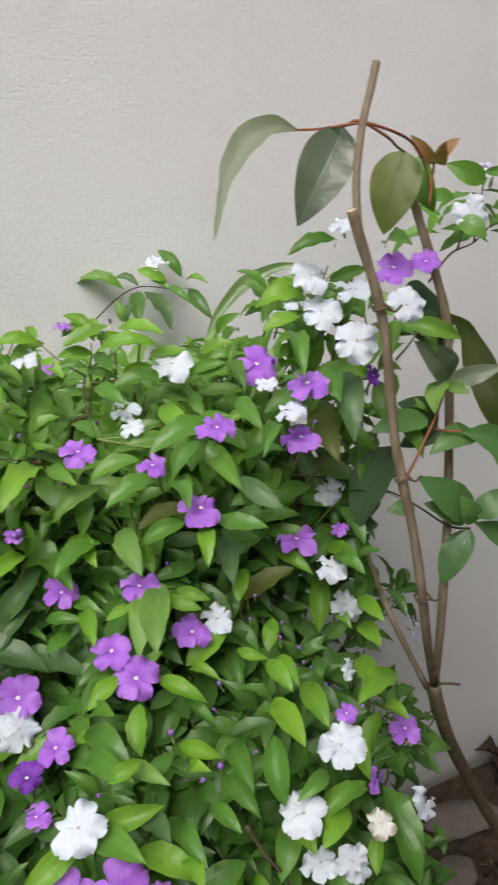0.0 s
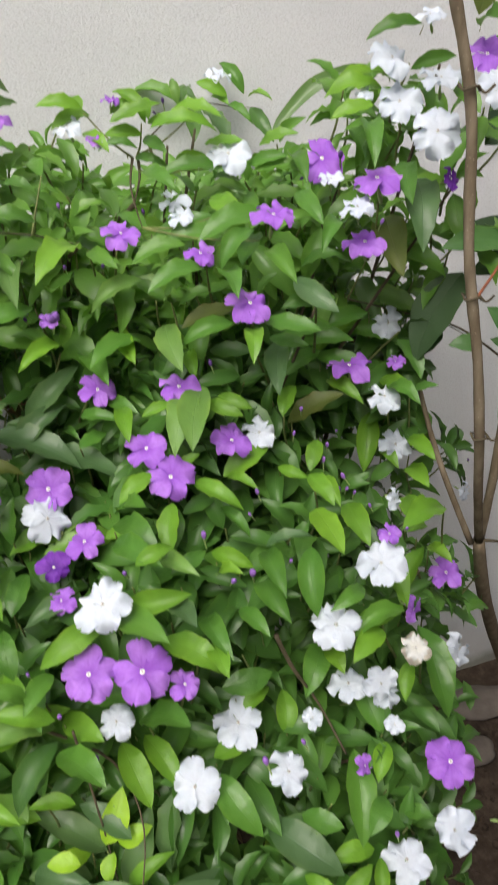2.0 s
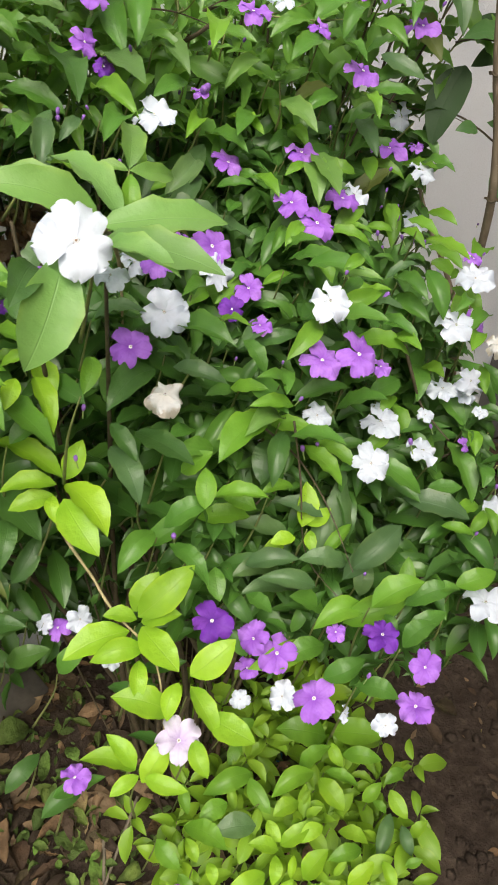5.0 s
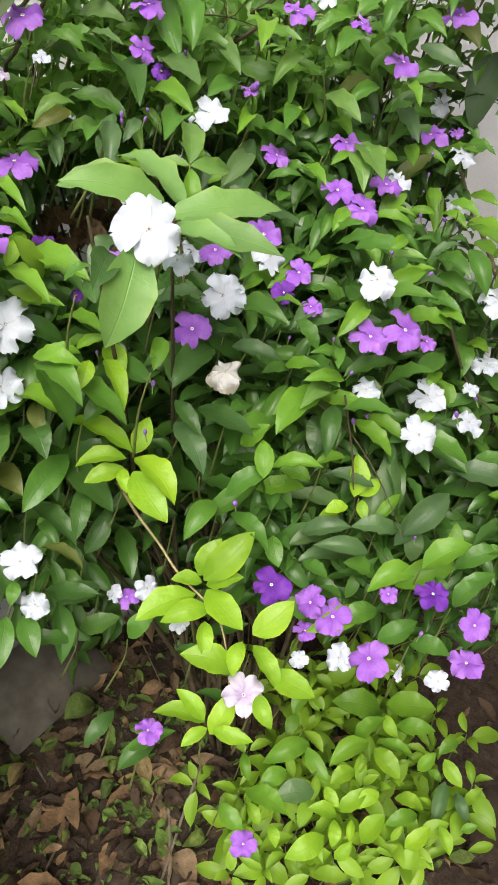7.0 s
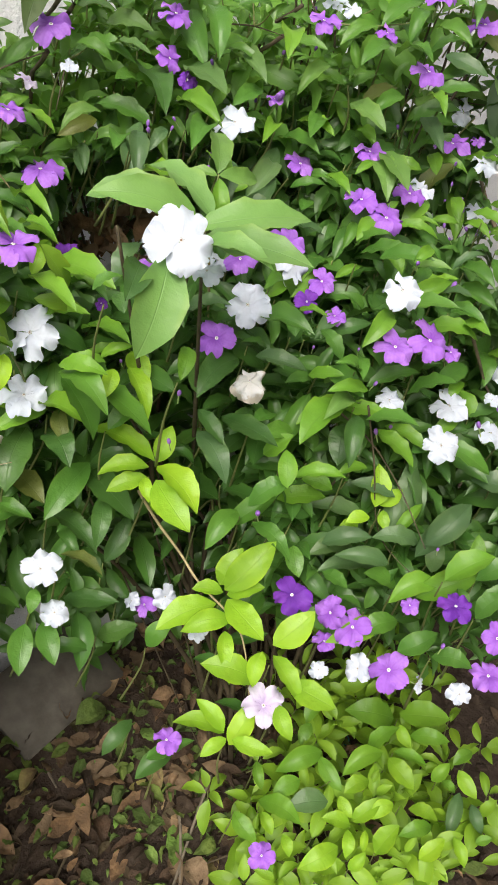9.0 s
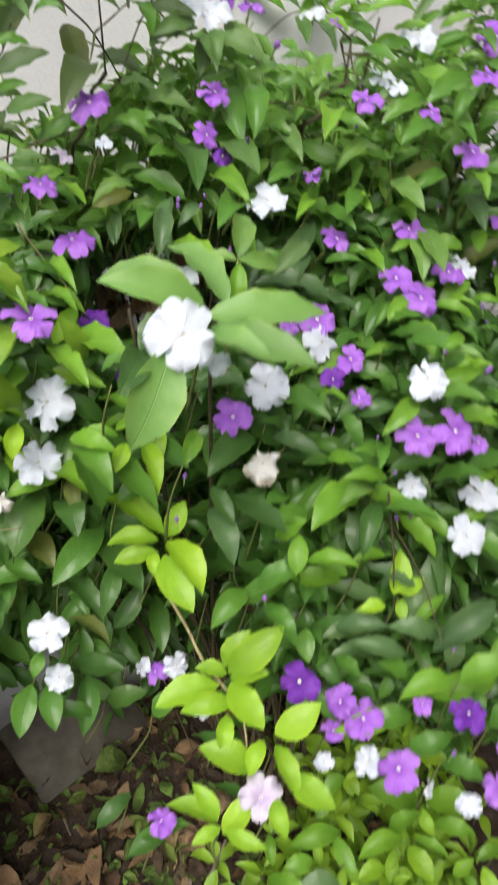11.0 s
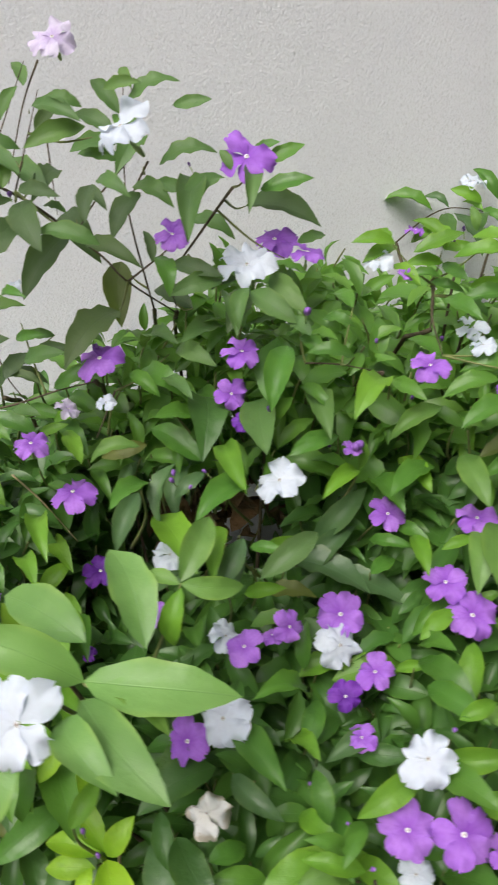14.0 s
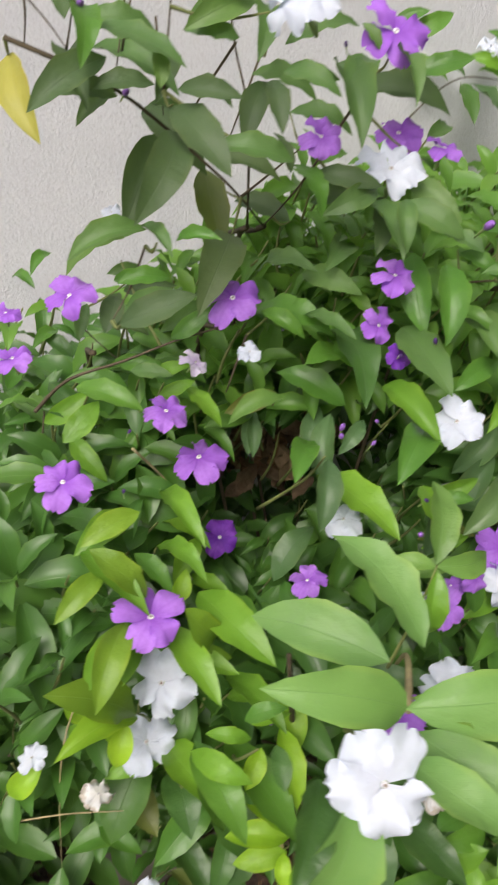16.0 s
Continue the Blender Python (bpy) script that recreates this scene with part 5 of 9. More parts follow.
shoot(TWIG_GREEN, 0.0016, ((0.591, 0.731, 0.969), (0.558, 0.705, 1.036), (0.538, 0.687, 1.082)), [
    ("light", 0.533, 0.682, 1.086, 0.495, 0.679, 1.076, 1.59)])
shoot(TWIG_GREEN, 0.0016, ((0.488, 0.633, 0.791), (0.445, 0.608, 0.863), (0.428, 0.592, 0.914)), [
    ("mid", 0.412, 0.594, 0.913, 0.391, 0.531, 0.875, 0.90),
    ("light", 0.435, 0.582, 0.927, 0.419, 0.561, 0.910, 1.53)])
shoot(TWIG_GREEN, 0.0016, ((0.461, 0.579, 0.778), (0.441, 0.557, 0.852), (0.423, 0.543, 0.903)), [
    ("mid", 0.415, 0.548, 0.909, 0.394, 0.529, 0.895, 1.84),
    ("mid", 0.423, 0.530, 0.909, 0.442, 0.516, 0.913, 1.85)])
shoot(TWIG_GREEN, 0.0016, ((0.367, 0.601, 0.743), (0.355, 0.577, 0.822), (0.340, 0.561, 0.875)), [
    ("mid", 0.350, 0.567, 0.892, 0.377, 0.543, 0.895, 1.90),
    ("grey", 0.322, 0.576, 0.884, 0.365, 0.517, 0.875, 1.06),
    ("light", 0.337, 0.532, 0.869, 0.359, 0.503, 0.867, 1.11)])
shoot(TWIG_GREEN, 0.0016, ((0.433, 0.561, 0.728), (0.410, 0.539, 0.807), (0.394, 0.526, 0.859)), [
    ("light", 0.402, 0.531, 0.868, 0.363, 0.536, 0.867, 1.09),
    ("light", 0.402, 0.522, 0.870, 0.390, 0.494, 0.855, 1.05),
    ("light", 0.364, 0.512, 0.860, 0.390, 0.516, 0.877, 1.29)])
shoot(TWIG_GREEN, 0.0016, ((0.424, 0.513, 0.697), (0.395, 0.492, 0.778), (0.379, 0.480, 0.833)), [
    ("mid", 0.385, 0.460, 0.847, 0.412, 0.475, 0.875, 1.18),
    ("dark", 0.365, 0.494, 0.832, 0.297, 0.513, 0.838, 0.65)])
shoot(TWIG_GREEN, 0.0016, ((0.370, 0.523, 0.685), (0.334, 0.502, 0.767), (0.319, 0.489, 0.824)), [
    ("light", 0.316, 0.486, 0.830, 0.355, 0.467, 0.847, 1.41)])
shoot(TWIG_GREEN, 0.0016, ((0.640, 0.948, 1.071), (0.602, 0.913, 1.128), (0.582, 0.890, 1.169)), [
    ("light", 0.564, 0.899, 1.180, 0.497, 0.891, 1.155, 0.97),
    ("mid", 0.592, 0.870, 1.167, 0.530, 0.892, 1.178, 0.96)])
shoot(TWIG_GREEN, 0.0016, ((0.595, 0.928, 1.106), (0.567, 0.892, 1.165), (0.547, 0.869, 1.205)), [
    ("mid", 0.542, 0.863, 1.207, 0.481, 0.862, 1.191, 0.97)])
shoot(TWIG_GREEN, 0.0016, ((0.472, 0.842, 1.175), (0.450, 0.805, 1.230), (0.434, 0.781, 1.269)), [
    ("grey", 0.412, 0.781, 1.279, 0.433, 0.737, 1.263, 0.98),
    ("mid", 0.447, 0.769, 1.263, 0.399, 0.774, 1.257, 0.98)])
shoot(TWIG_GREEN, 0.0016, ((0.517, 0.934, 1.088), (0.480, 0.896, 1.144), (0.463, 0.871, 1.185)), [
    ("mid", 0.460, 0.866, 1.182, 0.511, 0.833, 1.193, 0.98),
    ("mid", 0.458, 0.864, 1.193, 0.492, 0.848, 1.205, 0.96)])
shoot(TWIG_GREEN, 0.0016, ((0.614, 0.990, 1.125), (0.590, 0.953, 1.179), (0.573, 0.930, 1.222)), [
    ("grey", 0.568, 0.924, 1.224, 0.565, 0.868, 1.186, 0.98)])
shoot(TWIG_GREEN, 0.0012, ((0.032, 0.887, 1.285), (0.056, 0.899, 1.291), (0.080, 0.914, 1.304)), [
    ("dull", 0.088, 0.914, 1.310, 0.115, 0.874, 1.305, 0.97),
    ("dull", 0.062, 0.937, 1.303, 0.091, 0.926, 1.312, 1.75),
    ("dull", 0.073, 0.881, 1.296, 0.093, 0.863, 1.292, 1.47),
    ("dull", 0.126, 0.918, 1.326, 0.095, 0.914, 1.319, 1.65),
    ("mid", 0.052, 0.917, 1.286, 0.089, 0.865, 1.282, 0.80)])
shoot(TWIG_GREEN, 0.0016, ((0.113, 0.951, 1.159), (0.121, 0.903, 1.213), (0.114, 0.873, 1.253)), [
    ("mid", 0.121, 0.867, 1.251, 0.094, 0.902, 1.270, 1.27),
    ("mid", 0.103, 0.873, 1.261, 0.065, 0.875, 1.267, 1.27),
    ("light", 0.114, 0.836, 1.253, 0.123, 0.795, 1.238, 1.24),
    ("mid", 0.097, 0.855, 1.230, 0.059, 0.892, 1.247, 0.96),
    ("dull", 0.151, 0.871, 1.275, 0.148, 0.829, 1.253, 1.59),
    ("mid", 0.085, 0.887, 1.265, 0.115, 0.847, 1.249, 0.85)])
shoot(TWIG_GREEN, 0.0016, ((0.126, 1.001, 1.168), (0.115, 0.953, 1.222), (0.108, 0.922, 1.261)), [
    ("dark", 0.107, 0.914, 1.263, 0.102, 0.863, 1.233, 1.60)])
shoot(TWIG_GREEN, 0.0016, ((0.058, 0.969, 1.123), (0.062, 0.922, 1.181), (0.058, 0.891, 1.222)), [
    ("olive", 0.055, 0.884, 1.235, 0.016, 0.889, 1.224, 0.96),
    ("grey", 0.040, 0.890, 1.215, 0.030, 0.868, 1.194, 0.97),
    ("pale", 0.048, 0.859, 1.246, 0.006, 0.859, 1.238, 0.72),
    ("grey", 0.046, 0.900, 1.212, 0.030, 0.877, 1.190, 0.91),
    ("grey", 0.092, 0.885, 1.214, 0.073, 0.848, 1.179, 0.88)])
shoot(TWIG_GREEN, 0.0016, ((0.151, 0.899, 1.133), (0.120, 0.851, 1.190), (0.111, 0.821, 1.231)), [
    ("mid", 0.125, 0.798, 1.235, 0.089, 0.796, 1.220, 1.71),
    ("grey", 0.096, 0.829, 1.233, 0.070, 0.818, 1.218, 1.00)])
shoot(TWIG_GREEN, 0.0012, ((0.184, 0.855, 1.310), (0.182, 0.857, 1.317), (0.180, 0.861, 1.333)), [
    ("mid", 0.169, 0.857, 1.325, 0.146, 0.814, 1.290, 1.05),
    ("mid", 0.179, 0.857, 1.332, 0.197, 0.832, 1.320, 1.06),
    ("dull", 0.182, 0.837, 1.339, 0.161, 0.846, 1.350, 1.36),
    ("mid", 0.196, 0.855, 1.346, 0.218, 0.837, 1.343, 0.99),
    ("mid", 0.171, 0.897, 1.319, 0.155, 0.850, 1.277, 0.90)])
shoot(TWIG_GREEN, 0.0016, ((0.035, 0.868, 1.143), (0.047, 0.822, 1.201), (0.043, 0.792, 1.243)), [
    ("grey", 0.041, 0.785, 1.246, 0.021, 0.754, 1.219, 1.02)])
shoot(TWIG_GREEN, 0.0016, ((0.076, 0.913, 1.120), (0.066, 0.866, 1.179), (0.062, 0.836, 1.221)), [
    ("mid", 0.050, 0.826, 1.231, 0.025, 0.823, 1.220, 1.90),
    ("grey", 0.074, 0.838, 1.239, 0.055, 0.803, 1.205, 0.75),
    ("light", 0.057, 0.822, 1.202, 0.083, 0.784, 1.179, 1.41)])
shoot(TWIG_GREEN, 0.0016, ((0.152, 0.843, 1.107), (0.120, 0.796, 1.168), (0.112, 0.767, 1.211)), [
    ("light", 0.097, 0.759, 1.226, 0.091, 0.740, 1.211, 1.90),
    ("grey", 0.112, 0.750, 1.220, 0.089, 0.725, 1.195, 1.05),
    ("mid", 0.121, 0.771, 1.197, 0.143, 0.758, 1.200, 1.12)])
shoot(TWIG_GREEN, 0.0016, ((0.140, 0.860, 1.055), (0.137, 0.817, 1.117), (0.128, 0.789, 1.162)), [
    ("light", 0.137, 0.794, 1.177, 0.169, 0.782, 1.192, 1.01),
    ("light", 0.117, 0.770, 1.154, 0.146, 0.757, 1.166, 1.02)])
shoot(TWIG_GREEN, 0.0016, ((-0.012, 0.662, 1.165), (-0.024, 0.640, 1.200), (-0.032, 0.617, 1.215)), [
    ("foreground", -0.040, 0.608, 1.214, -0.078, 0.592, 1.156, 1.45),
    ("dark", -0.052, 0.625, 1.205, -0.085, 0.612, 1.185, 1.3)])
shoot(TWIG_GREEN, 0.0016, ((0.192, 0.897, 1.028), (0.194, 0.856, 1.091), (0.185, 0.830, 1.137)), [
    ("grey", 0.191, 0.832, 1.154, 0.239, 0.840, 1.198, 0.95),
    ("grey", 0.205, 0.821, 1.128, 0.261, 0.775, 1.124, 0.60),
    ("grey", 0.176, 0.813, 1.131, 0.223, 0.822, 1.172, 0.88),
    ("grey", 0.156, 0.825, 1.147, 0.226, 0.777, 1.134, 0.60)])
shoot(TWIG_GREEN, 0.0016, ((-0.077, 0.913, 1.058), (-0.058, 0.866, 1.120), (-0.058, 0.837, 1.164)), [
    ("light", -0.056, 0.840, 1.163, -0.040, 0.809, 1.159, 1.29),
    ("mid", -0.078, 0.818, 1.184, -0.064, 0.788, 1.170, 1.03),
    ("lime", -0.057, 0.811, 1.134, -0.043, 0.819, 1.154, 1.38),
    ("light", -0.074, 0.835, 1.201, -0.115, 0.833, 1.195, 1.25),
    ("light", -0.038, 0.874, 1.181, -0.032, 0.842, 1.169, 1.54),
    ("light", -0.040, 0.805, 1.144, -0.017, 0.753, 1.127, 1.17)])
shoot(TWIG_GREEN, 0.0016, ((-0.076, 0.866, 1.020), (-0.079, 0.822, 1.084), (-0.078, 0.794, 1.130)), [
    ("light", -0.068, 0.785, 1.145, -0.058, 0.742, 1.131, 1.20),
    ("light", -0.086, 0.794, 1.123, -0.124, 0.783, 1.109, 1.22),
    ("light", -0.095, 0.782, 1.163, -0.131, 0.760, 1.140, 1.03),
    ("light", -0.061, 0.789, 1.106, -0.032, 0.755, 1.111, 0.81)])
shoot(TWIG_GREEN, 0.0016, ((-0.025, 0.910, 1.001), (-0.021, 0.865, 1.066), (-0.023, 0.836, 1.112)), [
    ("mid", -0.017, 0.822, 1.111, -0.006, 0.791, 1.101, 1.37),
    ("light", -0.020, 0.815, 1.125, -0.007, 0.783, 1.116, 1.12),
    ("light", -0.033, 0.851, 1.111, -0.010, 0.831, 1.109, 1.21)])
shoot(TWIG_GREEN, 0.0016, ((-0.016, 0.840, 0.951), (-0.031, 0.798, 1.021), (-0.032, 0.772, 1.069)), [
    ("light", -0.034, 0.772, 1.091, -0.018, 0.735, 1.084, 1.35),
    ("light", -0.031, 0.746, 1.073, -0.005, 0.731, 1.084, 0.86),
    ("light", -0.031, 0.778, 1.057, 0.002, 0.760, 1.068, 0.97)])
shoot(TWIG_GREEN, 0.0016, ((-0.053, 0.809, 0.944), (-0.044, 0.768, 1.016), (-0.044, 0.742, 1.066)), [
    ("light", -0.035, 0.728, 1.078, -0.062, 0.742, 1.082, 0.86),
    ("lime", -0.030, 0.723, 1.072, -0.048, 0.708, 1.057, 1.60),
    ("lime", -0.007, 0.740, 1.058, -0.015, 0.693, 1.033, 1.06),
    ("mid", -0.043, 0.754, 1.051, -0.024, 0.675, 1.029, 0.91),
    ("mid", -0.073, 0.738, 1.077, -0.064, 0.691, 1.050, 1.18),
    ("light", -0.076, 0.731, 1.087, -0.049, 0.696, 1.085, 1.00)])
shoot(TWIG_GREEN, 0.0016, ((0.019, 0.838, 0.934), (0.012, 0.798, 1.005), (0.009, 0.771, 1.054)), [
    ("lime", 0.009, 0.764, 1.059, 0.003, 0.728, 1.039, 1.48)])
shoot(TWIG_GREEN, 0.0016, ((-0.091, 0.854, 0.883), (-0.072, 0.814, 0.955), (-0.072, 0.787, 1.006)), [
    ("light", -0.078, 0.781, 1.024, -0.058, 0.732, 1.014, 1.57),
    ("light", -0.073, 0.780, 1.017, -0.126, 0.781, 1.012, 0.93),
    ("olive", -0.060, 0.785, 1.010, -0.072, 0.755, 0.991, 1.16),
    ("dark", -0.077, 0.780, 0.991, -0.081, 0.744, 0.971, 1.90)])
shoot(TWIG_GREEN, 0.0016, ((-0.022, 0.778, 0.794), (-0.013, 0.734, 0.890), (-0.013, 0.706, 0.957)), [
    ("lime", -0.007, 0.703, 0.975, -0.047, 0.754, 1.002, 0.91),
    ("lime", -0.006, 0.699, 0.976, 0.017, 0.709, 1.003, 1.81),
    ("lime", -0.007, 0.700, 0.971, 0.002, 0.644, 0.950, 1.40),
    ("lime", -0.011, 0.708, 0.967, -0.055, 0.728, 0.967, 1.15),
    ("lime", -0.013, 0.693, 0.962, -0.012, 0.638, 0.937, 1.30),
    ("lime", -0.019, 0.702, 0.962, -0.027, 0.683, 0.949, 1.90),
    ("lime", -0.016, 0.702, 0.960, -0.055, 0.713, 0.955, 1.13),
    ("lime", -0.022, 0.689, 0.942, -0.023, 0.675, 0.936, 1.90)])
shoot(TWIG_GREEN, 0.0016, ((0.037, 0.674, 0.699), (0.016, 0.645, 0.786), (0.014, 0.625, 0.845)), [
    ("lime", 0.014, 0.628, 0.862, 0.044, 0.631, 0.892, 1.79),
    ("lime", 0.014, 0.622, 0.857, -0.011, 0.639, 0.863, 1.42),
    ("lime", 0.013, 0.618, 0.864, 0.069, 0.611, 0.902, 1.15),
    ("lime", 0.015, 0.617, 0.857, 0.044, 0.595, 0.868, 1.35),
    ("lime", 0.016, 0.618, 0.849, 0.022, 0.567, 0.834, 1.49),
    ("lime", 0.009, 0.627, 0.840, -0.053, 0.640, 0.832, 1.18),
    ("lime", 0.011, 0.606, 0.836, -0.036, 0.621, 0.836, 1.28)])
shoot(TWIG_GREEN, 0.0016, ((0.043, 0.610, 0.640), (0.034, 0.584, 0.729), (0.031, 0.567, 0.791)), [
    ("lime", 0.035, 0.568, 0.817, 0.079, 0.559, 0.844, 1.43),
    ("lime", 0.027, 0.574, 0.807, 0.002, 0.557, 0.790, 1.59),
    ("lime", 0.037, 0.569, 0.799, 0.035, 0.522, 0.779, 1.20),
    ("lime", 0.013, 0.564, 0.785, -0.029, 0.600, 0.804, 1.23),
    ("lime", 0.038, 0.543, 0.783, 0.058, 0.498, 0.777, 1.53)])
shoot(TWIG_GREEN, 0.0016, ((0.013, 0.660, 0.662), (0.009, 0.632, 0.750), (0.008, 0.613, 0.811)), [
    ("lime", 0.007, 0.609, 0.818, -0.011, 0.582, 0.800, 1.37)])
shoot(TWIG_GREEN, 0.0016, ((-0.008, 0.598, 0.578), (-0.027, 0.574, 0.668), (-0.029, 0.558, 0.732)), [
    ("lime", -0.031, 0.557, 0.746, -0.067, 0.589, 0.762, 1.08),
    ("lime", -0.031, 0.557, 0.749, -0.041, 0.589, 0.772, 1.22),
    ("lime", -0.027, 0.549, 0.741, -0.004, 0.515, 0.743, 1.10),
    ("lime", -0.028, 0.557, 0.734, -0.058, 0.559, 0.728, 1.15),
    ("lime", -0.027, 0.554, 0.726, 0.007, 0.562, 0.760, 1.32)])
shoot(TWIG_GREEN, 0.0016, ((0.022, 0.582, 0.607), (0.024, 0.559, 0.698), (0.020, 0.543, 0.760)), [
    ("lime", 0.020, 0.539, 0.768, 0.013, 0.508, 0.753, 1.76)])
shoot(TWIG_GREEN, 0.0016, ((0.038, 0.752, 0.881), (0.048, 0.714, 0.957), (0.043, 0.690, 1.010)), [
    ("grey", 0.036, 0.695, 0.997, 0.031, 0.642, 0.969, 1.11),
    ("dark", 0.037, 0.695, 1.021, 0.040, 0.659, 1.000, 0.97),
    ("dark", 0.046, 0.670, 1.023, 0.068, 0.630, 1.000, 1.34),
    ("dark", 0.041, 0.700, 1.032, 0.065, 0.716, 1.066, 1.69),
    ("dark", 0.048, 0.661, 1.007, 0.078, 0.661, 1.029, 1.22)])
shoot(TWIG_GREEN, 0.0016, ((0.067, 0.708, 0.772), (0.062, 0.676, 0.850), (0.058, 0.656, 0.907)), [
    ("mid", 0.056, 0.657, 0.915, 0.010, 0.649, 0.895, 1.29),
    ("mid", 0.067, 0.648, 0.901, 0.075, 0.597, 0.883, 0.96),
    ("mid", 0.054, 0.667, 0.891, 0.106, 0.656, 0.916, 1.17),
    ("mid", 0.048, 0.631, 0.943, 0.092, 0.613, 0.964, 1.11)])
shoot(TWIG_GREEN, 0.0016, ((0.053, 0.763, 0.735), (0.044, 0.730, 0.813), (0.040, 0.709, 0.868)), [
    ("dark", 0.040, 0.704, 0.874, -0.005, 0.720, 0.872, 1.14)])
shoot(TWIG_GREEN, 0.0016, ((0.118, 0.688, 0.838), (0.096, 0.655, 0.917), (0.089, 0.634, 0.972)), [
    ("light", 0.097, 0.624, 0.959, 0.132, 0.590, 0.967, 0.86),
    ("light", 0.073, 0.606, 0.969, 0.088, 0.623, 0.999, 1.23),
    ("light", 0.074, 0.643, 0.985, 0.099, 0.640, 0.994, 1.90),
    ("mid", 0.107, 0.641, 0.999, 0.065, 0.644, 1.008, 1.04)])
shoot(TWIG_GREEN, 0.0016, ((0.103, 0.756, 0.948), (0.097, 0.717, 1.021), (0.091, 0.693, 1.071)), [
    ("grey", 0.089, 0.678, 1.068, 0.116, 0.637, 1.065, 1.00),
    ("dark", 0.079, 0.691, 1.063, 0.025, 0.687, 1.044, 1.23),
    ("mid", 0.098, 0.691, 1.097, 0.123, 0.661, 1.083, 1.53)])
shoot(TWIG_GREEN, 0.0016, ((0.055, 0.797, 0.982), (0.047, 0.757, 1.051), (0.043, 0.731, 1.100)), [
    ("grey", 0.041, 0.724, 1.105, 0.074, 0.695, 1.115, 0.94)])
shoot(TWIG_GREEN, 0.0016, ((0.158, 0.677, 0.716), (0.132, 0.648, 0.794), (0.125, 0.629, 0.851)), [
    ("mid", 0.111, 0.632, 0.858, 0.098, 0.606, 0.840, 1.49),
    ("grey", 0.137, 0.617, 0.858, 0.176, 0.583, 0.873, 1.10)])
shoot(TWIG_GREEN, 0.0016, ((0.223, 0.637, 0.759), (0.202, 0.610, 0.838), (0.192, 0.592, 0.895)), [
    ("grey", 0.211, 0.590, 0.903, 0.178, 0.625, 0.916, 0.99),
    ("lime", 0.170, 0.586, 0.900, 0.146, 0.595, 0.899, 1.90)])
shoot(TWIG_GREEN, 0.0016, ((0.262, 0.626, 0.711), (0.254, 0.600, 0.790), (0.243, 0.585, 0.848)), [
    ("grey", 0.240, 0.581, 0.854, 0.269, 0.620, 0.913, 0.84)])
shoot(TWIG_GREEN, 0.0016, ((0.225, 0.533, 0.733), (0.193, 0.510, 0.816), (0.183, 0.496, 0.874)), [
    ("light", 0.180, 0.492, 0.881, 0.224, 0.474, 0.903, 1.46)])
shoot(TWIG_GREEN, 0.0016, ((0.218, 0.491, 0.707), (0.199, 0.471, 0.791), (0.189, 0.458, 0.850)), [
    ("mid", 0.187, 0.455, 0.857, 0.218, 0.446, 0.876, 1.87)])
shoot(TWIG_GREEN, 0.0016, ((0.169, 0.658, 0.682), (0.144, 0.631, 0.761), (0.137, 0.613, 0.817)), [
    ("mid", 0.135, 0.609, 0.824, 0.145, 0.580, 0.817, 1.76)])
shoot(TWIG_GREEN, 0.0016, ((0.200, 0.556, 0.619), (0.175, 0.534, 0.700), (0.167, 0.520, 0.757)), [
    ("mid", 0.165, 0.517, 0.764, 0.203, 0.499, 0.785, 1.77)])
shoot(TWIG_GREEN, 0.0016, ((0.185, 0.506, 0.661), (0.165, 0.486, 0.744), (0.157, 0.473, 0.804)), [
    ("mid", 0.154, 0.470, 0.811, 0.174, 0.437, 0.812, 1.43)])
shoot(TWIG_GREEN, 0.0016, ((-0.127, 0.875, 0.785), (-0.116, 0.838, 0.858), (-0.113, 0.814, 0.909)), [
    ("olive", -0.102, 0.822, 0.930, -0.095, 0.780, 0.914, 1.61),
    ("mid", -0.132, 0.808, 0.915, -0.109, 0.772, 0.908, 1.17),
    ("mid", -0.105, 0.794, 0.900, -0.164, 0.801, 0.901, 1.00)])
shoot(TWIG_GREEN, 0.0016, ((-0.081, 0.855, 0.757), (-0.085, 0.820, 0.832), (-0.084, 0.797, 0.884)), [
    ("dark", -0.084, 0.791, 0.890, -0.065, 0.726, 0.872, 0.91)])
shoot(TWIG_GREEN, 0.0016, ((-0.051, 0.845, 0.791), (-0.036, 0.808, 0.865), (-0.037, 0.785, 0.917)), [
    ("dark", -0.034, 0.767, 0.904, -0.065, 0.730, 0.874, 0.97),
    ("dark", -0.037, 0.790, 0.924, -0.023, 0.727, 0.901, 1.42),
    ("mid", -0.039, 0.779, 0.941, -0.104, 0.752, 0.917, 1.01)])
shoot(TWIG_GREEN, 0.0016, ((-0.039, 0.814, 0.691), (-0.046, 0.780, 0.767), (-0.046, 0.760, 0.821)), [
    ("dark", -0.046, 0.755, 0.827, -0.008, 0.764, 0.868, 1.03)])
shoot(TWIG_GREEN, 0.0016, ((-0.086, 0.840, 0.706), (-0.085, 0.806, 0.782), (-0.084, 0.785, 0.835)), [
    ("olive", -0.084, 0.779, 0.840, -0.060, 0.731, 0.835, 0.82)])
shoot(TWIG_GREEN, 0.0016, ((-0.138, 0.814, 0.699), (-0.127, 0.782, 0.776), (-0.124, 0.761, 0.828)), [
    ("mid", -0.124, 0.755, 0.834, -0.139, 0.738, 0.821, 1.90)])
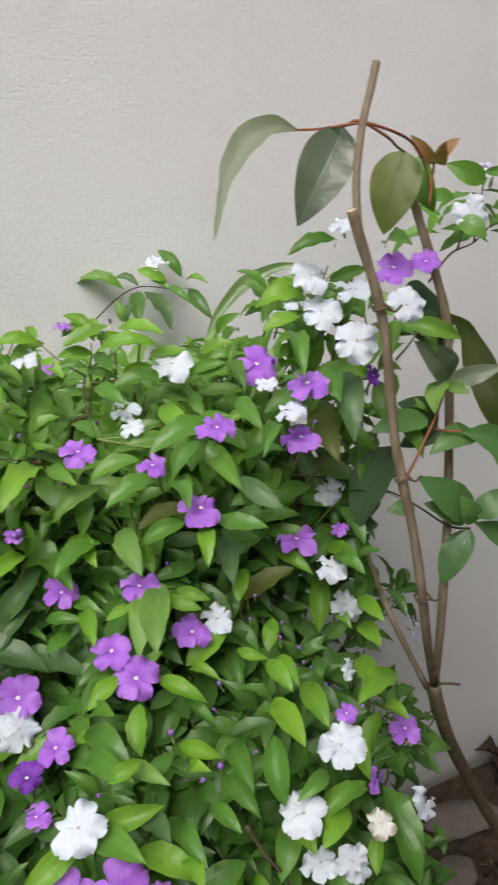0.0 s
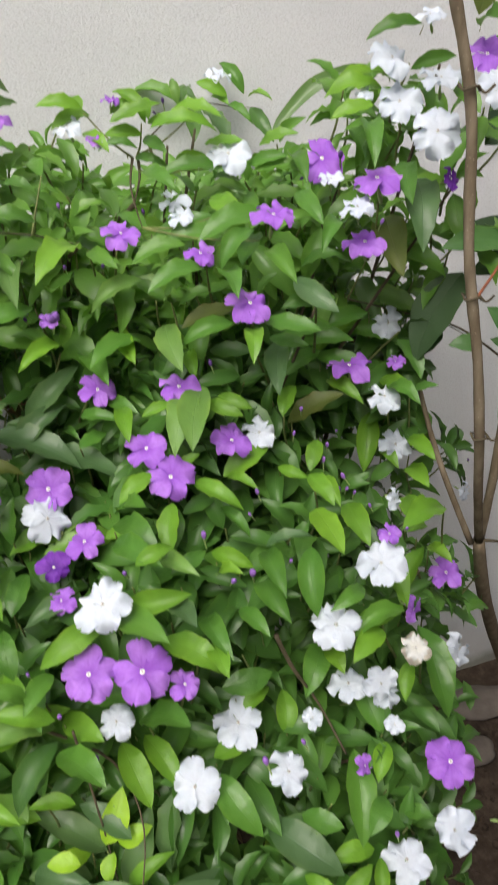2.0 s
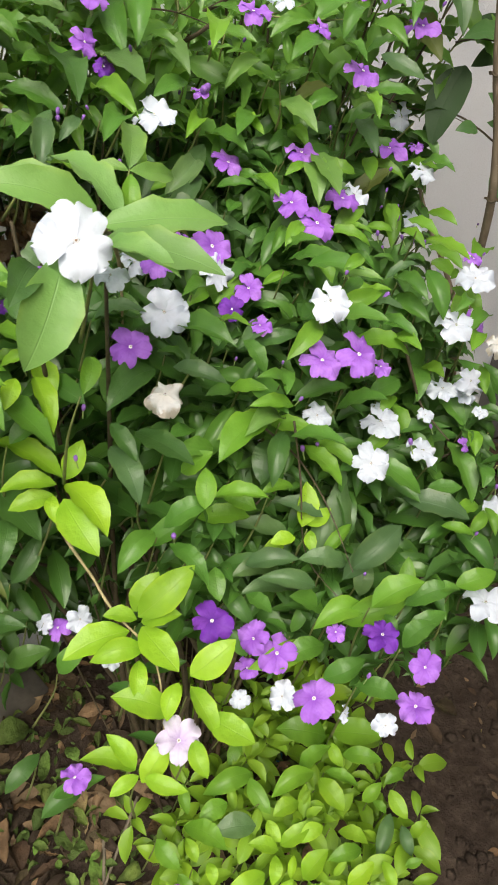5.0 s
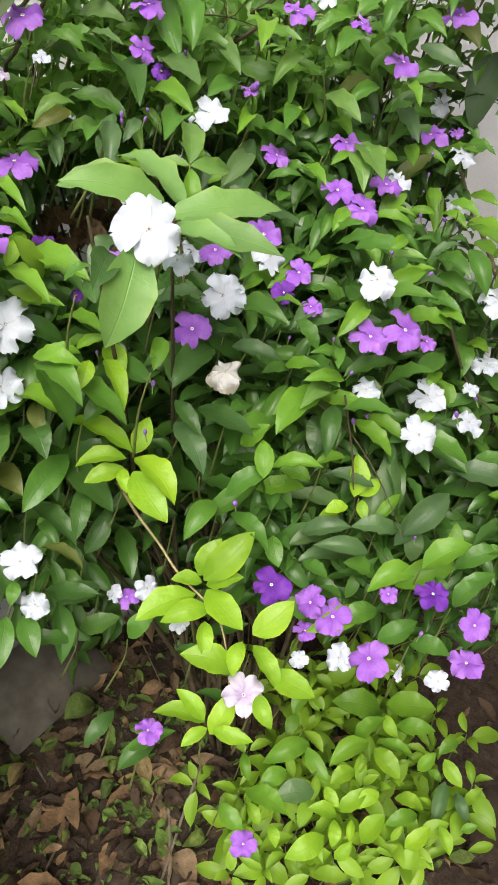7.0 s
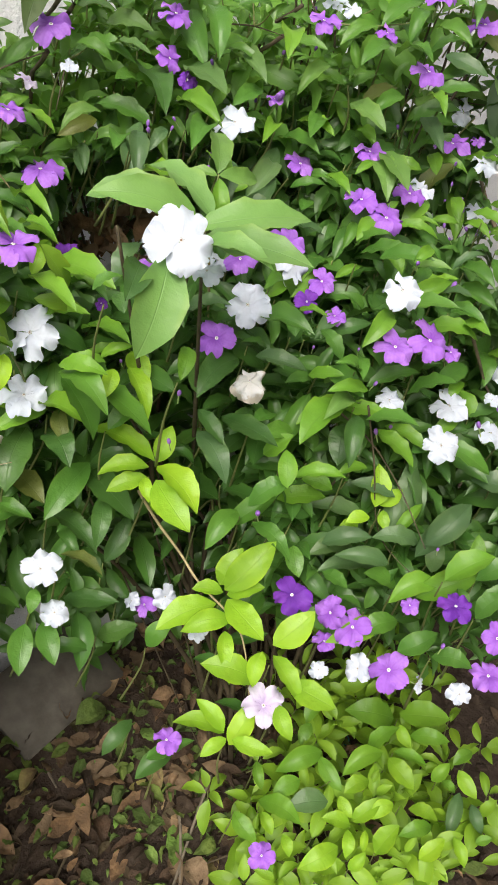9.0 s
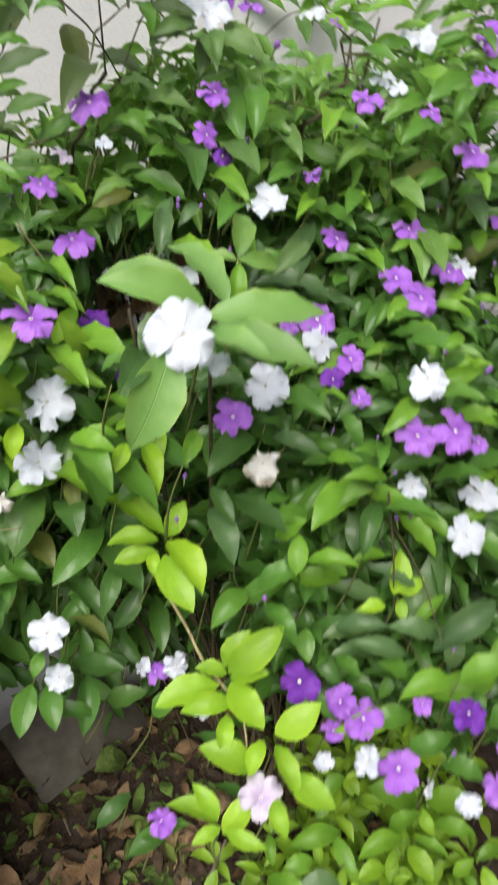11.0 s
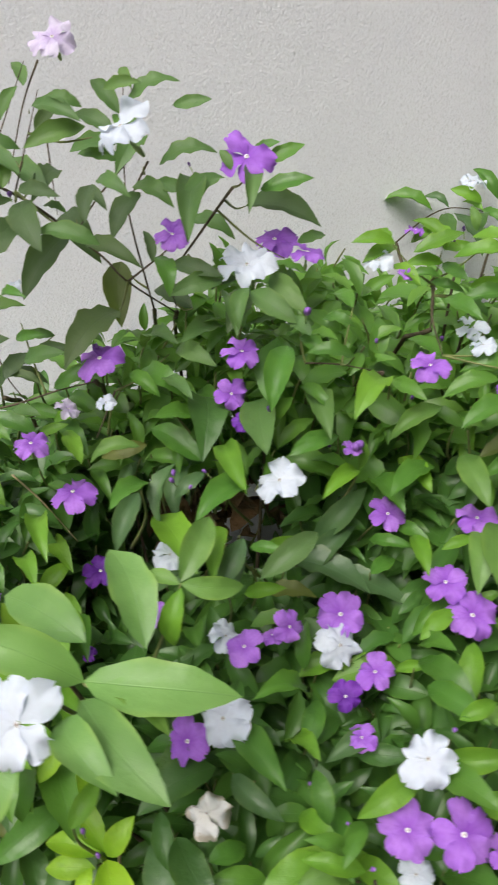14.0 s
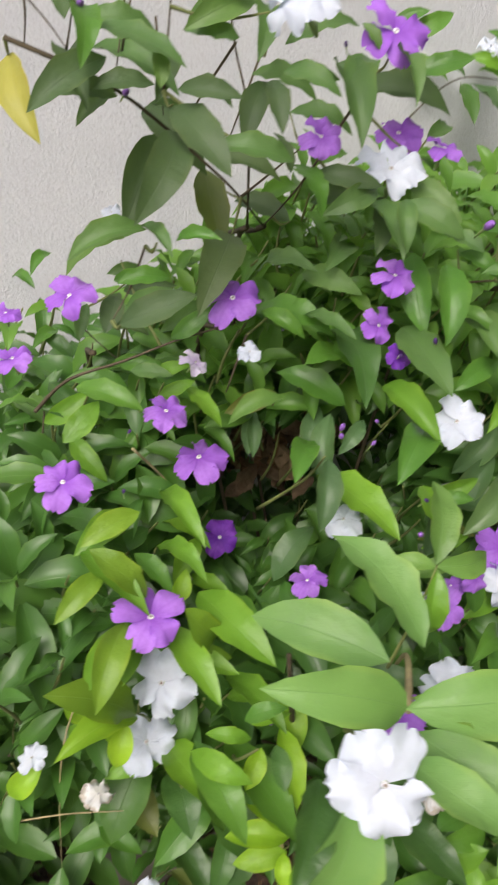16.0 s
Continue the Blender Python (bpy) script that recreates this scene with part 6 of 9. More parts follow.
shoot(TWIG_GREEN, 0.0016, ((-0.111, 0.831, 0.636), (-0.106, 0.798, 0.713), (-0.104, 0.779, 0.767)), [
    ("dark", -0.087, 0.784, 0.771, -0.044, 0.735, 0.781, 0.93),
    ("mid", -0.120, 0.763, 0.775, -0.130, 0.720, 0.753, 1.24)])
shoot(TWIG_GREEN, 0.0016, ((-0.151, 0.835, 0.630), (-0.138, 0.803, 0.707), (-0.136, 0.783, 0.761)), [
    ("mid", -0.135, 0.778, 0.767, -0.163, 0.740, 0.740, 1.25)])
shoot(TWIG_GREEN, 0.0016, ((-0.032, 0.814, 0.629), (-0.032, 0.782, 0.707), (-0.033, 0.762, 0.761)), [
    ("dark", -0.033, 0.757, 0.767, -0.082, 0.770, 0.762, 1.20)])
shoot(TWIG_GREEN, 0.0016, ((-0.082, 0.710, 0.537), (-0.078, 0.683, 0.619), (-0.077, 0.667, 0.677)), [
    ("dark", -0.077, 0.662, 0.683, -0.120, 0.653, 0.667, 1.07)])
shoot(TWIG_GREEN, 0.0016, ((-0.072, 0.662, 0.519), (-0.071, 0.638, 0.602), (-0.070, 0.622, 0.660)), [
    ("dark", -0.052, 0.620, 0.657, -0.100, 0.622, 0.646, 1.28),
    ("mid", -0.087, 0.617, 0.678, -0.042, 0.594, 0.698, 0.85)])
shoot(TWIG_GREEN, 0.0016, ((-0.042, 0.768, 0.570), (-0.024, 0.739, 0.650), (-0.025, 0.720, 0.706)), [
    ("mid", -0.025, 0.716, 0.713, 0.010, 0.711, 0.738, 1.68)])
shoot(TWIG_GREEN, 0.0016, ((-0.074, 0.833, 0.552), (-0.058, 0.803, 0.631), (-0.057, 0.783, 0.687)), [
    ("dark", -0.057, 0.778, 0.693, -0.016, 0.756, 0.709, 1.56)])
shoot(TWIG_GREEN, 0.0016, ((-0.026, 0.792, 0.882), (-0.041, 0.753, 0.955), (-0.042, 0.729, 1.008)), [
    ("mid", -0.042, 0.722, 1.014, -0.006, 0.717, 1.040, 1.31)])
shoot(TWIG_GREEN, 0.0016, ((0.428, 0.689, 0.119), (0.425, 0.671, 0.202), (0.415, 0.659, 0.260)), [
    ("light", 0.413, 0.665, 0.258, 0.342, 0.717, 0.281, 1.53),
    ("light", 0.424, 0.663, 0.263, 0.479, 0.598, 0.276, 1.41),
    ("lime", 0.398, 0.642, 0.281, 0.391, 0.605, 0.265, 1.41)])
shoot(TWIG_GREEN, 0.0016, ((0.356, 0.658, 0.119), (0.349, 0.641, 0.204), (0.340, 0.630, 0.263)), [
    ("light", 0.335, 0.647, 0.252, 0.390, 0.635, 0.288, 1.18),
    ("light", 0.339, 0.623, 0.280, 0.264, 0.637, 0.270, 1.21),
    ("lime", 0.340, 0.611, 0.278, 0.342, 0.554, 0.260, 1.41)])
shoot(TWIG_GREEN, 0.0016, ((0.440, 0.650, 0.123), (0.415, 0.633, 0.207), (0.405, 0.622, 0.266)), [
    ("light", 0.402, 0.619, 0.273, 0.442, 0.569, 0.281, 1.18)])
shoot(TWIG_GREEN, 0.0016, ((0.378, 0.644, 0.125), (0.367, 0.627, 0.210), (0.358, 0.616, 0.268)), [
    ("light", 0.356, 0.614, 0.276, 0.384, 0.565, 0.276, 1.13)])
shoot(TWIG_GREEN, 0.0016, ((0.406, 0.566, 0.112), (0.394, 0.552, 0.197), (0.384, 0.543, 0.256)), [
    ("light", 0.380, 0.548, 0.255, 0.413, 0.544, 0.280, 1.59),
    ("light", 0.384, 0.534, 0.272, 0.388, 0.509, 0.266, 1.90)])
shoot(TWIG_GREEN, 0.0016, ((0.409, 0.538, 0.133), (0.411, 0.524, 0.218), (0.401, 0.516, 0.277)), [
    ("lime", 0.412, 0.526, 0.285, 0.407, 0.482, 0.268, 1.38),
    ("grey", 0.384, 0.501, 0.284, 0.330, 0.472, 0.255, 0.97)])
shoot(TWIG_GREEN, 0.0016, ((0.494, 0.563, 0.124), (0.478, 0.549, 0.208), (0.466, 0.541, 0.267)), [
    ("light", 0.463, 0.538, 0.274, 0.423, 0.543, 0.266, 1.74)])
shoot(TWIG_GREEN, 0.0016, ((0.279, 0.717, 0.126), (0.265, 0.697, 0.211), (0.258, 0.685, 0.269)), [
    ("light", 0.262, 0.685, 0.275, 0.182, 0.705, 0.268, 1.24),
    ("light", 0.251, 0.679, 0.278, 0.249, 0.621, 0.258, 1.15)])
shoot(TWIG_GREEN, 0.0016, ((0.308, 0.633, 0.125), (0.298, 0.617, 0.210), (0.290, 0.606, 0.269)), [
    ("lime", 0.288, 0.603, 0.277, 0.243, 0.612, 0.271, 1.52)])
shoot(TWIG_GREEN, 0.0016, ((0.171, 0.771, 0.129), (0.168, 0.750, 0.214), (0.163, 0.737, 0.272)), [
    ("light", 0.162, 0.733, 0.280, 0.147, 0.697, 0.261, 1.26)])
shoot(TWIG_GREEN, 0.0016, ((0.121, 0.708, 0.123), (0.128, 0.689, 0.209), (0.124, 0.676, 0.268)), [
    ("light", 0.128, 0.683, 0.272, 0.158, 0.617, 0.267, 1.27),
    ("lime", 0.118, 0.663, 0.279, 0.114, 0.630, 0.266, 1.73)])
shoot(TWIG_GREEN, 0.0016, ((0.237, 0.624, 0.116), (0.231, 0.607, 0.202), (0.225, 0.597, 0.261)), [
    ("lime", 0.230, 0.610, 0.280, 0.228, 0.577, 0.268, 1.82),
    ("grey", 0.214, 0.617, 0.272, 0.155, 0.646, 0.278, 1.45),
    ("lime", 0.230, 0.578, 0.255, 0.278, 0.568, 0.287, 1.23),
    ("lime", 0.218, 0.571, 0.268, 0.184, 0.600, 0.283, 1.52)])
shoot(TWIG_GREEN, 0.0016, ((0.203, 0.585, 0.122), (0.211, 0.569, 0.209), (0.205, 0.559, 0.269)), [
    ("lime", 0.205, 0.564, 0.280, 0.180, 0.541, 0.263, 1.43),
    ("lime", 0.228, 0.549, 0.275, 0.207, 0.531, 0.262, 1.15),
    ("lime", 0.179, 0.557, 0.273, 0.113, 0.570, 0.267, 1.34)])
shoot(TWIG_GREEN, 0.0016, ((0.234, 0.547, 0.101), (0.232, 0.533, 0.188), (0.226, 0.524, 0.248)), [
    ("lime", 0.224, 0.522, 0.255, 0.268, 0.520, 0.289, 1.53)])
shoot(TWIG_GREEN, 0.0016, ((0.169, 0.552, 0.107), (0.180, 0.538, 0.194), (0.175, 0.529, 0.255)), [
    ("lime", 0.173, 0.527, 0.262, 0.202, 0.523, 0.283, 1.64)])
shoot(TWIG_GREEN, 0.0016, ((0.401, 0.500, 0.130), (0.398, 0.488, 0.216), (0.388, 0.480, 0.275)), [
    ("grey", 0.385, 0.478, 0.282, 0.371, 0.442, 0.264, 1.38)])
shoot(TWIG_GREEN, 0.0016, ((0.275, 0.499, 0.100), (0.280, 0.487, 0.187), (0.273, 0.479, 0.247)), [
    ("lime", 0.271, 0.477, 0.254, 0.311, 0.470, 0.282, 1.41)])
shoot(TWIG_GREEN, 0.0016, ((0.373, 0.487, 0.120), (0.341, 0.475, 0.207), (0.332, 0.467, 0.266)), [
    ("lime", 0.322, 0.461, 0.283, 0.310, 0.425, 0.267, 1.36),
    ("light", 0.317, 0.496, 0.269, 0.264, 0.515, 0.269, 1.18),
    ("light", 0.350, 0.439, 0.269, 0.371, 0.426, 0.280, 1.89)])
shoot(TWIG_GREEN, 0.0016, ((0.323, 0.570, 0.123), (0.309, 0.556, 0.209), (0.301, 0.546, 0.268)), [
    ("lime", 0.306, 0.534, 0.273, 0.328, 0.494, 0.273, 1.40),
    ("lime", 0.291, 0.553, 0.278, 0.249, 0.558, 0.271, 1.64)])
shoot(TWIG_GREEN, 0.0016, ((0.080, 0.722, 0.133), (0.086, 0.702, 0.219), (0.083, 0.689, 0.278)), [
    ("light", 0.082, 0.686, 0.285, 0.088, 0.636, 0.272, 1.39)])
shoot(TWIG_GREEN, 0.0016, ((0.116, 0.655, 0.126), (0.106, 0.637, 0.212), (0.102, 0.626, 0.272)), [
    ("lime", 0.123, 0.617, 0.279, 0.113, 0.590, 0.266, 1.70),
    ("light", 0.080, 0.629, 0.280, 0.081, 0.588, 0.267, 1.29)])
shoot(TWIG_GREEN, 0.0016, ((0.206, 0.703, 0.128), (0.207, 0.684, 0.214), (0.201, 0.671, 0.273)), [
    ("light", 0.199, 0.668, 0.280, 0.150, 0.676, 0.273, 1.60)])
shoot(TWIG_GREEN, 0.0016, ((0.305, 0.769, 0.133), (0.288, 0.748, 0.217), (0.280, 0.735, 0.275)), [
    ("light", 0.278, 0.732, 0.282, 0.244, 0.719, 0.267, 1.83)])
shoot(TWIG_GREEN, 0.0016, ((0.347, 0.791, 0.135), (0.333, 0.770, 0.218), (0.325, 0.756, 0.276)), [
    ("light", 0.323, 0.753, 0.283, 0.279, 0.745, 0.267, 1.90)])
shoot(TWIG_GREEN, 0.0016, ((0.234, 0.909, 1.158), (0.220, 0.865, 1.214), (0.208, 0.834, 1.253)), [
    ("mid", 0.206, 0.827, 1.256, 0.162, 0.817, 1.248, 0.94)])
shoot(TWIG_GREEN, 0.0016, ((0.184, 0.863, 1.002), (0.155, 0.822, 1.067), (0.147, 0.795, 1.113)), [
    ("olive", 0.139, 0.800, 1.129, 0.180, 0.782, 1.132, 0.81),
    ("pale", 0.124, 0.780, 1.113, 0.159, 0.768, 1.127, 0.72),
    ("grey", 0.171, 0.786, 1.109, 0.195, 0.751, 1.096, 1.00)])
shoot(TWIG_GREEN, 0.0016, ((0.194, 0.818, 0.970), (0.172, 0.779, 1.038), (0.163, 0.754, 1.086)), [
    ("mid", 0.161, 0.747, 1.090, 0.168, 0.767, 1.122, 0.92)])
shoot(TWIG_GREEN, 0.0016, ((0.143, 0.715, 0.765), (0.115, 0.683, 0.844), (0.108, 0.663, 0.899)), [
    ("light", 0.107, 0.658, 0.905, 0.149, 0.631, 0.904, 1.18)])
shoot(TWIG_GREEN, 0.0012, ((0.309, 0.898, 1.356), (0.290, 0.901, 1.370), (0.270, 0.903, 1.391)), [
    ("light", 0.267, 0.891, 1.395, 0.231, 0.892, 1.399, 0.79),
    ("light", 0.268, 0.906, 1.389, 0.261, 0.916, 1.402, 1.39),
    ("light", 0.277, 0.910, 1.388, 0.242, 0.898, 1.378, 0.78)])
shoot(TWIG_GREEN, 0.0012, ((0.214, 0.854, 1.307), (0.220, 0.864, 1.324), (0.228, 0.874, 1.348)), [
    ("mid", 0.228, 0.874, 1.348, 0.209, 0.884, 1.360, 1.58)])
shoot(TWIG_GREEN, 0.0012, ((0.095, 0.977, 1.330), (0.102, 0.976, 1.324), (0.110, 0.976, 1.325)), [
    ("dull_dark", 0.110, 0.976, 1.325, 0.074, 0.990, 1.339, 1.22)])
shoot(TWIG_GREEN, 0.0012, ((0.137, 0.919, 1.438), (0.144, 0.921, 1.440), (0.150, 0.922, 1.450)), [
    ("mid", 0.163, 0.929, 1.455, 0.197, 0.925, 1.469, 0.84),
    ("mid", 0.157, 0.933, 1.466, 0.176, 0.923, 1.471, 0.82),
    ("dull", 0.155, 0.927, 1.446, 0.150, 0.905, 1.427, 1.54),
    ("mid", 0.157, 0.909, 1.437, 0.197, 0.896, 1.447, 0.73),
    ("dull", 0.136, 0.915, 1.451, 0.128, 0.927, 1.465, 1.07),
    ("dull", 0.130, 0.916, 1.446, 0.100, 0.905, 1.429, 1.50)])
shoot(TWIG_GREEN, 0.0012, ((0.057, 0.975, 1.483), (0.063, 0.969, 1.480), (0.068, 0.961, 1.483)), [
    ("dull", 0.097, 0.964, 1.496, 0.127, 0.953, 1.501, 0.92),
    ("dull", 0.070, 0.954, 1.474, 0.049, 0.931, 1.449, 1.29),
    ("dull", 0.061, 0.973, 1.495, 0.104, 0.964, 1.513, 0.60),
    ("dull", 0.069, 0.952, 1.472, 0.057, 0.968, 1.489, 0.85),
    ("dull", 0.054, 0.963, 1.490, 0.034, 0.984, 1.514, 0.89),
    ("mid", 0.057, 0.961, 1.478, 0.049, 0.971, 1.489, 1.09)])
shoot(TWIG_GREEN, 0.0012, ((0.070, 0.952, 1.449), (0.070, 0.947, 1.446), (0.069, 0.942, 1.452)), [
    ("dull", 0.082, 0.942, 1.453, 0.127, 0.928, 1.463, 0.66),
    ("dull", 0.078, 0.928, 1.443, 0.102, 0.906, 1.439, 0.88),
    ("dull_dark", 0.065, 0.933, 1.434, 0.039, 0.907, 1.406, 1.01),
    ("dull", 0.060, 0.944, 1.437, 0.089, 0.909, 1.425, 0.83),
    ("dull", 0.053, 0.948, 1.457, 0.019, 0.955, 1.461, 0.98),
    ("dull", 0.109, 0.922, 1.444, 0.098, 0.885, 1.411, 1.24),
    ("dull", 0.053, 0.957, 1.469, 0.016, 0.957, 1.464, 1.24),
    ("dull", 0.049, 0.960, 1.476, 0.018, 0.979, 1.490, 0.98)])
shoot(TWIG_GREEN, 0.0012, ((0.090, 0.927, 1.394), (0.100, 0.955, 1.394), (0.110, 0.984, 1.403)), [
    ("dull", 0.110, 0.984, 1.403, 0.146, 0.954, 1.390, 0.79)])
shoot(TWIG_GREEN, 0.0012, ((0.100, 0.922, 1.386), (0.111, 0.910, 1.372), (0.124, 0.898, 1.366)), [
    ("dull_dark", 0.117, 0.908, 1.359, 0.130, 0.918, 1.378, 1.39),
    ("dull", 0.131, 0.907, 1.356, 0.135, 0.882, 1.335, 1.59),
    ("dull_dark", 0.098, 0.926, 1.356, 0.139, 0.907, 1.369, 1.01),
    ("dull", 0.123, 0.883, 1.375, 0.079, 0.878, 1.364, 0.91),
    ("dull_dark", 0.150, 0.913, 1.357, 0.127, 0.889, 1.329, 1.13),
    ("dull", 0.144, 0.881, 1.364, 0.174, 0.849, 1.345, 1.04),
    ("dull_dark", 0.085, 0.897, 1.386, 0.118, 0.870, 1.383, 0.81),
    ("dull", 0.140, 0.873, 1.369, 0.127, 0.847, 1.345, 1.06)])
shoot(TWIG_GREEN, 0.0012, ((0.124, 0.919, 1.421), (0.153, 0.917, 1.396), (0.181, 0.920, 1.380)), [
    ("dull", 0.194, 0.930, 1.389, 0.220, 0.930, 1.399, 1.25),
    ("dull", 0.168, 0.910, 1.371, 0.188, 0.870, 1.348, 1.04)])
shoot(TWIG_GREEN, 0.0012, ((-0.077, 0.934, 1.515), (-0.077, 0.938, 1.507), (-0.077, 0.942, 1.508)), [
    ("dull", -0.077, 0.942, 1.508, -0.069, 0.951, 1.528, 1.65)])
shoot(TWIG_GREEN, 0.0005, ((-0.014, 0.947, 1.491), (-0.014, 0.946, 1.493), (-0.014, 0.945, 1.494)), [
    ("dull", -0.015, 0.928, 1.510, -0.023, 0.942, 1.526, 1.20),
    ("dull_dark", -0.012, 0.957, 1.479, 0.009, 0.963, 1.501, 1.10)])
shoot(TWIG_GREEN, 0.0012, ((-0.058, 0.908, 1.483), (-0.055, 0.902, 1.474), (-0.053, 0.897, 1.473)), [
    ("dull_dark", -0.066, 0.898, 1.476, -0.062, 0.910, 1.496, 1.67),
    ("mid", -0.061, 0.903, 1.482, -0.071, 0.877, 1.459, 1.24),
    ("dull", -0.052, 0.890, 1.474, -0.019, 0.852, 1.459, 0.62),
    ("dull_dark", -0.052, 0.878, 1.461, -0.097, 0.864, 1.442, 0.82),
    ("dull", -0.032, 0.880, 1.488, -0.017, 0.891, 1.511, 0.93),
    ("dull_dark", -0.058, 0.932, 1.457, -0.065, 0.914, 1.439, 1.90)])
shoot(TWIG_GREEN, 0.0012, ((-0.019, 0.880, 1.463), (-0.021, 0.885, 1.459), (-0.024, 0.890, 1.463)), [
    ("dull", -0.020, 0.895, 1.470, -0.056, 0.902, 1.473, 0.66),
    ("dull", -0.008, 0.884, 1.499, 0.023, 0.855, 1.491, 0.70),
    ("dull_dark", -0.031, 0.867, 1.449, -0.064, 0.869, 1.449, 0.68),
    ("dull_dark", -0.038, 0.912, 1.436, -0.077, 0.921, 1.441, 0.84)])
shoot(TWIG_GREEN, 0.0012, ((-0.027, 0.937, 1.431), (-0.024, 0.942, 1.432), (-0.021, 0.946, 1.440)), [
    ("dull", -0.040, 0.949, 1.456, -0.004, 0.903, 1.437, 0.60),
    ("dull_dark", -0.034, 0.946, 1.429, -0.057, 0.939, 1.417, 1.10),
    ("dull_dark", 0.003, 0.949, 1.450, -0.016, 0.932, 1.430, 1.37),
    ("dull", -0.011, 0.940, 1.425, 0.007, 0.923, 1.421, 0.60)])
shoot(TWIG_GREEN, 0.0012, ((-0.089, 0.946, 1.463), (-0.088, 0.949, 1.455), (-0.087, 0.953, 1.454)), [
    ("yellow", -0.087, 0.953, 1.454, -0.086, 0.906, 1.417, 0.82)])
shoot(TWIG_GREEN, 0.0012, ((0.015, 0.956, 1.404), (0.014, 0.960, 1.403), (0.013, 0.964, 1.410)), [
    ("dull_dark", 0.007, 0.970, 1.400, -0.035, 0.930, 1.354, 0.90),
    ("dull_dark", 0.005, 1.001, 1.410, 0.029, 0.947, 1.379, 1.00),
    ("dull_dark", 0.020, 0.933, 1.395, 0.059, 0.896, 1.386, 0.96),
    ("dull_dark", 0.020, 0.951, 1.434, 0.038, 0.924, 1.422, 0.84)])
shoot(TWIG_GREEN, 0.0012, ((0.070, 0.969, 1.347), (0.059, 0.985, 1.352), (0.049, 1.001, 1.365)), [
    ("olive", 0.049, 1.001, 1.365, 0.044, 0.950, 1.324, 1.06)])
shoot(TWIG_GREEN, 0.0012, ((-0.024, 0.905, 1.280), (-0.032, 0.919, 1.303), (-0.039, 0.932, 1.333)), [
    ("dull", -0.034, 0.934, 1.347, -0.077, 0.930, 1.332, 0.60),
    ("mid", -0.045, 0.932, 1.320, -0.021, 0.917, 1.327, 0.89)])
shoot(TWIG_GREEN, 0.0016, ((-0.026, 1.022, 1.200), (-0.034, 0.972, 1.252), (-0.034, 0.939, 1.291)), [
    ("dull", -0.040, 0.925, 1.303, -0.005, 0.904, 1.315, 0.89),
    ("dull_dark", -0.057, 0.920, 1.289, -0.040, 0.922, 1.308, 1.62),
    ("dull_dark", -0.028, 0.917, 1.283, -0.058, 0.927, 1.289, 0.61),
    ("mid", -0.017, 0.903, 1.285, 0.012, 0.898, 1.305, 0.96),
    ("dull_dark", -0.031, 0.961, 1.298, 0.001, 0.940, 1.306, 0.81),
    ("dull_dark", -0.034, 0.962, 1.297, -0.050, 0.952, 1.283, 1.30)])
shoot(TWIG_GREEN, 0.0012, ((0.051, 0.939, 1.362), (0.046, 0.937, 1.346), (0.042, 0.935, 1.338)), [
    ("dull_dark", 0.042, 0.935, 1.338, -0.003, 0.907, 1.303, 1.18)])
shoot(TWIG_GREEN, 0.0016, ((0.053, 1.003, 1.197), (0.056, 0.952, 1.250), (0.051, 0.918, 1.289)), [
    ("mid", 0.045, 0.892, 1.298, 0.067, 0.867, 1.286, 1.05),
    ("dull", 0.054, 0.928, 1.285, 0.078, 0.900, 1.273, 1.10)])
shoot(TWIG_GREEN, 0.0016, ((-0.069, 0.969, 1.167), (-0.083, 0.922, 1.221), (-0.080, 0.892, 1.261)), [
    ("mid", -0.087, 0.893, 1.269, -0.052, 0.860, 1.262, 0.77),
    ("dull", -0.050, 0.891, 1.274, -0.027, 0.873, 1.274, 0.87),
    ("light", -0.104, 0.868, 1.246, -0.074, 0.868, 1.267, 1.17)])
shoot(TWIG_GREEN, 0.0016, ((-0.001, 0.991, 1.150), (-0.020, 0.942, 1.206), (-0.021, 0.912, 1.246)), [
    ("light", -0.032, 0.890, 1.251, -0.009, 0.883, 1.262, 0.99),
    ("light", -0.010, 0.895, 1.250, 0.001, 0.868, 1.233, 1.14),
    ("light", -0.022, 0.928, 1.244, 0.002, 0.916, 1.253, 1.03)])
shoot(TWIG_GREEN, 0.0016, ((-0.120, 0.887, 1.081), (-0.124, 0.842, 1.142), (-0.121, 0.814, 1.186)), [
    ("light", -0.110, 0.818, 1.200, -0.089, 0.780, 1.184, 1.19),
    ("light", -0.130, 0.795, 1.178, -0.107, 0.794, 1.194, 1.09)])
shoot(TWIG_GREEN, 0.0016, ((-0.025, 0.959, 1.033), (-0.028, 0.912, 1.095), (-0.029, 0.882, 1.139)), [
    ("light", -0.041, 0.894, 1.142, -0.015, 0.863, 1.132, 1.24),
    ("light", -0.018, 0.856, 1.143, -0.046, 0.836, 1.122, 1.09)])
shoot(TWIG_GREEN, 0.0016, ((-0.041, 0.744, 1.040), (-0.057, 0.702, 1.108), (-0.057, 0.676, 1.157)), [
    ("mid", -0.058, 0.691, 1.163, -0.036, 0.683, 1.172, 1.12),
    ("dark", -0.056, 0.647, 1.161, -0.050, 0.654, 1.177, 1.52)])
shoot(TWIG_GREEN, 0.0016, ((-0.133, 0.883, 0.932), (-0.134, 0.841, 1.000), (-0.132, 0.814, 1.049)), [
    ("lime", -0.112, 0.810, 1.040, -0.097, 0.778, 1.024, 1.41),
    ("light", -0.143, 0.798, 1.052, -0.116, 0.793, 1.064, 1.17),
    ("lime", -0.140, 0.813, 1.069, -0.117, 0.788, 1.064, 1.33)])
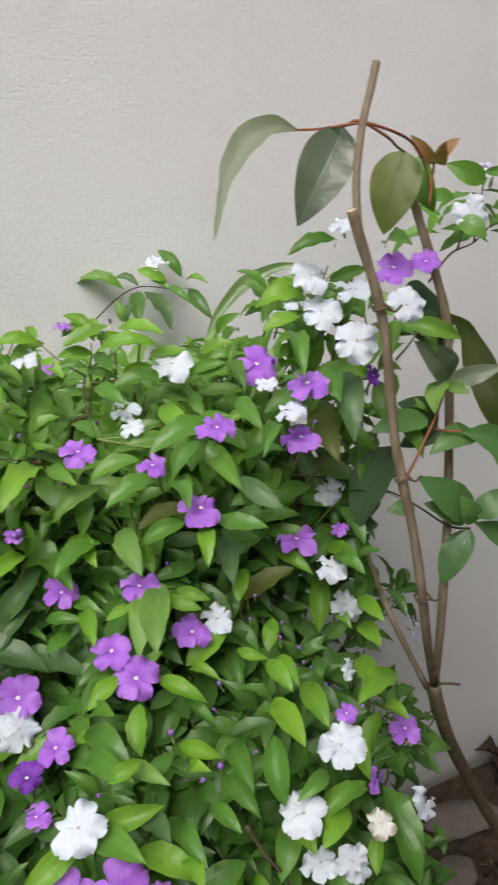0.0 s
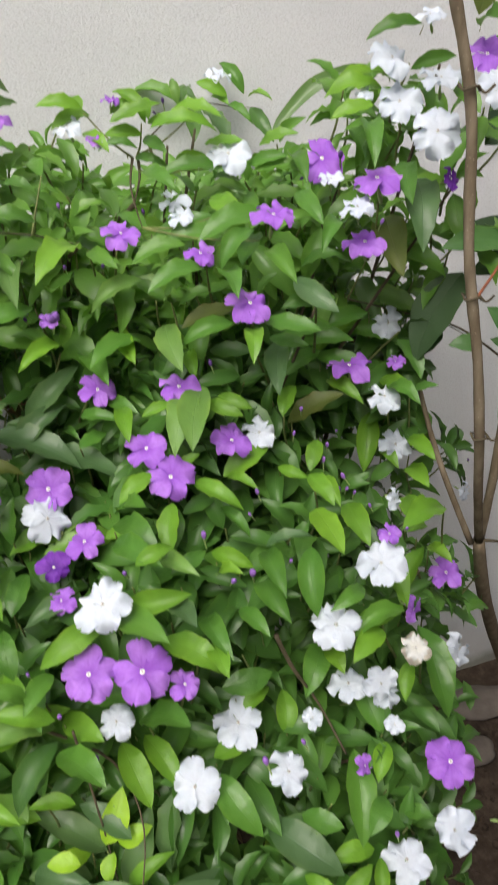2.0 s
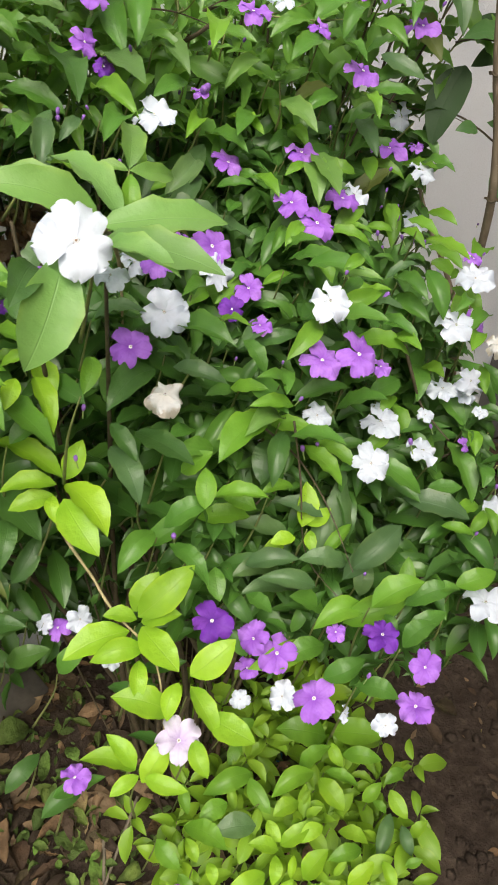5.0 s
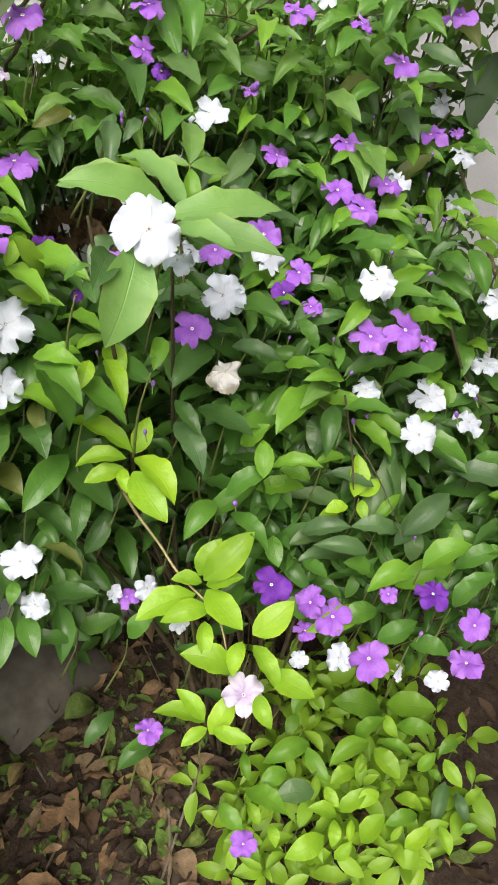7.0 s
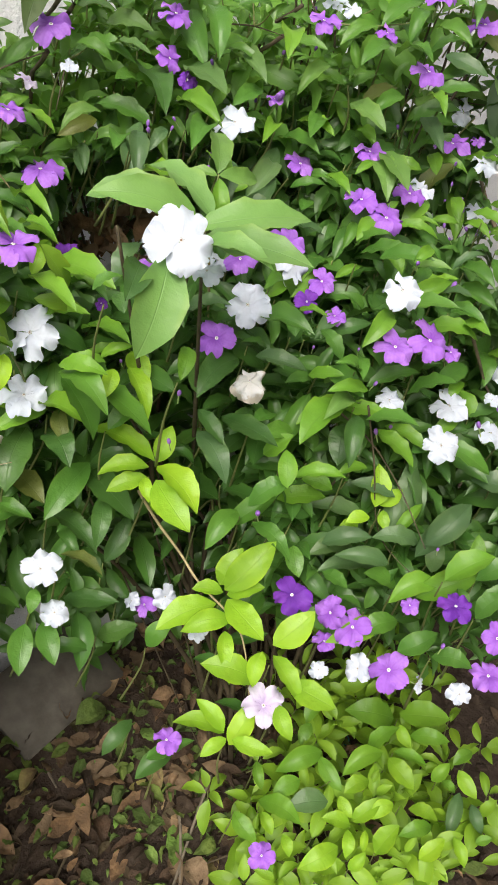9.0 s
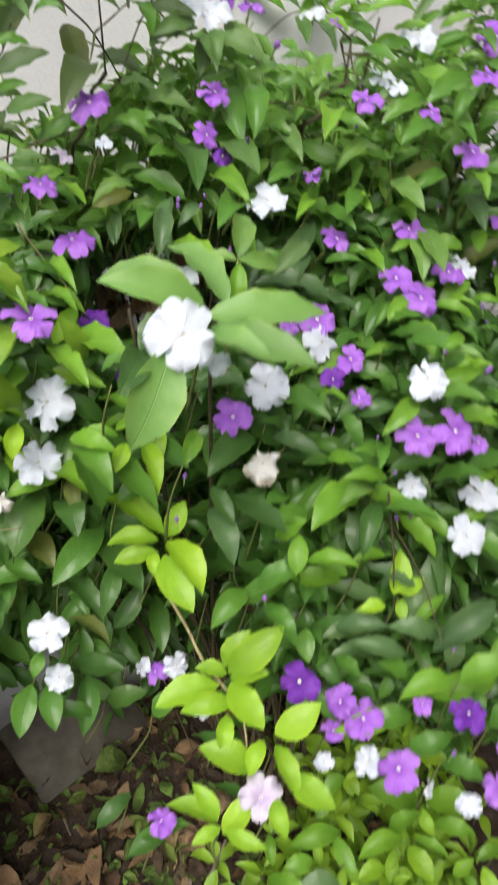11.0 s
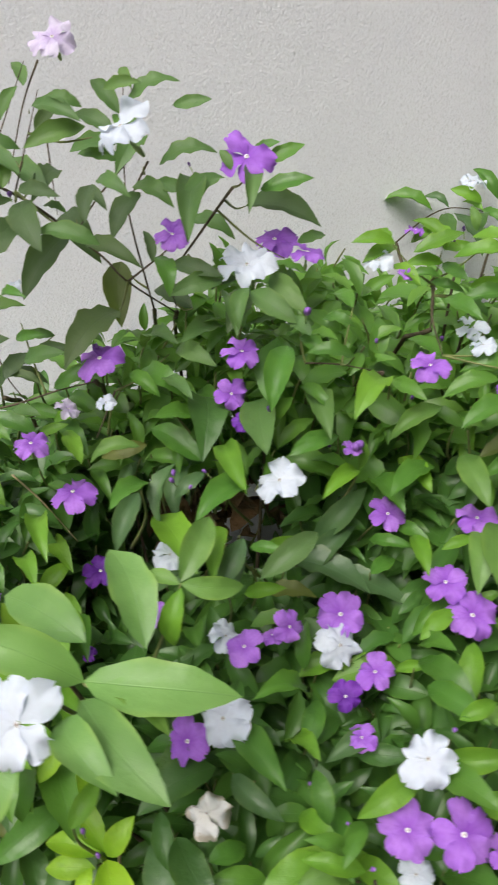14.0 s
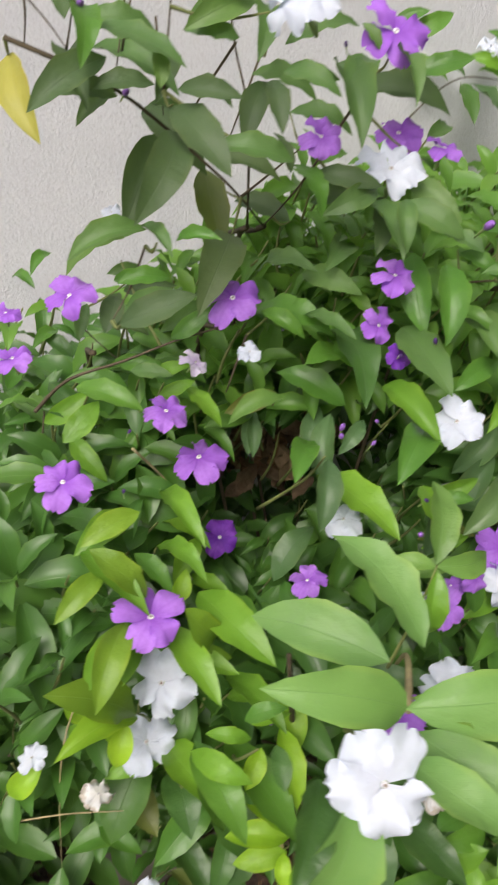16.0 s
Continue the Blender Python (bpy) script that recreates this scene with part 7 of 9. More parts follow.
shoot(TWIG_GREEN, 0.0016, ((-0.114, 0.841, 0.838), (-0.127, 0.803, 0.910), (-0.124, 0.779, 0.962)), [
    ("dark", -0.111, 0.771, 0.971, -0.094, 0.782, 1.000, 1.62),
    ("dark", -0.136, 0.775, 0.964, -0.116, 0.782, 0.989, 1.67)])
shoot(TWIG_GREEN, 0.0016, ((-0.008, 0.700, 0.972), (-0.020, 0.662, 1.046), (-0.020, 0.637, 1.097)), [
    ("light", -0.021, 0.631, 1.102, -0.002, 0.641, 1.128, 1.21)])
shoot(TWIG_GREEN, 0.0016, ((0.107, 0.823, 1.064), (0.108, 0.780, 1.127), (0.100, 0.751, 1.173)), [
    ("grey", 0.099, 0.745, 1.176, 0.113, 0.759, 1.210, 0.89)])
shoot(TWIG_GREEN, 0.0016, ((0.153, 0.710, 0.863), (0.125, 0.674, 0.940), (0.118, 0.653, 0.994)), [
    ("light", 0.116, 0.647, 1.000, 0.177, 0.634, 1.022, 0.88)])
shoot(TWIG_GREEN, 0.0016, ((0.084, 0.713, 0.885), (0.073, 0.677, 0.963), (0.067, 0.653, 1.017)), [
    ("mid", 0.066, 0.647, 1.022, 0.092, 0.643, 1.035, 1.77)])
shoot(TWIG_GREEN, 0.0012, ((0.214, 0.854, 1.307), (0.214, 0.840, 1.312), (0.214, 0.825, 1.324)), [
    ("mid", 0.214, 0.825, 1.324, 0.177, 0.831, 1.327, 0.68)])
shoot(TWIG_GREEN, 0.0016, ((0.214, 0.951, 1.184), (0.209, 0.904, 1.237), (0.199, 0.873, 1.276)), [
    ("dull", 0.196, 0.866, 1.278, 0.203, 0.838, 1.259, 1.74)])
shoot(TWIG_GREEN, 0.0012, ((0.130, 0.919, 1.429), (0.145, 0.949, 1.417), (0.160, 0.979, 1.414)), [
    ("dull_dark", 0.160, 0.979, 1.414, 0.216, 0.934, 1.406, 0.68)])
shoot(TWIG_GREEN, 0.0012, ((0.080, 0.930, 1.385), (0.076, 0.918, 1.383), (0.072, 0.907, 1.387)), [
    ("mid", 0.075, 0.911, 1.388, 0.079, 0.877, 1.363, 1.04),
    ("dull_dark", 0.069, 0.903, 1.385, 0.065, 0.921, 1.407, 0.82)])
shoot(TWIG_GREEN, 0.0012, ((0.060, 0.990, 1.512), (0.060, 0.986, 1.513), (0.059, 0.981, 1.523)), [
    ("dull", 0.059, 0.981, 1.523, 0.065, 0.963, 1.508, 0.93)])
shoot(TWIG_GREEN, 0.0016, ((-0.081, 1.070, 1.203), (-0.075, 1.021, 1.255), (-0.074, 0.989, 1.293)), [
    ("mid", -0.089, 0.983, 1.301, -0.100, 0.993, 1.307, 1.46),
    ("mid", -0.073, 0.990, 1.322, -0.092, 0.986, 1.314, 1.25),
    ("mid", -0.079, 0.976, 1.269, -0.101, 0.975, 1.264, 1.34),
    ("dull", -0.055, 0.976, 1.286, -0.068, 0.958, 1.267, 0.95)])
shoot(TWIG_GREEN, 0.0012, ((-0.065, 0.981, 1.278), (-0.040, 0.972, 1.291), (-0.015, 0.961, 1.312)), [
    ("dull", -0.015, 0.961, 1.312, -0.041, 0.965, 1.311, 0.86)])
shoot(TWIG_GREEN, 0.0016, ((-0.072, 1.046, 1.166), (-0.057, 0.996, 1.221), (-0.057, 0.964, 1.260)), [
    ("dull_dark", -0.050, 0.966, 1.279, -0.024, 0.942, 1.276, 0.74),
    ("mid", -0.045, 0.951, 1.250, -0.013, 0.927, 1.251, 0.92),
    ("dark", -0.074, 0.954, 1.257, -0.093, 0.971, 1.272, 1.02)])
shoot(TWIG_GREEN, 0.0016, ((-0.027, 1.024, 1.137), (-0.029, 0.975, 1.193), (-0.030, 0.944, 1.233)), [
    ("mid", -0.040, 0.938, 1.231, -0.082, 0.952, 1.243, 0.81),
    ("mid", -0.021, 0.935, 1.241, 0.005, 0.895, 1.223, 0.81)])
shoot(TWIG_GREEN, 0.0016, ((-0.104, 1.031, 1.104), (-0.097, 0.983, 1.161), (-0.095, 0.952, 1.202)), [
    ("light", -0.103, 0.950, 1.210, -0.068, 0.946, 1.232, 1.03),
    ("light", -0.087, 0.940, 1.200, -0.071, 0.904, 1.180, 0.97)])
shoot(TWIG_GREEN, 0.0016, ((0.046, 1.031, 1.195), (0.026, 0.980, 1.248), (0.022, 0.947, 1.286)), [
    ("dull", 0.021, 0.939, 1.289, -0.015, 0.933, 1.275, 0.98)])
shoot(TWIG_GREEN, 0.0016, ((-0.204, 0.871, 0.885), (-0.197, 0.831, 0.956), (-0.191, 0.805, 1.005)), [
    ("lime", -0.190, 0.798, 1.010, -0.163, 0.800, 1.031, 1.58)])
shoot(TWIG_GREEN, 0.0016, ((0.030, 0.912, 0.981), (0.037, 0.868, 1.047), (0.034, 0.840, 1.093)), [
    ("grey", 0.033, 0.833, 1.097, 0.076, 0.839, 1.129, 1.13)])
shoot(TWIG_GREEN, 0.0012, ((-0.013, 0.889, 1.481), (0.008, 0.875, 1.476), (0.030, 0.860, 1.480)), [
    ("dull", 0.026, 0.870, 1.486, -0.016, 0.862, 1.474, 0.91),
    ("dull", 0.025, 0.866, 1.498, 0.003, 0.874, 1.505, 0.80),
    ("dull", 0.040, 0.872, 1.509, 0.064, 0.860, 1.514, 0.80),
    ("dull", 0.031, 0.845, 1.455, 0.051, 0.819, 1.446, 0.91),
    ("dull_dark", 0.026, 0.848, 1.451, 0.020, 0.822, 1.431, 1.04)])
shoot(TWIG_GREEN, 0.0012, ((-0.025, 0.871, 1.445), (-0.025, 0.865, 1.439), (-0.025, 0.858, 1.441)), [
    ("dull", -0.032, 0.856, 1.449, -0.029, 0.870, 1.467, 1.02),
    ("dull_dark", -0.022, 0.857, 1.448, 0.005, 0.837, 1.446, 0.85),
    ("dull_dark", -0.022, 0.864, 1.439, -0.009, 0.820, 1.413, 1.01),
    ("dull_dark", -0.024, 0.855, 1.428, -0.061, 0.821, 1.395, 0.97)])
shoot(TWIG_GREEN, 0.0012, ((-0.025, 0.871, 1.445), (0.001, 0.848, 1.426), (0.029, 0.826, 1.415)), [
    ("dull", 0.029, 0.826, 1.415, -0.013, 0.838, 1.424, 0.78)])
shoot(TWIG_GREEN, 0.0012, ((-0.051, 0.837, 1.378), (-0.049, 0.832, 1.376), (-0.047, 0.829, 1.382)), [
    ("dull", -0.051, 0.833, 1.388, -0.094, 0.831, 1.380, 0.60),
    ("dull", -0.053, 0.837, 1.389, -0.045, 0.821, 1.380, 1.22),
    ("mid", -0.039, 0.822, 1.384, -0.022, 0.813, 1.388, 1.21),
    ("mid", -0.044, 0.822, 1.365, -0.071, 0.825, 1.365, 0.72)])
shoot(TWIG_GREEN, 0.0012, ((-0.075, 0.827, 1.344), (-0.074, 0.821, 1.342), (-0.074, 0.815, 1.347)), [
    ("dull_dark", -0.074, 0.815, 1.347, -0.035, 0.805, 1.361, 0.83)])
shoot(TWIG_GREEN, 0.0014, ((-0.080, 0.800, 1.020), (-0.090, 0.785, 1.060), (-0.101, 0.772, 1.088)), [
    ("fresh", -0.098, 0.775, 1.173, -0.131, 0.755, 1.144, 1.20),
    ("fresh", -0.104, 0.790, 1.204, -0.138, 0.770, 1.196, 0.95),
    ("fresh", -0.111, 0.790, 1.225, -0.084, 0.775, 1.188, 0.95),
    ("fresh", -0.074, 0.810, 1.224, -0.114, 0.800, 1.219, 0.80),
    ("fresh", -0.063, 0.768, 1.176, -0.038, 0.768, 1.132, 1.10),
    ("fresh", -0.068, 0.785, 1.124, -0.030, 0.770, 1.110, 1.00),
    ("fresh", -0.101, 0.765, 1.096, -0.153, 0.760, 1.152, 0.85),
    ("lime", -0.101, 0.765, 1.095, -0.155, 0.740, 1.119, 0.70),
    ("lime", -0.108, 0.765, 1.092, -0.121, 0.750, 1.069, 1.50),
    ("mid", -0.067, 0.750, 1.065, -0.063, 0.730, 1.005, 1.35),
    ("dark", -0.089, 0.800, 0.992, -0.132, 0.780, 0.943, 1.30)])
shoot(TWIG_GREEN, 0.0019, ((0.018, 0.704, 1.099), (0.008, 0.661, 1.175), (-0.002, 0.634, 1.216)), [
    ("foreground", -0.002, 0.632, 1.218, -0.069, 0.642, 1.254, 0.95),
    ("foreground", 0.000, 0.652, 1.228, -0.049, 0.705, 1.229, 1.00),
    ("foreground", -0.002, 0.632, 1.218, 0.082, 0.608, 1.214, 0.80),
    ("foreground", -0.004, 0.622, 1.214, 0.036, 0.553, 1.207, 0.95),
    ("foreground", -0.014, 0.612, 1.212, 0.011, 0.564, 1.210, 1.15),
    ("pale", 0.008, 0.640, 1.210, 0.041, 0.600, 1.201, 0.80),
    ("foreground", 0.034, 0.665, 1.206, 0.017, 0.737, 1.232, 0.85)])
shoot(TWIG_GREEN, 0.0012, ((0.034, 0.690, 1.160), (0.050, 0.692, 1.200), (0.060, 0.695, 1.229)), [
    ("pale", 0.060, 0.696, 1.229, 0.086, 0.738, 1.250, 1.05),
    ("pale", 0.060, 0.695, 1.228, 0.103, 0.696, 1.220, 0.95),
    ("pale", 0.059, 0.695, 1.228, 0.036, 0.708, 1.230, 1.00),
    ("light", 0.060, 0.694, 1.226, 0.052, 0.680, 1.190, 1.10),
    ("grey", 0.122, 0.740, 1.190, 0.173, 0.765, 1.210, 0.95),
    ("grey", 0.094, 0.735, 1.191, 0.102, 0.755, 1.214, 0.95)])
shoot(TWIG_BROWN, 0.0012, ((0.429, 1.275, 1.314), (0.466, 1.268, 1.347), (0.496, 1.257, 1.361), (0.533, 1.233, 1.359), (0.557, 1.218, 1.360)), [])
shoot(TWIG_BROWN, 0.0016, ((0.322, 0.931, 1.352), (0.321, 0.921, 1.335), (0.308, 0.894, 1.318)), [])
shoot(TWIG_BROWN, 0.0009, ((0.523, 0.874, 1.219), (0.588, 0.872, 1.200), (0.619, 0.835, 1.197), (0.641, 0.802, 1.185)), [])
shoot(TWIG_BROWN, 0.0012, ((0.178, 0.615, 1.015), (0.187, 0.605, 0.950), (0.198, 0.592, 0.855), (0.194, 0.526, 0.841)), [])
shoot(TWIG_BROWN, 0.0023, ((0.345, 0.632, 1.037), (0.360, 0.625, 1.001), (0.386, 0.620, 0.954), (0.397, 0.584, 0.926)), [])
shoot(TWIG_PALE, 0.0018, ((0.001, 0.756, 0.901), (-0.001, 0.715, 0.887), (0.002, 0.679, 0.871), (0.002, 0.645, 0.857), (0.017, 0.607, 0.827), (0.015, 0.585, 0.800), (0.002, 0.560, 0.758)), [])
shoot(TWIG_BROWN, 0.0013, ((0.159, 0.632, 1.005), (0.208, 0.628, 0.950), (0.222, 0.593, 0.905), (0.200, 0.534, 0.879)), [])
shoot(TWIG_BROWN, 0.0013, ((0.309, 0.898, 1.356), (0.303, 0.884, 1.334), (0.306, 0.861, 1.306)), [])
shoot(TWIG_BROWN, 0.0010, ((0.184, 0.855, 1.310), (0.214, 0.854, 1.307), (0.250, 0.854, 1.297)), [])
shoot(TWIG_BROWN, 0.0017, ((-0.089, 0.946, 1.463), (-0.070, 0.935, 1.455), (-0.052, 0.926, 1.447), (-0.018, 0.940, 1.425), (0.030, 0.948, 1.383), (0.050, 0.940, 1.362), (0.097, 0.995, 1.316)), [])
shoot(TWIG_BROWN, 0.0010, ((0.056, 0.960, 1.453), (0.031, 0.954, 1.427), (0.015, 0.956, 1.404)), [])
shoot(TWIG_BROWN, 0.0010, ((0.074, 0.953, 1.455), (0.060, 0.946, 1.432), (0.045, 0.944, 1.401)), [])
shoot(TWIG_BROWN, 0.0013, ((0.137, 0.919, 1.438), (0.111, 0.918, 1.405), (0.088, 0.926, 1.368), (0.097, 0.995, 1.318)), [])
shoot(TWIG_BROWN, 0.0011, ((0.051, 0.939, 1.362), (0.071, 0.933, 1.378), (0.090, 0.927, 1.394)), [])
shoot(TWIG_BROWN, 0.0010, ((0.075, 0.980, 1.324), (0.056, 0.940, 1.412), (0.055, 0.961, 1.454), (0.060, 0.990, 1.512)), [])
shoot(TWIG_BROWN, 0.0009, ((-0.074, 0.972, 1.525), (-0.078, 0.932, 1.485), (-0.080, 0.942, 1.458)), [])
shoot(TWIG_BROWN, 0.0009, ((-0.004, 0.954, 1.527), (-0.018, 0.939, 1.496), (-0.034, 0.927, 1.443)), [])
shoot(TWIG_BROWN, 0.0008, ((-0.003, 0.942, 1.471), (-0.001, 0.943, 1.417)), [])
shoot(TWIG_BROWN, 0.0007, ((-0.061, 0.924, 1.458), (-0.058, 0.908, 1.483)), [])
shoot(TWIG_BROWN, 0.0014, ((-0.114, 0.897, 1.255), (-0.086, 0.921, 1.259), (-0.048, 0.912, 1.270), (-0.015, 0.902, 1.283), (0.017, 0.891, 1.293)), [])
shoot(TWIG_BROWN, 0.0011, ((0.032, 0.887, 1.285), (0.014, 0.881, 1.247)), [])
shoot(TWIG_PALE, 0.0010, ((-0.057, 0.878, 1.221), (-0.037, 0.888, 1.187), (-0.011, 0.883, 1.146)), [])
shoot(TWIG_BROWN, 0.0007, ((-0.085, 0.945, 1.494), (-0.071, 0.921, 1.474), (-0.061, 0.922, 1.459)), [])
shoot(TWIG_BROWN, 0.0009, ((-0.069, 0.988, 1.288), (-0.060, 0.973, 1.268), (-0.042, 0.955, 1.248)), [])
shoot(TWIG_BROWN, 0.0009, ((-0.099, 0.963, 1.216), (-0.108, 0.947, 1.178), (-0.094, 0.929, 1.156)), [])
shoot(TWIG_PALE, 0.0007, ((-0.122, 0.799, 1.105), (-0.143, 0.795, 1.063), (-0.157, 0.794, 0.997), (-0.169, 0.800, 0.881)), [])
shoot(TWIG_PALE, 0.0008, ((-0.195, 0.802, 0.970), (-0.157, 0.788, 0.976), (-0.118, 0.770, 0.981)), [])
shoot(TWIG_BROWN, 0.0007, ((-0.051, 0.837, 1.378), (-0.062, 0.831, 1.360), (-0.075, 0.827, 1.344)), [])
shoot(TWIG_BROWN, 0.0007, ((-0.025, 0.871, 1.445), (-0.013, 0.889, 1.481), (-0.004, 0.902, 1.508)), [])
shoot(TWIG_BROWN, 0.0007, ((-0.041, 0.887, 1.462), (-0.027, 0.902, 1.493), (-0.012, 0.916, 1.526)), [])
shoot(TWIG_BROWN, 0.0007, ((-0.082, 0.913, 1.479), (-0.078, 0.928, 1.503), (-0.075, 0.941, 1.528)), [])
shoot(TWIG_PALE, 0.0022, ((-0.001, 0.632, 1.216), (0.029, 0.669, 1.191), (0.055, 0.702, 1.145), (0.079, 0.741, 1.056)), [])


# ---- the mass of leaves and twigs behind the outer shoots ----
VIEWS = [Vector((-0.30, 0.18, 1.39)), Vector((0.11, 0.21, 1.53)), Vector((-0.14, 0.36, 1.50)), Vector((0.10, 0.17, 1.43))]


def hides(c, r):
    """Whether a leaf of that reach at c would stand in the way of an outer flower or leaf, seen from the open side."""
    for v in VIEWS:
        d = c - v
        n = d.length
        d /= n
        for p, q in FRONT[v.x]:
            if q > n and (p - d).length * n < r * 0.75 + (0.016 if q - n > 0.0 else 0):
                return True
    return False


CLUMP = Vector((0.123, 1.004, 1.076))
LEAF_SPOTS_ALL = LEAF_SPOTS + [CLUMP + Vector((dx, 0, dz)) for dx in (-0.04, 0, 0.04) for dz in (-0.02, 0.015)]
FRONT = {v.x: [((p - v).normalized(), (p - v).length + 0.004) for p, _, _ in FLOWER_SPOTS] + [((p - v).normalized(), (p - v).length) for p in LEAF_SPOTS_ALL] for v in VIEWS}


def crown(x):
    """How high the thick of the bush reaches."""
    return 1.235 + 0.12 * min(1.0, max(0.0, (x - 0.03) / 0.22)) + 0.07 * min(1.0, max(0.0, (x - 0.40) / 0.1))


def rosette(rng, c, axis, count, size, keep, target, twigs, wide=1.0):
    """A shoot tip: leaves set round it in a spiral, the young ones rising, the old ones spread and drooping."""
    axis = axis.normalized()
    side = axis.cross(Vector((0.31, 0.83, 0.12))).normalized()
    turn = rng.uniform(0, 6.28)
    mine = []
    for k in range(count):
        q = k / max(1, count - 1)
        a = turn + 2.4 * k + rng.uniform(-0.3, 0.3)
        out = Matrix.Rotation(a, 3, axis) @ side
        lift = math.radians(-22 + 68 * q + rng.uniform(-16, 16))
        d = (out * math.cos(lift) + axis * math.sin(lift) + Vector((0, 0, -0.12))).normalized()
        n = size * (1.0 - 0.45 * q) * rng.uniform(0.8, 1.15)
        b = c + axis * (size * 0.42 * (q - 0.6)) + d * 0.004
        if keep(b + d * n * 0.5, n):
            mine.append((leaf_pose(b, b + d * n, axis + out * -0.15 + Vector([rng.uniform(-0.25, 0.25) for _ in range(3)]), wide * rng.uniform(0.85, 1.1)), rng.randrange(7)))
    if len(mine) < 3 and c.z > 1.22:
        return
    target.extend(mine)
    if len(mine) > 2:
        foot = c - axis * size * 0.6 + Vector((rng.uniform(-0.01, 0.01), 0.012, -0.012))
        tube(twigs, [foot, c.lerp(foot, 0.5) + Vector([rng.uniform(-0.003, 0.003) for _ in range(3)]), c + axis * size * 0.1], [0.0014, 0.0012, 0.0008], 5)


def inner_foliage():
    rng = random.Random(11)
    spots = [p for p in LEAF_SPOTS + [p for p, _, _ in FLOWER_SPOTS] if 0.2 < p.z < 1.46 and p.y < 1.08 and p.x < 0.68 and p.z < crown(p.x) + 0.03]
    poses, low, young, twigs = [], [], [], bmesh.new()

    def beside(c):
        """Past the bush's edge, over the bare ground by the sapling."""
        return c.z < 1.2 and c.x - 0.12 > (0.80 + 0.16 * min(1.0, max(0.0, (1.05 - c.z) / 0.07)) + 0.62 * max(0.0, 0.98 - c.z)) * (c.y - 0.22)

    def body(c, n):
        """Inside the bush, and clear of the outer flowers and leaves."""
        if beside(c):
            return False
        if c.y > 1.285 - 0.05 or c.z < 0.05 or (c.z < 0.72 and c.x < 0.22) or c.z > crown(c.x) or c.x > (0.46 if c.z < 0.7 else 0.56 if c.z < 1.05 else 0.64):
            return False
        if c.x < 0.10 and c.z < 1.00 and rng.random() < 0.80:
            return False
        return (c - CLUMP).length > 0.07 and not hides(c, n * 0.5)

    def sprig(c, n):
        return c.y < 1.285 - 0.05 and c.z > 0.04 and not beside(c) and not hides(c, n * 0.5)

    for p in spots:
        away = (p - OPEN_SIDE).normalized()
        weed = p.z < 0.42
        for _ in range(2 if weed else 3):
            d = rng.uniform(0.015, 0.10 if weed else 0.17)
            c = p + away * d + Vector([rng.gauss(0, 0.030) for _ in range(3)]) + Vector((0, 0, -0.3 * d))
            axis = UP * 0.9 - away * 0.45 + Vector([rng.uniform(-0.4, 0.4) for _ in range(3)])
            if weed:
                rosette(rng, c, axis, 5, rng.uniform(0.050, 0.068), sprig, low, twigs, 1.22)
            elif c.z > 1.20:
                if rng.random() < 0.7:
                    rosette(rng, c, axis, 6, rng.uniform(0.046, 0.068), body, young, twigs)
            else:
                rosette(rng, c, axis, 7, rng.uniform(0.052, 0.074), body, poses, twigs)
    # airy shoots over the crown, below the tall flowering twigs
    for _ in range(44):
        c = Vector((rng.uniform(-0.02, 0.30), rng.uniform(0.90, 1.08), 0))
        c.z = crown(c.x) + rng.uniform(-0.03, 0.055) - 0.10 * max(0.0, 0.06 - c.x)
        rosette(rng, c, UP + Vector((rng.uniform(-0.5, 0.5), rng.uniform(-0.6, 0.3), 0)), 7, rng.uniform(0.046, 0.064), sprig, young, twigs)
    # the crown's far side, up to the wall
    for _ in range(130):
        c = Vector((rng.uniform(0.20, 0.64), rng.uniform(1.0, 1.285 - 0.06), 0))
        c.z = rng.uniform(1.08, 1.265 + 0.10 * min(0.4, c.x) - 0.25 * (c.y - 1.05))
        rosette(rng, c, UP + Vector((rng.uniform(-0.5, 0.5), rng.uniform(-0.8, 0.2), 0)), 7, rng.uniform(0.050, 0.070), lambda c, n: c.y < 1.285 - 0.03, young, twigs)
    # young growth under the flowers, in front of the bare soil
    for _ in range(60):
        c = Vector((rng.uniform(0.30, 0.60), rng.uniform(0.64, 0.95), rng.uniform(0.07, 0.30)))
        rosette(rng, c, UP + Vector([rng.uniform(-0.4, 0.4) for _ in range(3)]), 5, rng.uniform(0.048, 0.066), sprig, low, twigs, 1.22)

    # the lower flank, over the bare soil
    for _ in range(190):
        c = Vector((rng.uniform(0.42, 0.74), rng.uniform(0.60, 0.92), rng.uniform(0.32, 1.00)))
        rosette(rng, c, UP + Vector((rng.uniform(-0.2, 0.7), rng.uniform(-0.7, 0.2), 0)), 6, rng.uniform(0.050, 0.070), sprig, poses, twigs)

    def back(c, n):
        bare = (c.x < 0.22 and c.z < 0.46) or (c.x > 0.46 and (c.z < 0.76 or c.z > 1.14 or c.y > 1.18)) or c.x > 0.60 + 0.5 * (c.y - 1.0)
        return (c - CLUMP).length > 0.07 and not bare and c.y < 1.285 - 0.03 and c.z < 1.18

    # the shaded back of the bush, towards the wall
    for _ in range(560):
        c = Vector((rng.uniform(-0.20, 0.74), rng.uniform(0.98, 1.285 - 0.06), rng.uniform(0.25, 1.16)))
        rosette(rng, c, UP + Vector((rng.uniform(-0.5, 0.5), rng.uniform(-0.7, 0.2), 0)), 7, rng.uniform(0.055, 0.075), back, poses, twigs)

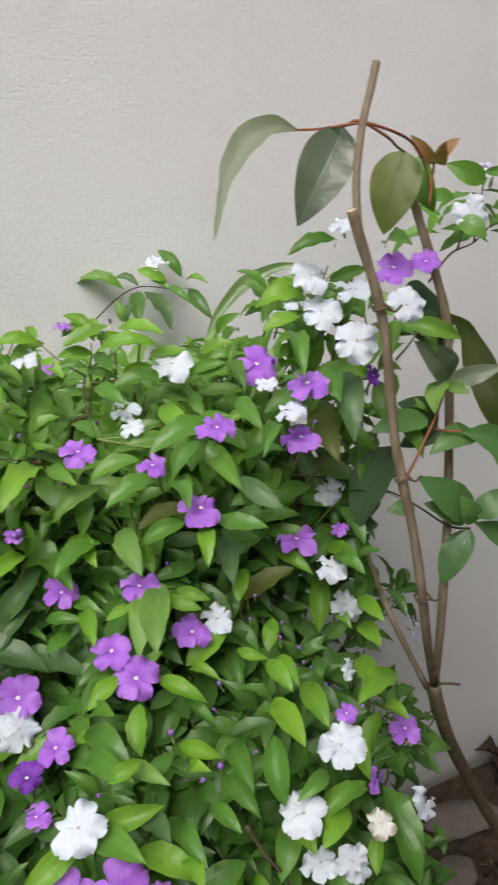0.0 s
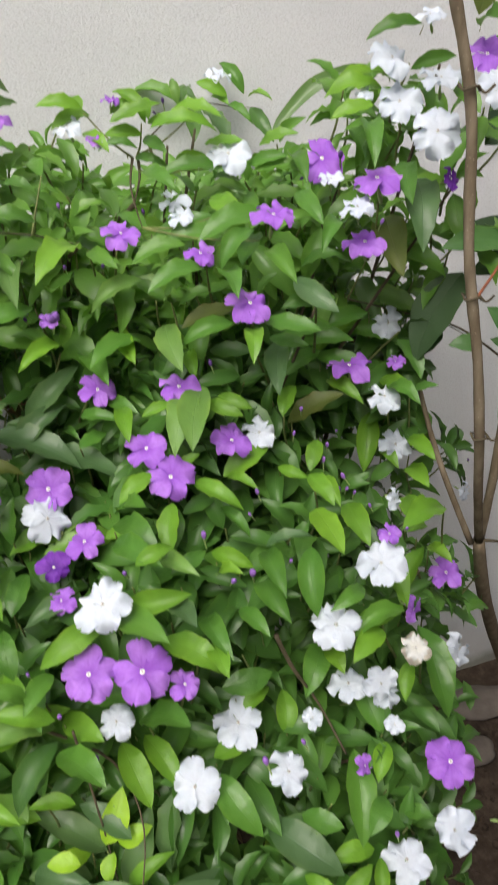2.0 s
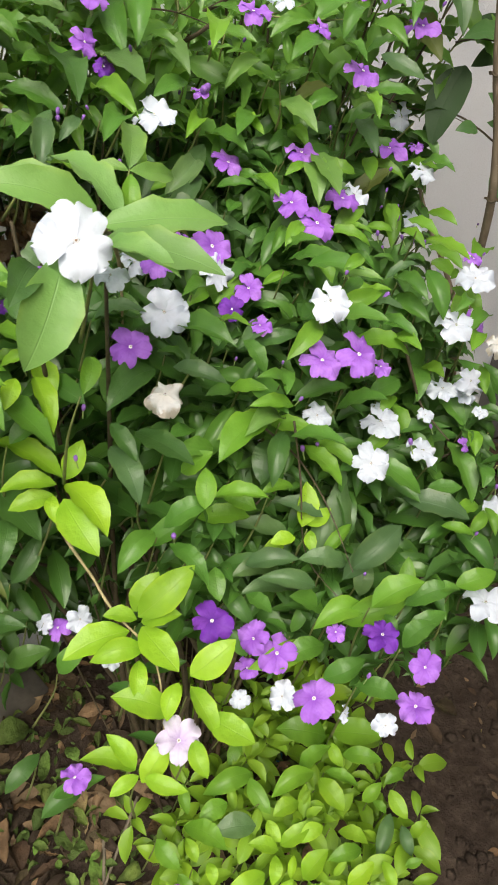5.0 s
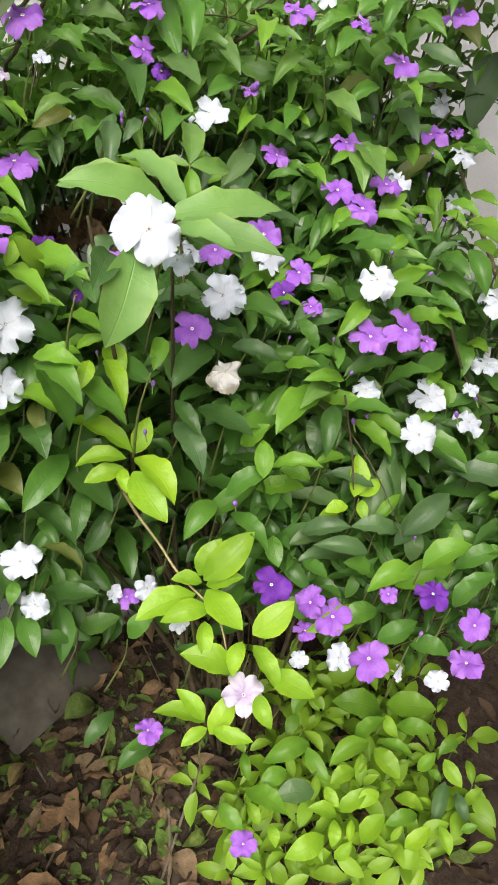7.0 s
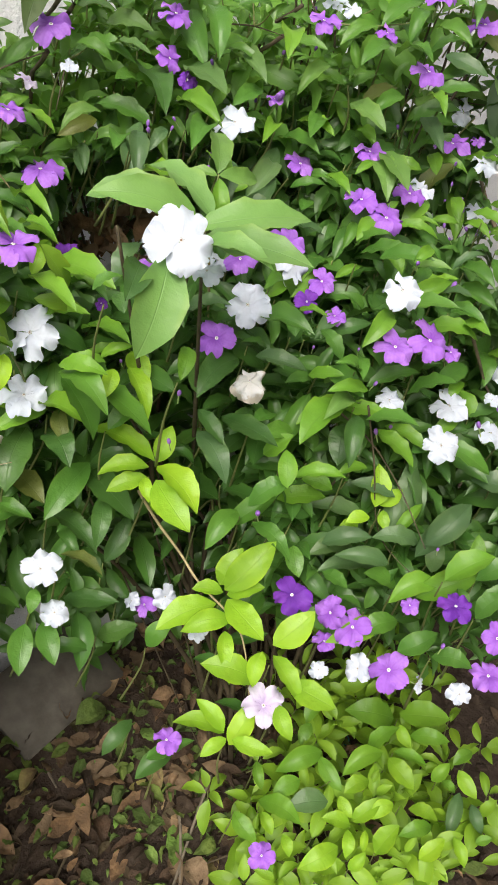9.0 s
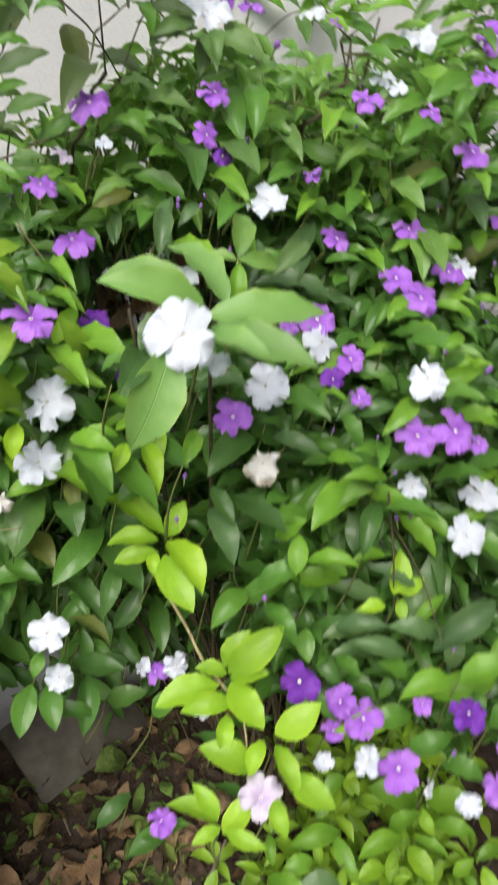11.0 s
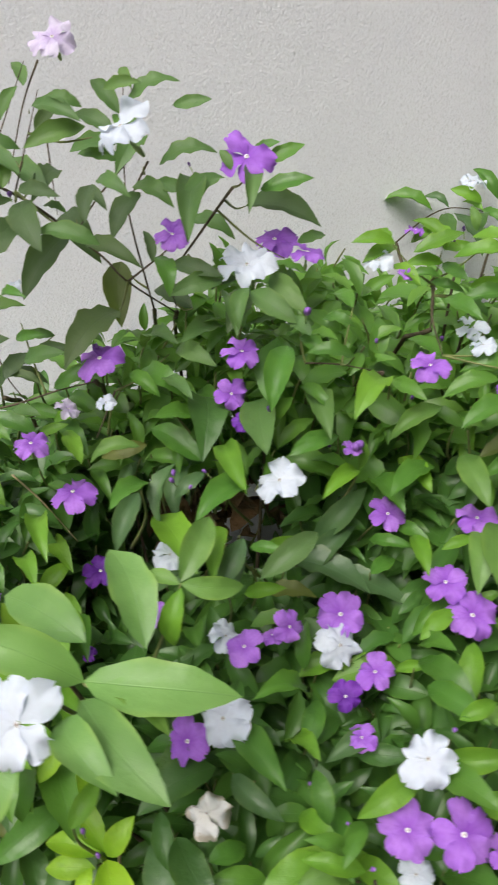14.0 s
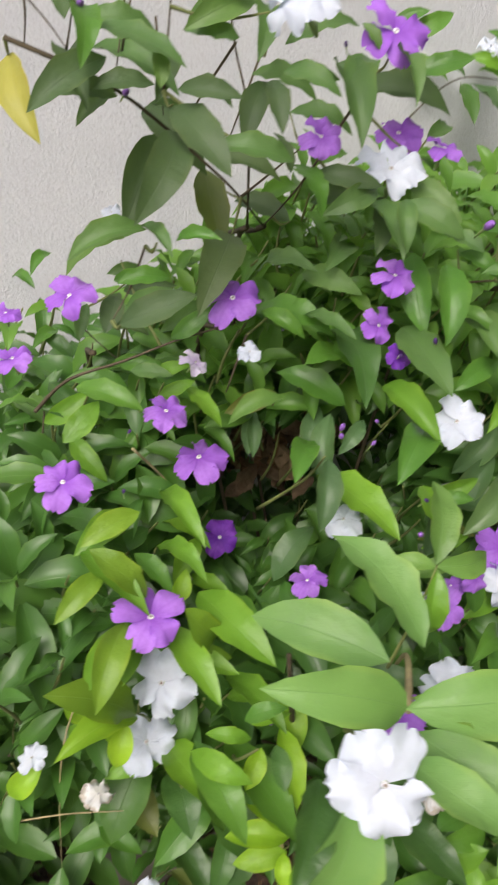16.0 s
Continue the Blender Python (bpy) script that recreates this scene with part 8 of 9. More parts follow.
    # thicker here: leaves stand in for the wall's deepest shade
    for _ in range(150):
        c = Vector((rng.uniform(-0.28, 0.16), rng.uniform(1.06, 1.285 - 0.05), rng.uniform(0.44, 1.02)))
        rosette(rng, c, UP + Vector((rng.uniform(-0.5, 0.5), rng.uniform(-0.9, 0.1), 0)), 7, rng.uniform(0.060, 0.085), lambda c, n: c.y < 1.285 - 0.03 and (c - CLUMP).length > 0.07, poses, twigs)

    for _ in range(46):
        c = Vector((rng.uniform(0.02, 0.34), rng.uniform(1.12, 1.285 - 0.05), rng.uniform(0.20, 0.48)))
        rosette(rng, c, UP + Vector((rng.uniform(-0.5, 0.5), rng.uniform(-0.9, 0.1), 0)), 6, rng.uniform(0.055, 0.08), lambda c, n: c.y < 1.285 - 0.03, poses, twigs)

    def along(c, n):
        if c.x < -0.26 and c.y < 1.285 - 0.03 and ((c.x + 0.62) / 0.50) ** 2 + ((c.y - 0.96) / 0.42) ** 2 + ((c.z - 0.72) / 0.60) ** 2 < 1:
            return True
        return ((c.x + 0.30) / 0.54) ** 2 + ((c.y - 1.07) / 0.24) ** 2 + ((c.z - 0.75) / 0.50) ** 2 < 1

    # the bush goes on along the wall, thickened out of view to shade its left
    for _ in range(820):
        c = Vector((rng.uniform(-1.1, -0.20), rng.uniform(0.56, 1.285 - 0.05), rng.uniform(0.16, 1.28)))
        rosette(rng, c, UP + Vector((rng.uniform(-0.5, 0.5), rng.uniform(-0.7, 0.2), 0)), 7, rng.uniform(0.055, 0.075), along, poses, twigs)
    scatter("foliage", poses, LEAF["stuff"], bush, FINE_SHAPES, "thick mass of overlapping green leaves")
    scatter("crown_foliage", young, LEAF["crown"], bush, FINE_SHAPES, "airy yellow-green young leaves along the top")
    scatter("low_foliage", low, LEAF["weed"], bush, FINE_SHAPES, "bright green young leaves near the ground")
    ob = part("twig", twigs, TWIG_GREEN, bush)
    ob.matrix_basis = bush.matrix_basis.inverted()
    tagged(ob, "thin green twigs that carry the leaves", kind="stuff")
    # woody stems from the root to the outer shoots
    for k in range(22):
        p = rng.choice(spots)
        a = ROOT + Vector((rng.uniform(-0.10, 0.10), rng.uniform(-0.06, 0.06), 0.0))
        away = (p - OPEN_SIDE).normalized()
        end = p + away * 0.06
        mid = a.lerp(end, 0.5) + Vector((rng.uniform(-0.08, 0.08), rng.uniform(0.04, 0.12), 0.10))
        mid.y = min(mid.y, 1.285 - 0.06)
        bm = bmesh.new()
        tube(bm, [a, a.lerp(mid, 0.5) + Vector((rng.uniform(-0.03, 0.03), 0, 0.02)), mid, mid.lerp(end, 0.55) + Vector((0, 0, rng.uniform(0, 0.03))), end], [0.006, 0.0045, 0.0032, 0.0022, 0.0012], 6, 0.1)
        part("stem", bm, TWIG_BROWN, bush).matrix_basis = bush.matrix_basis.inverted()


inner_foliage()


def whorl(c, axis, tones, size, stem):
    """A shoot tip whose leaves can be told apart one by one."""
    rng = random.Random(round(c[0] * 7919 + c[1] * 104729 + c[2] * 1299709))
    bm = bmesh.new()
    tube(bm, stem, [0.0016 - 0.0008 * i / (len(stem) - 1) for i in range(len(stem))], 6, 0.06)
    br = part("branch", bm, TWIG_BROWN, bush)
    br.matrix_basis = bush.matrix_basis.inverted()
    axis = Vector(axis).normalized()
    side = axis.cross(Vector((0.31, 0.83, 0.12))).normalized()
    for k, tone in enumerate(tones):
        q = k / len(tones)
        out = Matrix.Rotation(2.4 * k + rng.uniform(-0.3, 0.3), 3, axis) @ side
        lift = math.radians(-18 + 62 * q + rng.uniform(-12, 12))
        d = (out * math.cos(lift) + axis * math.sin(lift) - UP * 0.1).normalized()
        b = Vector(c) + axis * size * 0.4 * (q - 0.5)
        ob = new("leaf", LEAF_MESH[tone][rng.randrange(7)])
        ob.parent = br
        ob.matrix_basis = leaf_pose(b, b + d * size * (1.05 - 0.5 * q), axis, rng.uniform(0.9, 1.1))


whorl((0.836, 0.934, 1.467), (0.2, -0.3, 0.9), ("mid", "mid", "light", "mid", "light", "mid", "light"), 0.062, ((0.692, 0.874, 1.418), (0.746, 0.904, 1.441), (0.801, 0.926, 1.448), (0.836, 0.934, 1.469)))
whorl((0.771, 0.954, 1.468), (-0.2, -0.2, 0.9), ("mid", "mid", "mid", "light", "mid"), 0.062, ((0.761, 0.910, 1.443), (0.771, 0.916, 1.463), (0.777, 0.920, 1.482)))
whorl((0.823, 0.945, 1.511), (0.1, -0.1, 1.0), ("mid", "mid", "light", "mid"), 0.055, ((0.801, 0.926, 1.448), (0.813, 0.936, 1.480), (0.824, 0.946, 1.513)))
# the tall twigs go down to the root inside the bush
for top in ((0.097, 0.995, 1.317), (0.075, 0.980, 1.324), (-0.062, 0.942, 1.264), (0.017, 0.891, 1.293), (0.308, 0.894, 1.318), (0.250, 0.854, 1.297), (0.429, 1.271, 1.314)):
    low = ROOT + Vector((0.3 * (top[0] - ROOT.x), 0.2 * (top[1] - ROOT.y), 0.0))
    shoot(TWIG_BROWN, 0.0024, (top, (top[0] * 0.9 + low.x * 0.1, min(top[1] + 0.09, 1.20), top[2] - 0.12), (top[0] * 0.5 + low.x * 0.5, top[1] * 0.6 + low.y * 0.4, top[2] * 0.45), tuple(low)), [])


# ---- staked sapling beside the bush ----
STEM_FRONT = ((0.509, 0.770, 1.509), (0.521, 0.768, 1.480), (0.532, 0.765, 1.452), (0.541, 0.762, 1.426), (0.549, 0.758, 1.390), (0.555, 0.755, 1.347), (0.561, 0.750, 1.302), (0.570, 0.745, 1.261), (0.585, 0.736, 1.199), (0.602, 0.731, 1.122), (0.638, 0.750, 1.030), (0.690, 0.785, 0.933))
STEM_LOW = ((0.691, 0.786, 0.932), (0.752, 0.814, 0.806), (0.893, 0.885, 0.587), (1.083, 0.960, 0.296), (1.307, 0.985, -0.041))
STEM_REAR = ((0.647, 0.885, 1.549), (0.648, 0.870, 1.522), (0.656, 0.855, 1.483), (0.665, 0.845, 1.451), (0.676, 0.840, 1.421), (0.686, 0.836, 1.391), (0.694, 0.830, 1.335), (0.697, 0.820, 1.257), (0.690, 0.800, 1.174), (0.672, 0.775, 1.110), (0.676, 0.773, 1.032), (0.693, 0.787, 0.932))
STEM_LEADER = ((0.525, 0.776, 1.482), (0.525, 0.782, 1.500), (0.529, 0.793, 1.527), (0.538, 0.805, 1.556), (0.548, 0.815, 1.580), (0.558, 0.821, 1.604), (0.566, 0.827, 1.625))
STEM_THIN = ((0.614, 0.870, 1.143), (0.625, 0.860, 1.103), (0.636, 0.840, 1.055), (0.645, 0.810, 1.010), (0.679, 0.785, 0.931))
STALKS = [
    ((0.546, 0.812, 1.577), (0.536, 0.830, 1.574), (0.525, 0.850, 1.571), (0.512, 0.867, 1.570)),
    ((0.546, 0.812, 1.577), (0.542, 0.820, 1.578), (0.543, 0.838, 1.573)),
    ((0.546, 0.812, 1.577), (0.573, 0.812, 1.565), (0.598, 0.830, 1.557), (0.623, 0.850, 1.552)),
    ((0.546, 0.812, 1.577), (0.573, 0.810, 1.571), (0.607, 0.820, 1.561), (0.633, 0.830, 1.542), (0.648, 0.835, 1.511)),
    ((0.577, 0.745, 1.261), (0.620, 0.775, 1.276), (0.649, 0.790, 1.303), (0.664, 0.797, 1.333)),
    ((0.648, 0.790, 1.282), (0.665, 0.788, 1.277), (0.681, 0.783, 1.277)),
    ((0.644, 0.830, 1.542), (0.637, 0.822, 1.527), (0.632, 0.816, 1.505)),
    ((0.698, 0.770, 1.160), (0.675, 0.780, 1.164), (0.649, 0.800, 1.183), (0.627, 0.820, 1.197), (0.606, 0.840, 1.202)),
    ((0.594, 0.826, 1.280), (0.617, 0.810, 1.286), (0.648, 0.790, 1.282)),
]
SAP_AT = STEM_LOW[-1]
sapling = empty("sapling", "thin brown-stemmed sapling with large drooping leaves and pruned tips", "sapling", at=(SAP_AT[0], SAP_AT[1], 0))


def sap_stem(name, pts, r0, r1, sides=9, cut=False, material=None):
    bm = bmesh.new()
    n = len(pts)
    tube(bm, pts, [r0 + (r1 - r0) * i / (n - 1) + (0.0006 * (i % 2) if r0 > 0.004 else 0) for i in range(n)], sides, 0.05)
    ob = part(name, bm, material or BARK, sapling)
    ob.matrix_basis = sapling.matrix_basis.inverted()
    if cut:
        ob.data.materials.append(CUT_WOOD)
        end = Vector(pts[0])
        for p in ob.data.polygons:
            if len(p.vertices) > 4 and (p.center - end).length < 0.012:
                p.material_index = 1
    return ob


FOOT = Vector(SAP_AT)
sap_stem("trunk", STEM_LOW + ((FOOT.x + 0.02, FOOT.y - 0.01, -0.05),), 0.0075, 0.0135)
sap_stem("stem", STEM_FRONT, 0.0043, 0.0048, cut=True)
sap_stem("stem", STEM_REAR, 0.0044, 0.0050, cut=True)
sap_stem("stem", STEM_LEADER[::-1], 0.0036, 0.0034, cut=True)
sap_stem("stem", STEM_THIN, 0.0022, 0.0040)
for i, s in enumerate(STALKS):
    sap_stem("leaf_stalk", s, 0.0014, 0.0011, 6, material=RED_STALK if i < 7 else TWIG_BROWN)
RED_LEAF = leaf_material("leaf_reddish", (0.24, 0.13, 0.05), (0.34, 0.16, 0.08), 0.45, 0.25)
LEAF_MESH["red"] = [mesh_of("leaf_red", leaf_shape(7, 4, 91, width=0.2, droop=0.1), RED_LEAF)]
BIG_SHAPE = [leaf_shape(14, 8, 301 + i, width=0.235, fold=0.20, wave=0.02, belly=0.38, arch=0.08 + 0.04 * i) for i in range(3)]
BIG_MESH = {}


def sapling_leaf(tone, bx, by, bz, tx, ty, tz, wide):
    rng = random.Random(round(bx * 7919 + by * 104729 + tz * 1299709))
    if tone not in BIG_MESH:
        BIG_MESH[tone] = [mesh_of("large_leaf", sh, (RED_LEAF if tone == "red" else LEAF[tone])) for sh in BIG_SHAPE]
    face = outward((bx, by, bz), 0.25) + Vector([rng.uniform(-0.3, 0.3) for _ in range(3)])
    ob = new("leaf", BIG_MESH[tone][rng.randrange(3)])
    ob.parent = sapling
    ob.matrix_basis = sapling.matrix_basis.inverted() @ leaf_pose((bx, by, bz), (tx, ty, tz), face, wide)


def curved_leaf(tone, spine, widths):
    """A long leaf that hangs in a curve through the given points."""
    pts, fine, wid = [Vector(p) for p in spine], [], []
    n = len(pts)
    for i in range(n - 1):
        p0, p1, p2, p3 = pts[max(i - 1, 0)], pts[i], pts[i + 1], pts[min(i + 2, n - 1)]
        for k in range(5):
            t = k / 5
            fine.append(0.5 * (2 * p1 + (p2 - p0) * t + (2 * p0 - 5 * p1 + 4 * p2 - p3) * t * t + (3 * p1 - p0 - 3 * p2 + p3) * t ** 3))
            wid.append(widths[i] + (widths[i + 1] - widths[i]) * t * t * (3 - 2 * t))
    fine.append(pts[-1])
    wid.append(widths[-1])
    verts, faces, uvs, top = [], [], [], max(wid)
    for i, p in enumerate(fine):
        d = (fine[min(i + 1, len(fine) - 1)] - fine[max(i - 1, 0)]).normalized()
        face = outward(p, 0.2)
        x = d.cross(face).normalized()
        up = x.cross(d)
        for j in range(7):
            c = j / 3 - 1
            verts.append(p + x * (c * wid[i] / 2) + up * (0.14 * abs(c) ** 1.4 * wid[i] + 0.03 * wid[i] * math.sin(i * 0.9 + 2 * c)))
            uvs.append((0.5 + 0.5 * c * wid[i] / top, i / (len(fine) - 1)))
    for i in range(len(fine) - 1):
        for j in range(6):
            a = i * 7 + j
            faces.append((a, a + 1, a + 8, a + 7))
    ob = new("leaf", mesh_of("curved_leaf", (verts, faces, uvs), LEAF[tone]))
    ob.parent = sapling
    ob.matrix_basis = sapling.matrix_basis.inverted()


sapling_leaf("sage_dark", 0.543, 0.838, 1.573, 0.494, 0.830, 1.490, 1.06)
sapling_leaf("olive", 0.631, 0.860, 1.553, 0.606, 0.850, 1.475, 1.28)
sapling_leaf("mid", 0.658, 0.870, 1.548, 0.677, 0.860, 1.493, 0.90)
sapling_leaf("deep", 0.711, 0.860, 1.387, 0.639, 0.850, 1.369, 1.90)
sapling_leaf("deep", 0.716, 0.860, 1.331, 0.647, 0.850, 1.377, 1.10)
sapling_leaf("sage", 0.664, 0.797, 1.333, 0.616, 0.800, 1.378, 1.05)
sapling_leaf("sage", 0.664, 0.795, 1.332, 0.701, 0.760, 1.352, 0.80)
sapling_leaf("pale", 0.663, 0.797, 1.332, 0.636, 0.780, 1.304, 1.20)
sapling_leaf("pale", 0.666, 0.797, 1.330, 0.669, 0.770, 1.324, 1.20)
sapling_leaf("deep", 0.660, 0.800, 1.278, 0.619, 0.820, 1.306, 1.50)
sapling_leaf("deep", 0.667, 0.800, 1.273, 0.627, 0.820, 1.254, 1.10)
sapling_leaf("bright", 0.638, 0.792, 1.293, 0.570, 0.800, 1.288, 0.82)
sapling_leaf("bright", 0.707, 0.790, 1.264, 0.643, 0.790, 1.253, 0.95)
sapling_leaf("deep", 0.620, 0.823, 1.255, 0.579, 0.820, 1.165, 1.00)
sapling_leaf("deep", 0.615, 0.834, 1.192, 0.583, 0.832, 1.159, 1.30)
sapling_leaf("bright", 0.695, 0.770, 1.175, 0.630, 0.790, 1.230, 0.95)
sapling_leaf("bright", 0.695, 0.775, 1.170, 0.643, 0.790, 1.195, 1.00)
sapling_leaf("bright", 0.641, 0.800, 1.185, 0.609, 0.810, 1.184, 1.30)
sapling_leaf("bright", 0.695, 0.765, 1.180, 0.729, 0.760, 1.207, 1.50)
sapling_leaf("bright", 0.699, 0.770, 1.158, 0.666, 0.770, 1.095, 1.00)
sapling_leaf("bright", 0.698, 0.765, 1.170, 0.676, 0.770, 1.207, 1.20)
sapling_leaf("red", 0.644, 0.830, 1.542, 0.621, 0.840, 1.567, 0.80)
sapling_leaf("red", 0.644, 0.830, 1.542, 0.660, 0.815, 1.565, 0.95)
sapling_leaf("red", 0.644, 0.830, 1.543, 0.630, 0.800, 1.563, 0.80)
curved_leaf("sage_pale", ((0.512, 0.867, 1.570), (0.488, 0.872, 1.574), (0.465, 0.872, 1.562), (0.445, 0.863, 1.542), (0.430, 0.850, 1.521), (0.423, 0.845, 1.501), (0.415, 0.837, 1.481)), (0.003, 0.017, 0.026, 0.020, 0.009, 0.006, 0.0015))
curved_leaf("olive_dark", ((0.695, 0.840, 1.389), (0.718, 0.835, 1.369), (0.730, 0.820, 1.332), (0.739, 0.800, 1.297), (0.754, 0.790, 1.265), (0.758, 0.785, 1.246)), (0.003, 0.018, 0.035, 0.037, 0.03, 0.01))
curved_leaf("bright", ((0.680, 0.783, 1.275), (0.706, 0.770, 1.270), (0.728, 0.755, 1.251), (0.741, 0.740, 1.216), (0.750, 0.730, 1.180)), (0.003, 0.028, 0.038, 0.027, 0.002))
curved_leaf("bright", ((0.698, 0.765, 1.170), (0.726, 0.755, 1.155), (0.749, 0.740, 1.135), (0.770, 0.730, 1.099)), (0.003, 0.026, 0.028, 0.002))
sapling_leaf("mid", 0.770, 0.888, 1.521, 0.732, 0.912, 1.538, 1.08)
sapling_leaf("mid", 0.770, 0.892, 1.530, 0.810, 0.859, 1.533, 0.50)
sapling_leaf("mid", 0.773, 0.875, 1.493, 0.832, 0.840, 1.525, 0.56)
sapling_leaf("mid", 0.738, 0.899, 1.503, 0.702, 0.913, 1.498, 0.88)
sapling_leaf("mid", 0.739, 0.888, 1.481, 0.758, 0.863, 1.464, 1.50)
sapling_leaf("mid", 0.775, 0.868, 1.488, 0.800, 0.845, 1.483, 1.10)
sapling_leaf("mid", 0.789, 0.866, 1.500, 0.832, 0.838, 1.518, 0.63)
curved_leaf("grey", ((0.598, 1.000, 1.425), (0.572, 1.011, 1.419), (0.539, 1.019, 1.403), (0.506, 1.016, 1.374), (0.485, 1.007, 1.349)), (0.0028, 0.0113, 0.0169, 0.0113, 0.0021))


def knot(i, j, pts):
    """A dry tie round the stems."""
    c = Vector(pts[i])
    bm = bmesh.new()
    ring = [c + Vector((math.cos(a) * 0.0085, math.sin(a) * 0.0085, 0.002 * math.sin(3 * a))) for a in [k * 0.7 for k in range(10)]]
    tube(bm, ring + [c + Vector((0.010, -0.008, -0.003)), c + Vector((0.016, -0.010, 0.003))], [0.0012] * 12, 5)
    ob = part("tie", bm, TWIG_BROWN, sapling, "dry brown tie round the stem")
    ob.matrix_basis = sapling.matrix_basis.inverted()


knot(3, 0, STEM_FRONT)
knot(7, 0, STEM_FRONT)
knot(9, 0, STEM_FRONT)
bm = bmesh.new()
tube(bm, [STEM_LOW[0], Vector(STEM_LOW[0]) + Vector((0.014, -0.012, 0.004)), Vector(STEM_LOW[0]) + Vector((0.028, -0.016, 0.0))], [0.0022, 0.0018, 0.0016], 6)
part("cut_twig", bm, TWIG_BROWN, sapling).matrix_basis = sapling.matrix_basis.inverted()


# ---- on the ground ----
def litter():
    rng = random.Random(4)
    shapes = [leaf_shape(9, 4, 400 + i, width=(0.15, 0.19, 0.24, 0.30)[i % 4], droop=rng.uniform(-0.35, 0.35), fold=rng.uniform(-0.3, 1.1), wave=0.06, tip=rng.uniform(1.1, 1.7), belly=rng.uniform(0.38, 0.55), arch=rng.uniform(-0.2, 0.4)) for i in range(8)]
    brown, green, tan = [], [], []
    def drop(x, y, n, lift, target, big=1.0):
        a = rng.uniform(0, 2 * math.pi)
        d = Vector((math.cos(a), math.sin(a), rng.uniform(-0.12, 0.25))).normalized()
        p = Vector((x, y, height(x, y) + lift))
        face = Vector((rng.gauss(0, 0.5), rng.gauss(0, 0.5), 1))
        target.append((leaf_pose(p, p + d * n * big, face, rng.uniform(0.8, 1.3)), rng.randrange(8)))
    for _ in range(2100):
        x, y = rng.uniform(-0.9, 0.55), rng.uniform(0.45, 1.285 - 0.05)
        drop(x, y, rng.choice((0.014, 0.020, 0.028, 0.040, 0.055)) * rng.uniform(0.8, 1.2), rng.uniform(0.002, 0.024), brown)
    for _ in range(460):
        x, y = rng.uniform(-0.9, 0.5), rng.uniform(0.45, 1.285 - 0.05)
        drop(x, y, rng.uniform(0.02, 0.085), rng.uniform(0.010, 0.035), tan)
    for _ in range(70):
        x, y = rng.uniform(-0.9, 0.45), rng.uniform(0.45, 1.285 - 0.05)
        drop(x, y, rng.uniform(0.045, 0.075), rng.uniform(0.015, 0.035), green)
    for _ in range(1500):
        x, y = rng.uniform(-0.9, 0.5), rng.uniform(0.45, 1.285 - 0.05)
        drop(x, y, rng.choice((0.012, 0.016, 0.022, 0.030, 0.045)), rng.uniform(0.010, 0.035), green)
    for _ in range(130):
        x, y = rng.uniform(1.42, 1.76), 1.285 - 0.03 - abs(rng.gauss(0.0, 0.07))
        drop(x, y, rng.uniform(0.05, 0.10), rng.uniform(0.002, 0.05), brown)
    for _ in range(14):
        x, y = rng.uniform(1.46, 1.74), 1.285 - 0.03 - abs(rng.gauss(0.0, 0.07))
        drop(x, y, rng.uniform(0.06, 0.10), rng.uniform(0.03, 0.05), tan)
    for _ in range(200):
        x, y = rng.uniform(0.5, 1.3), rng.uniform(0.2, 1.1)
        drop(x, y, rng.uniform(0.008, 0.026), 0.004, brown if rng.random() < 0.75 else tan)
    for _ in range(46):
        x, y = rng.uniform(0.6, 1.6), rng.uniform(0.3, 1.15)
        drop(x, y, rng.uniform(0.03, 0.06), 0.004, brown)
    ob = scatter("dry_leaf_litter", brown, DEAD, None, shapes, "curled dry brown leaves lying on the soil")
    tagged(ob, category="leaf litter")
    ob = scatter("curled_leaf_litter", tan, DEAD_TAN, None, shapes, "larger pale tan curled leaves on top of the litter")
    tagged(ob, category="leaf litter")
    ob = scatter("fallen_leaves", green, DEAD_GREEN, None, shapes, "fallen green and yellow leaves and seedlings on the soil")
    tagged(ob, category="fallen leaves")
    # dry sticks
    for k in range(16):
        x, y = rng.uniform(-0.6, 0.35), rng.uniform(0.6, 1.2)
        a, n = rng.uniform(0, math.pi), rng.uniform(0.08, 0.26)
        z = height(x, y) + 0.012
        bm = bmesh.new()
        tube(bm, [(x, y, z), (x + n * 0.5 * math.cos(a), y + n * 0.5 * math.sin(a), z + 0.01), (x + n * math.cos(a), y + n * math.sin(a), z + rng.uniform(0, 0.02))], [0.003, 0.0026, 0.0016], 6, 0.1)
        ob = part("stick", bm, TWIG_BROWN if k % 4 else DRY_STICK, None)
        tagged(ob, "thin dry stick lying among the fallen leaves", "stick", "sticks on the ground")
    for pts in (
        ((0.160, 0.859, 0.070), (0.078, 0.808, 0.030), (-0.013, 0.739, 0.020)),
        ((-0.080, 1.147, 0.060), (-0.077, 1.108, 0.030), (-0.076, 1.038, 0.020)),
        ((0.091, 0.864, 0.030), (0.050, 0.797, 0.020), (-0.003, 0.720, 0.020)),
        ((0.201, 0.800, 0.050), (0.187, 0.764, 0.030), (0.168, 0.726, 0.030)),
    ):
        bm = bmesh.new()
        tube(bm, [Vector(p) for p in pts], [0.0034, 0.0030, 0.0022], 7, 0.1)
        tagged(part("stick", bm, DRY_STICK, None), "pale dry stick lying on the leaf litter", "stick", "sticks on the ground")


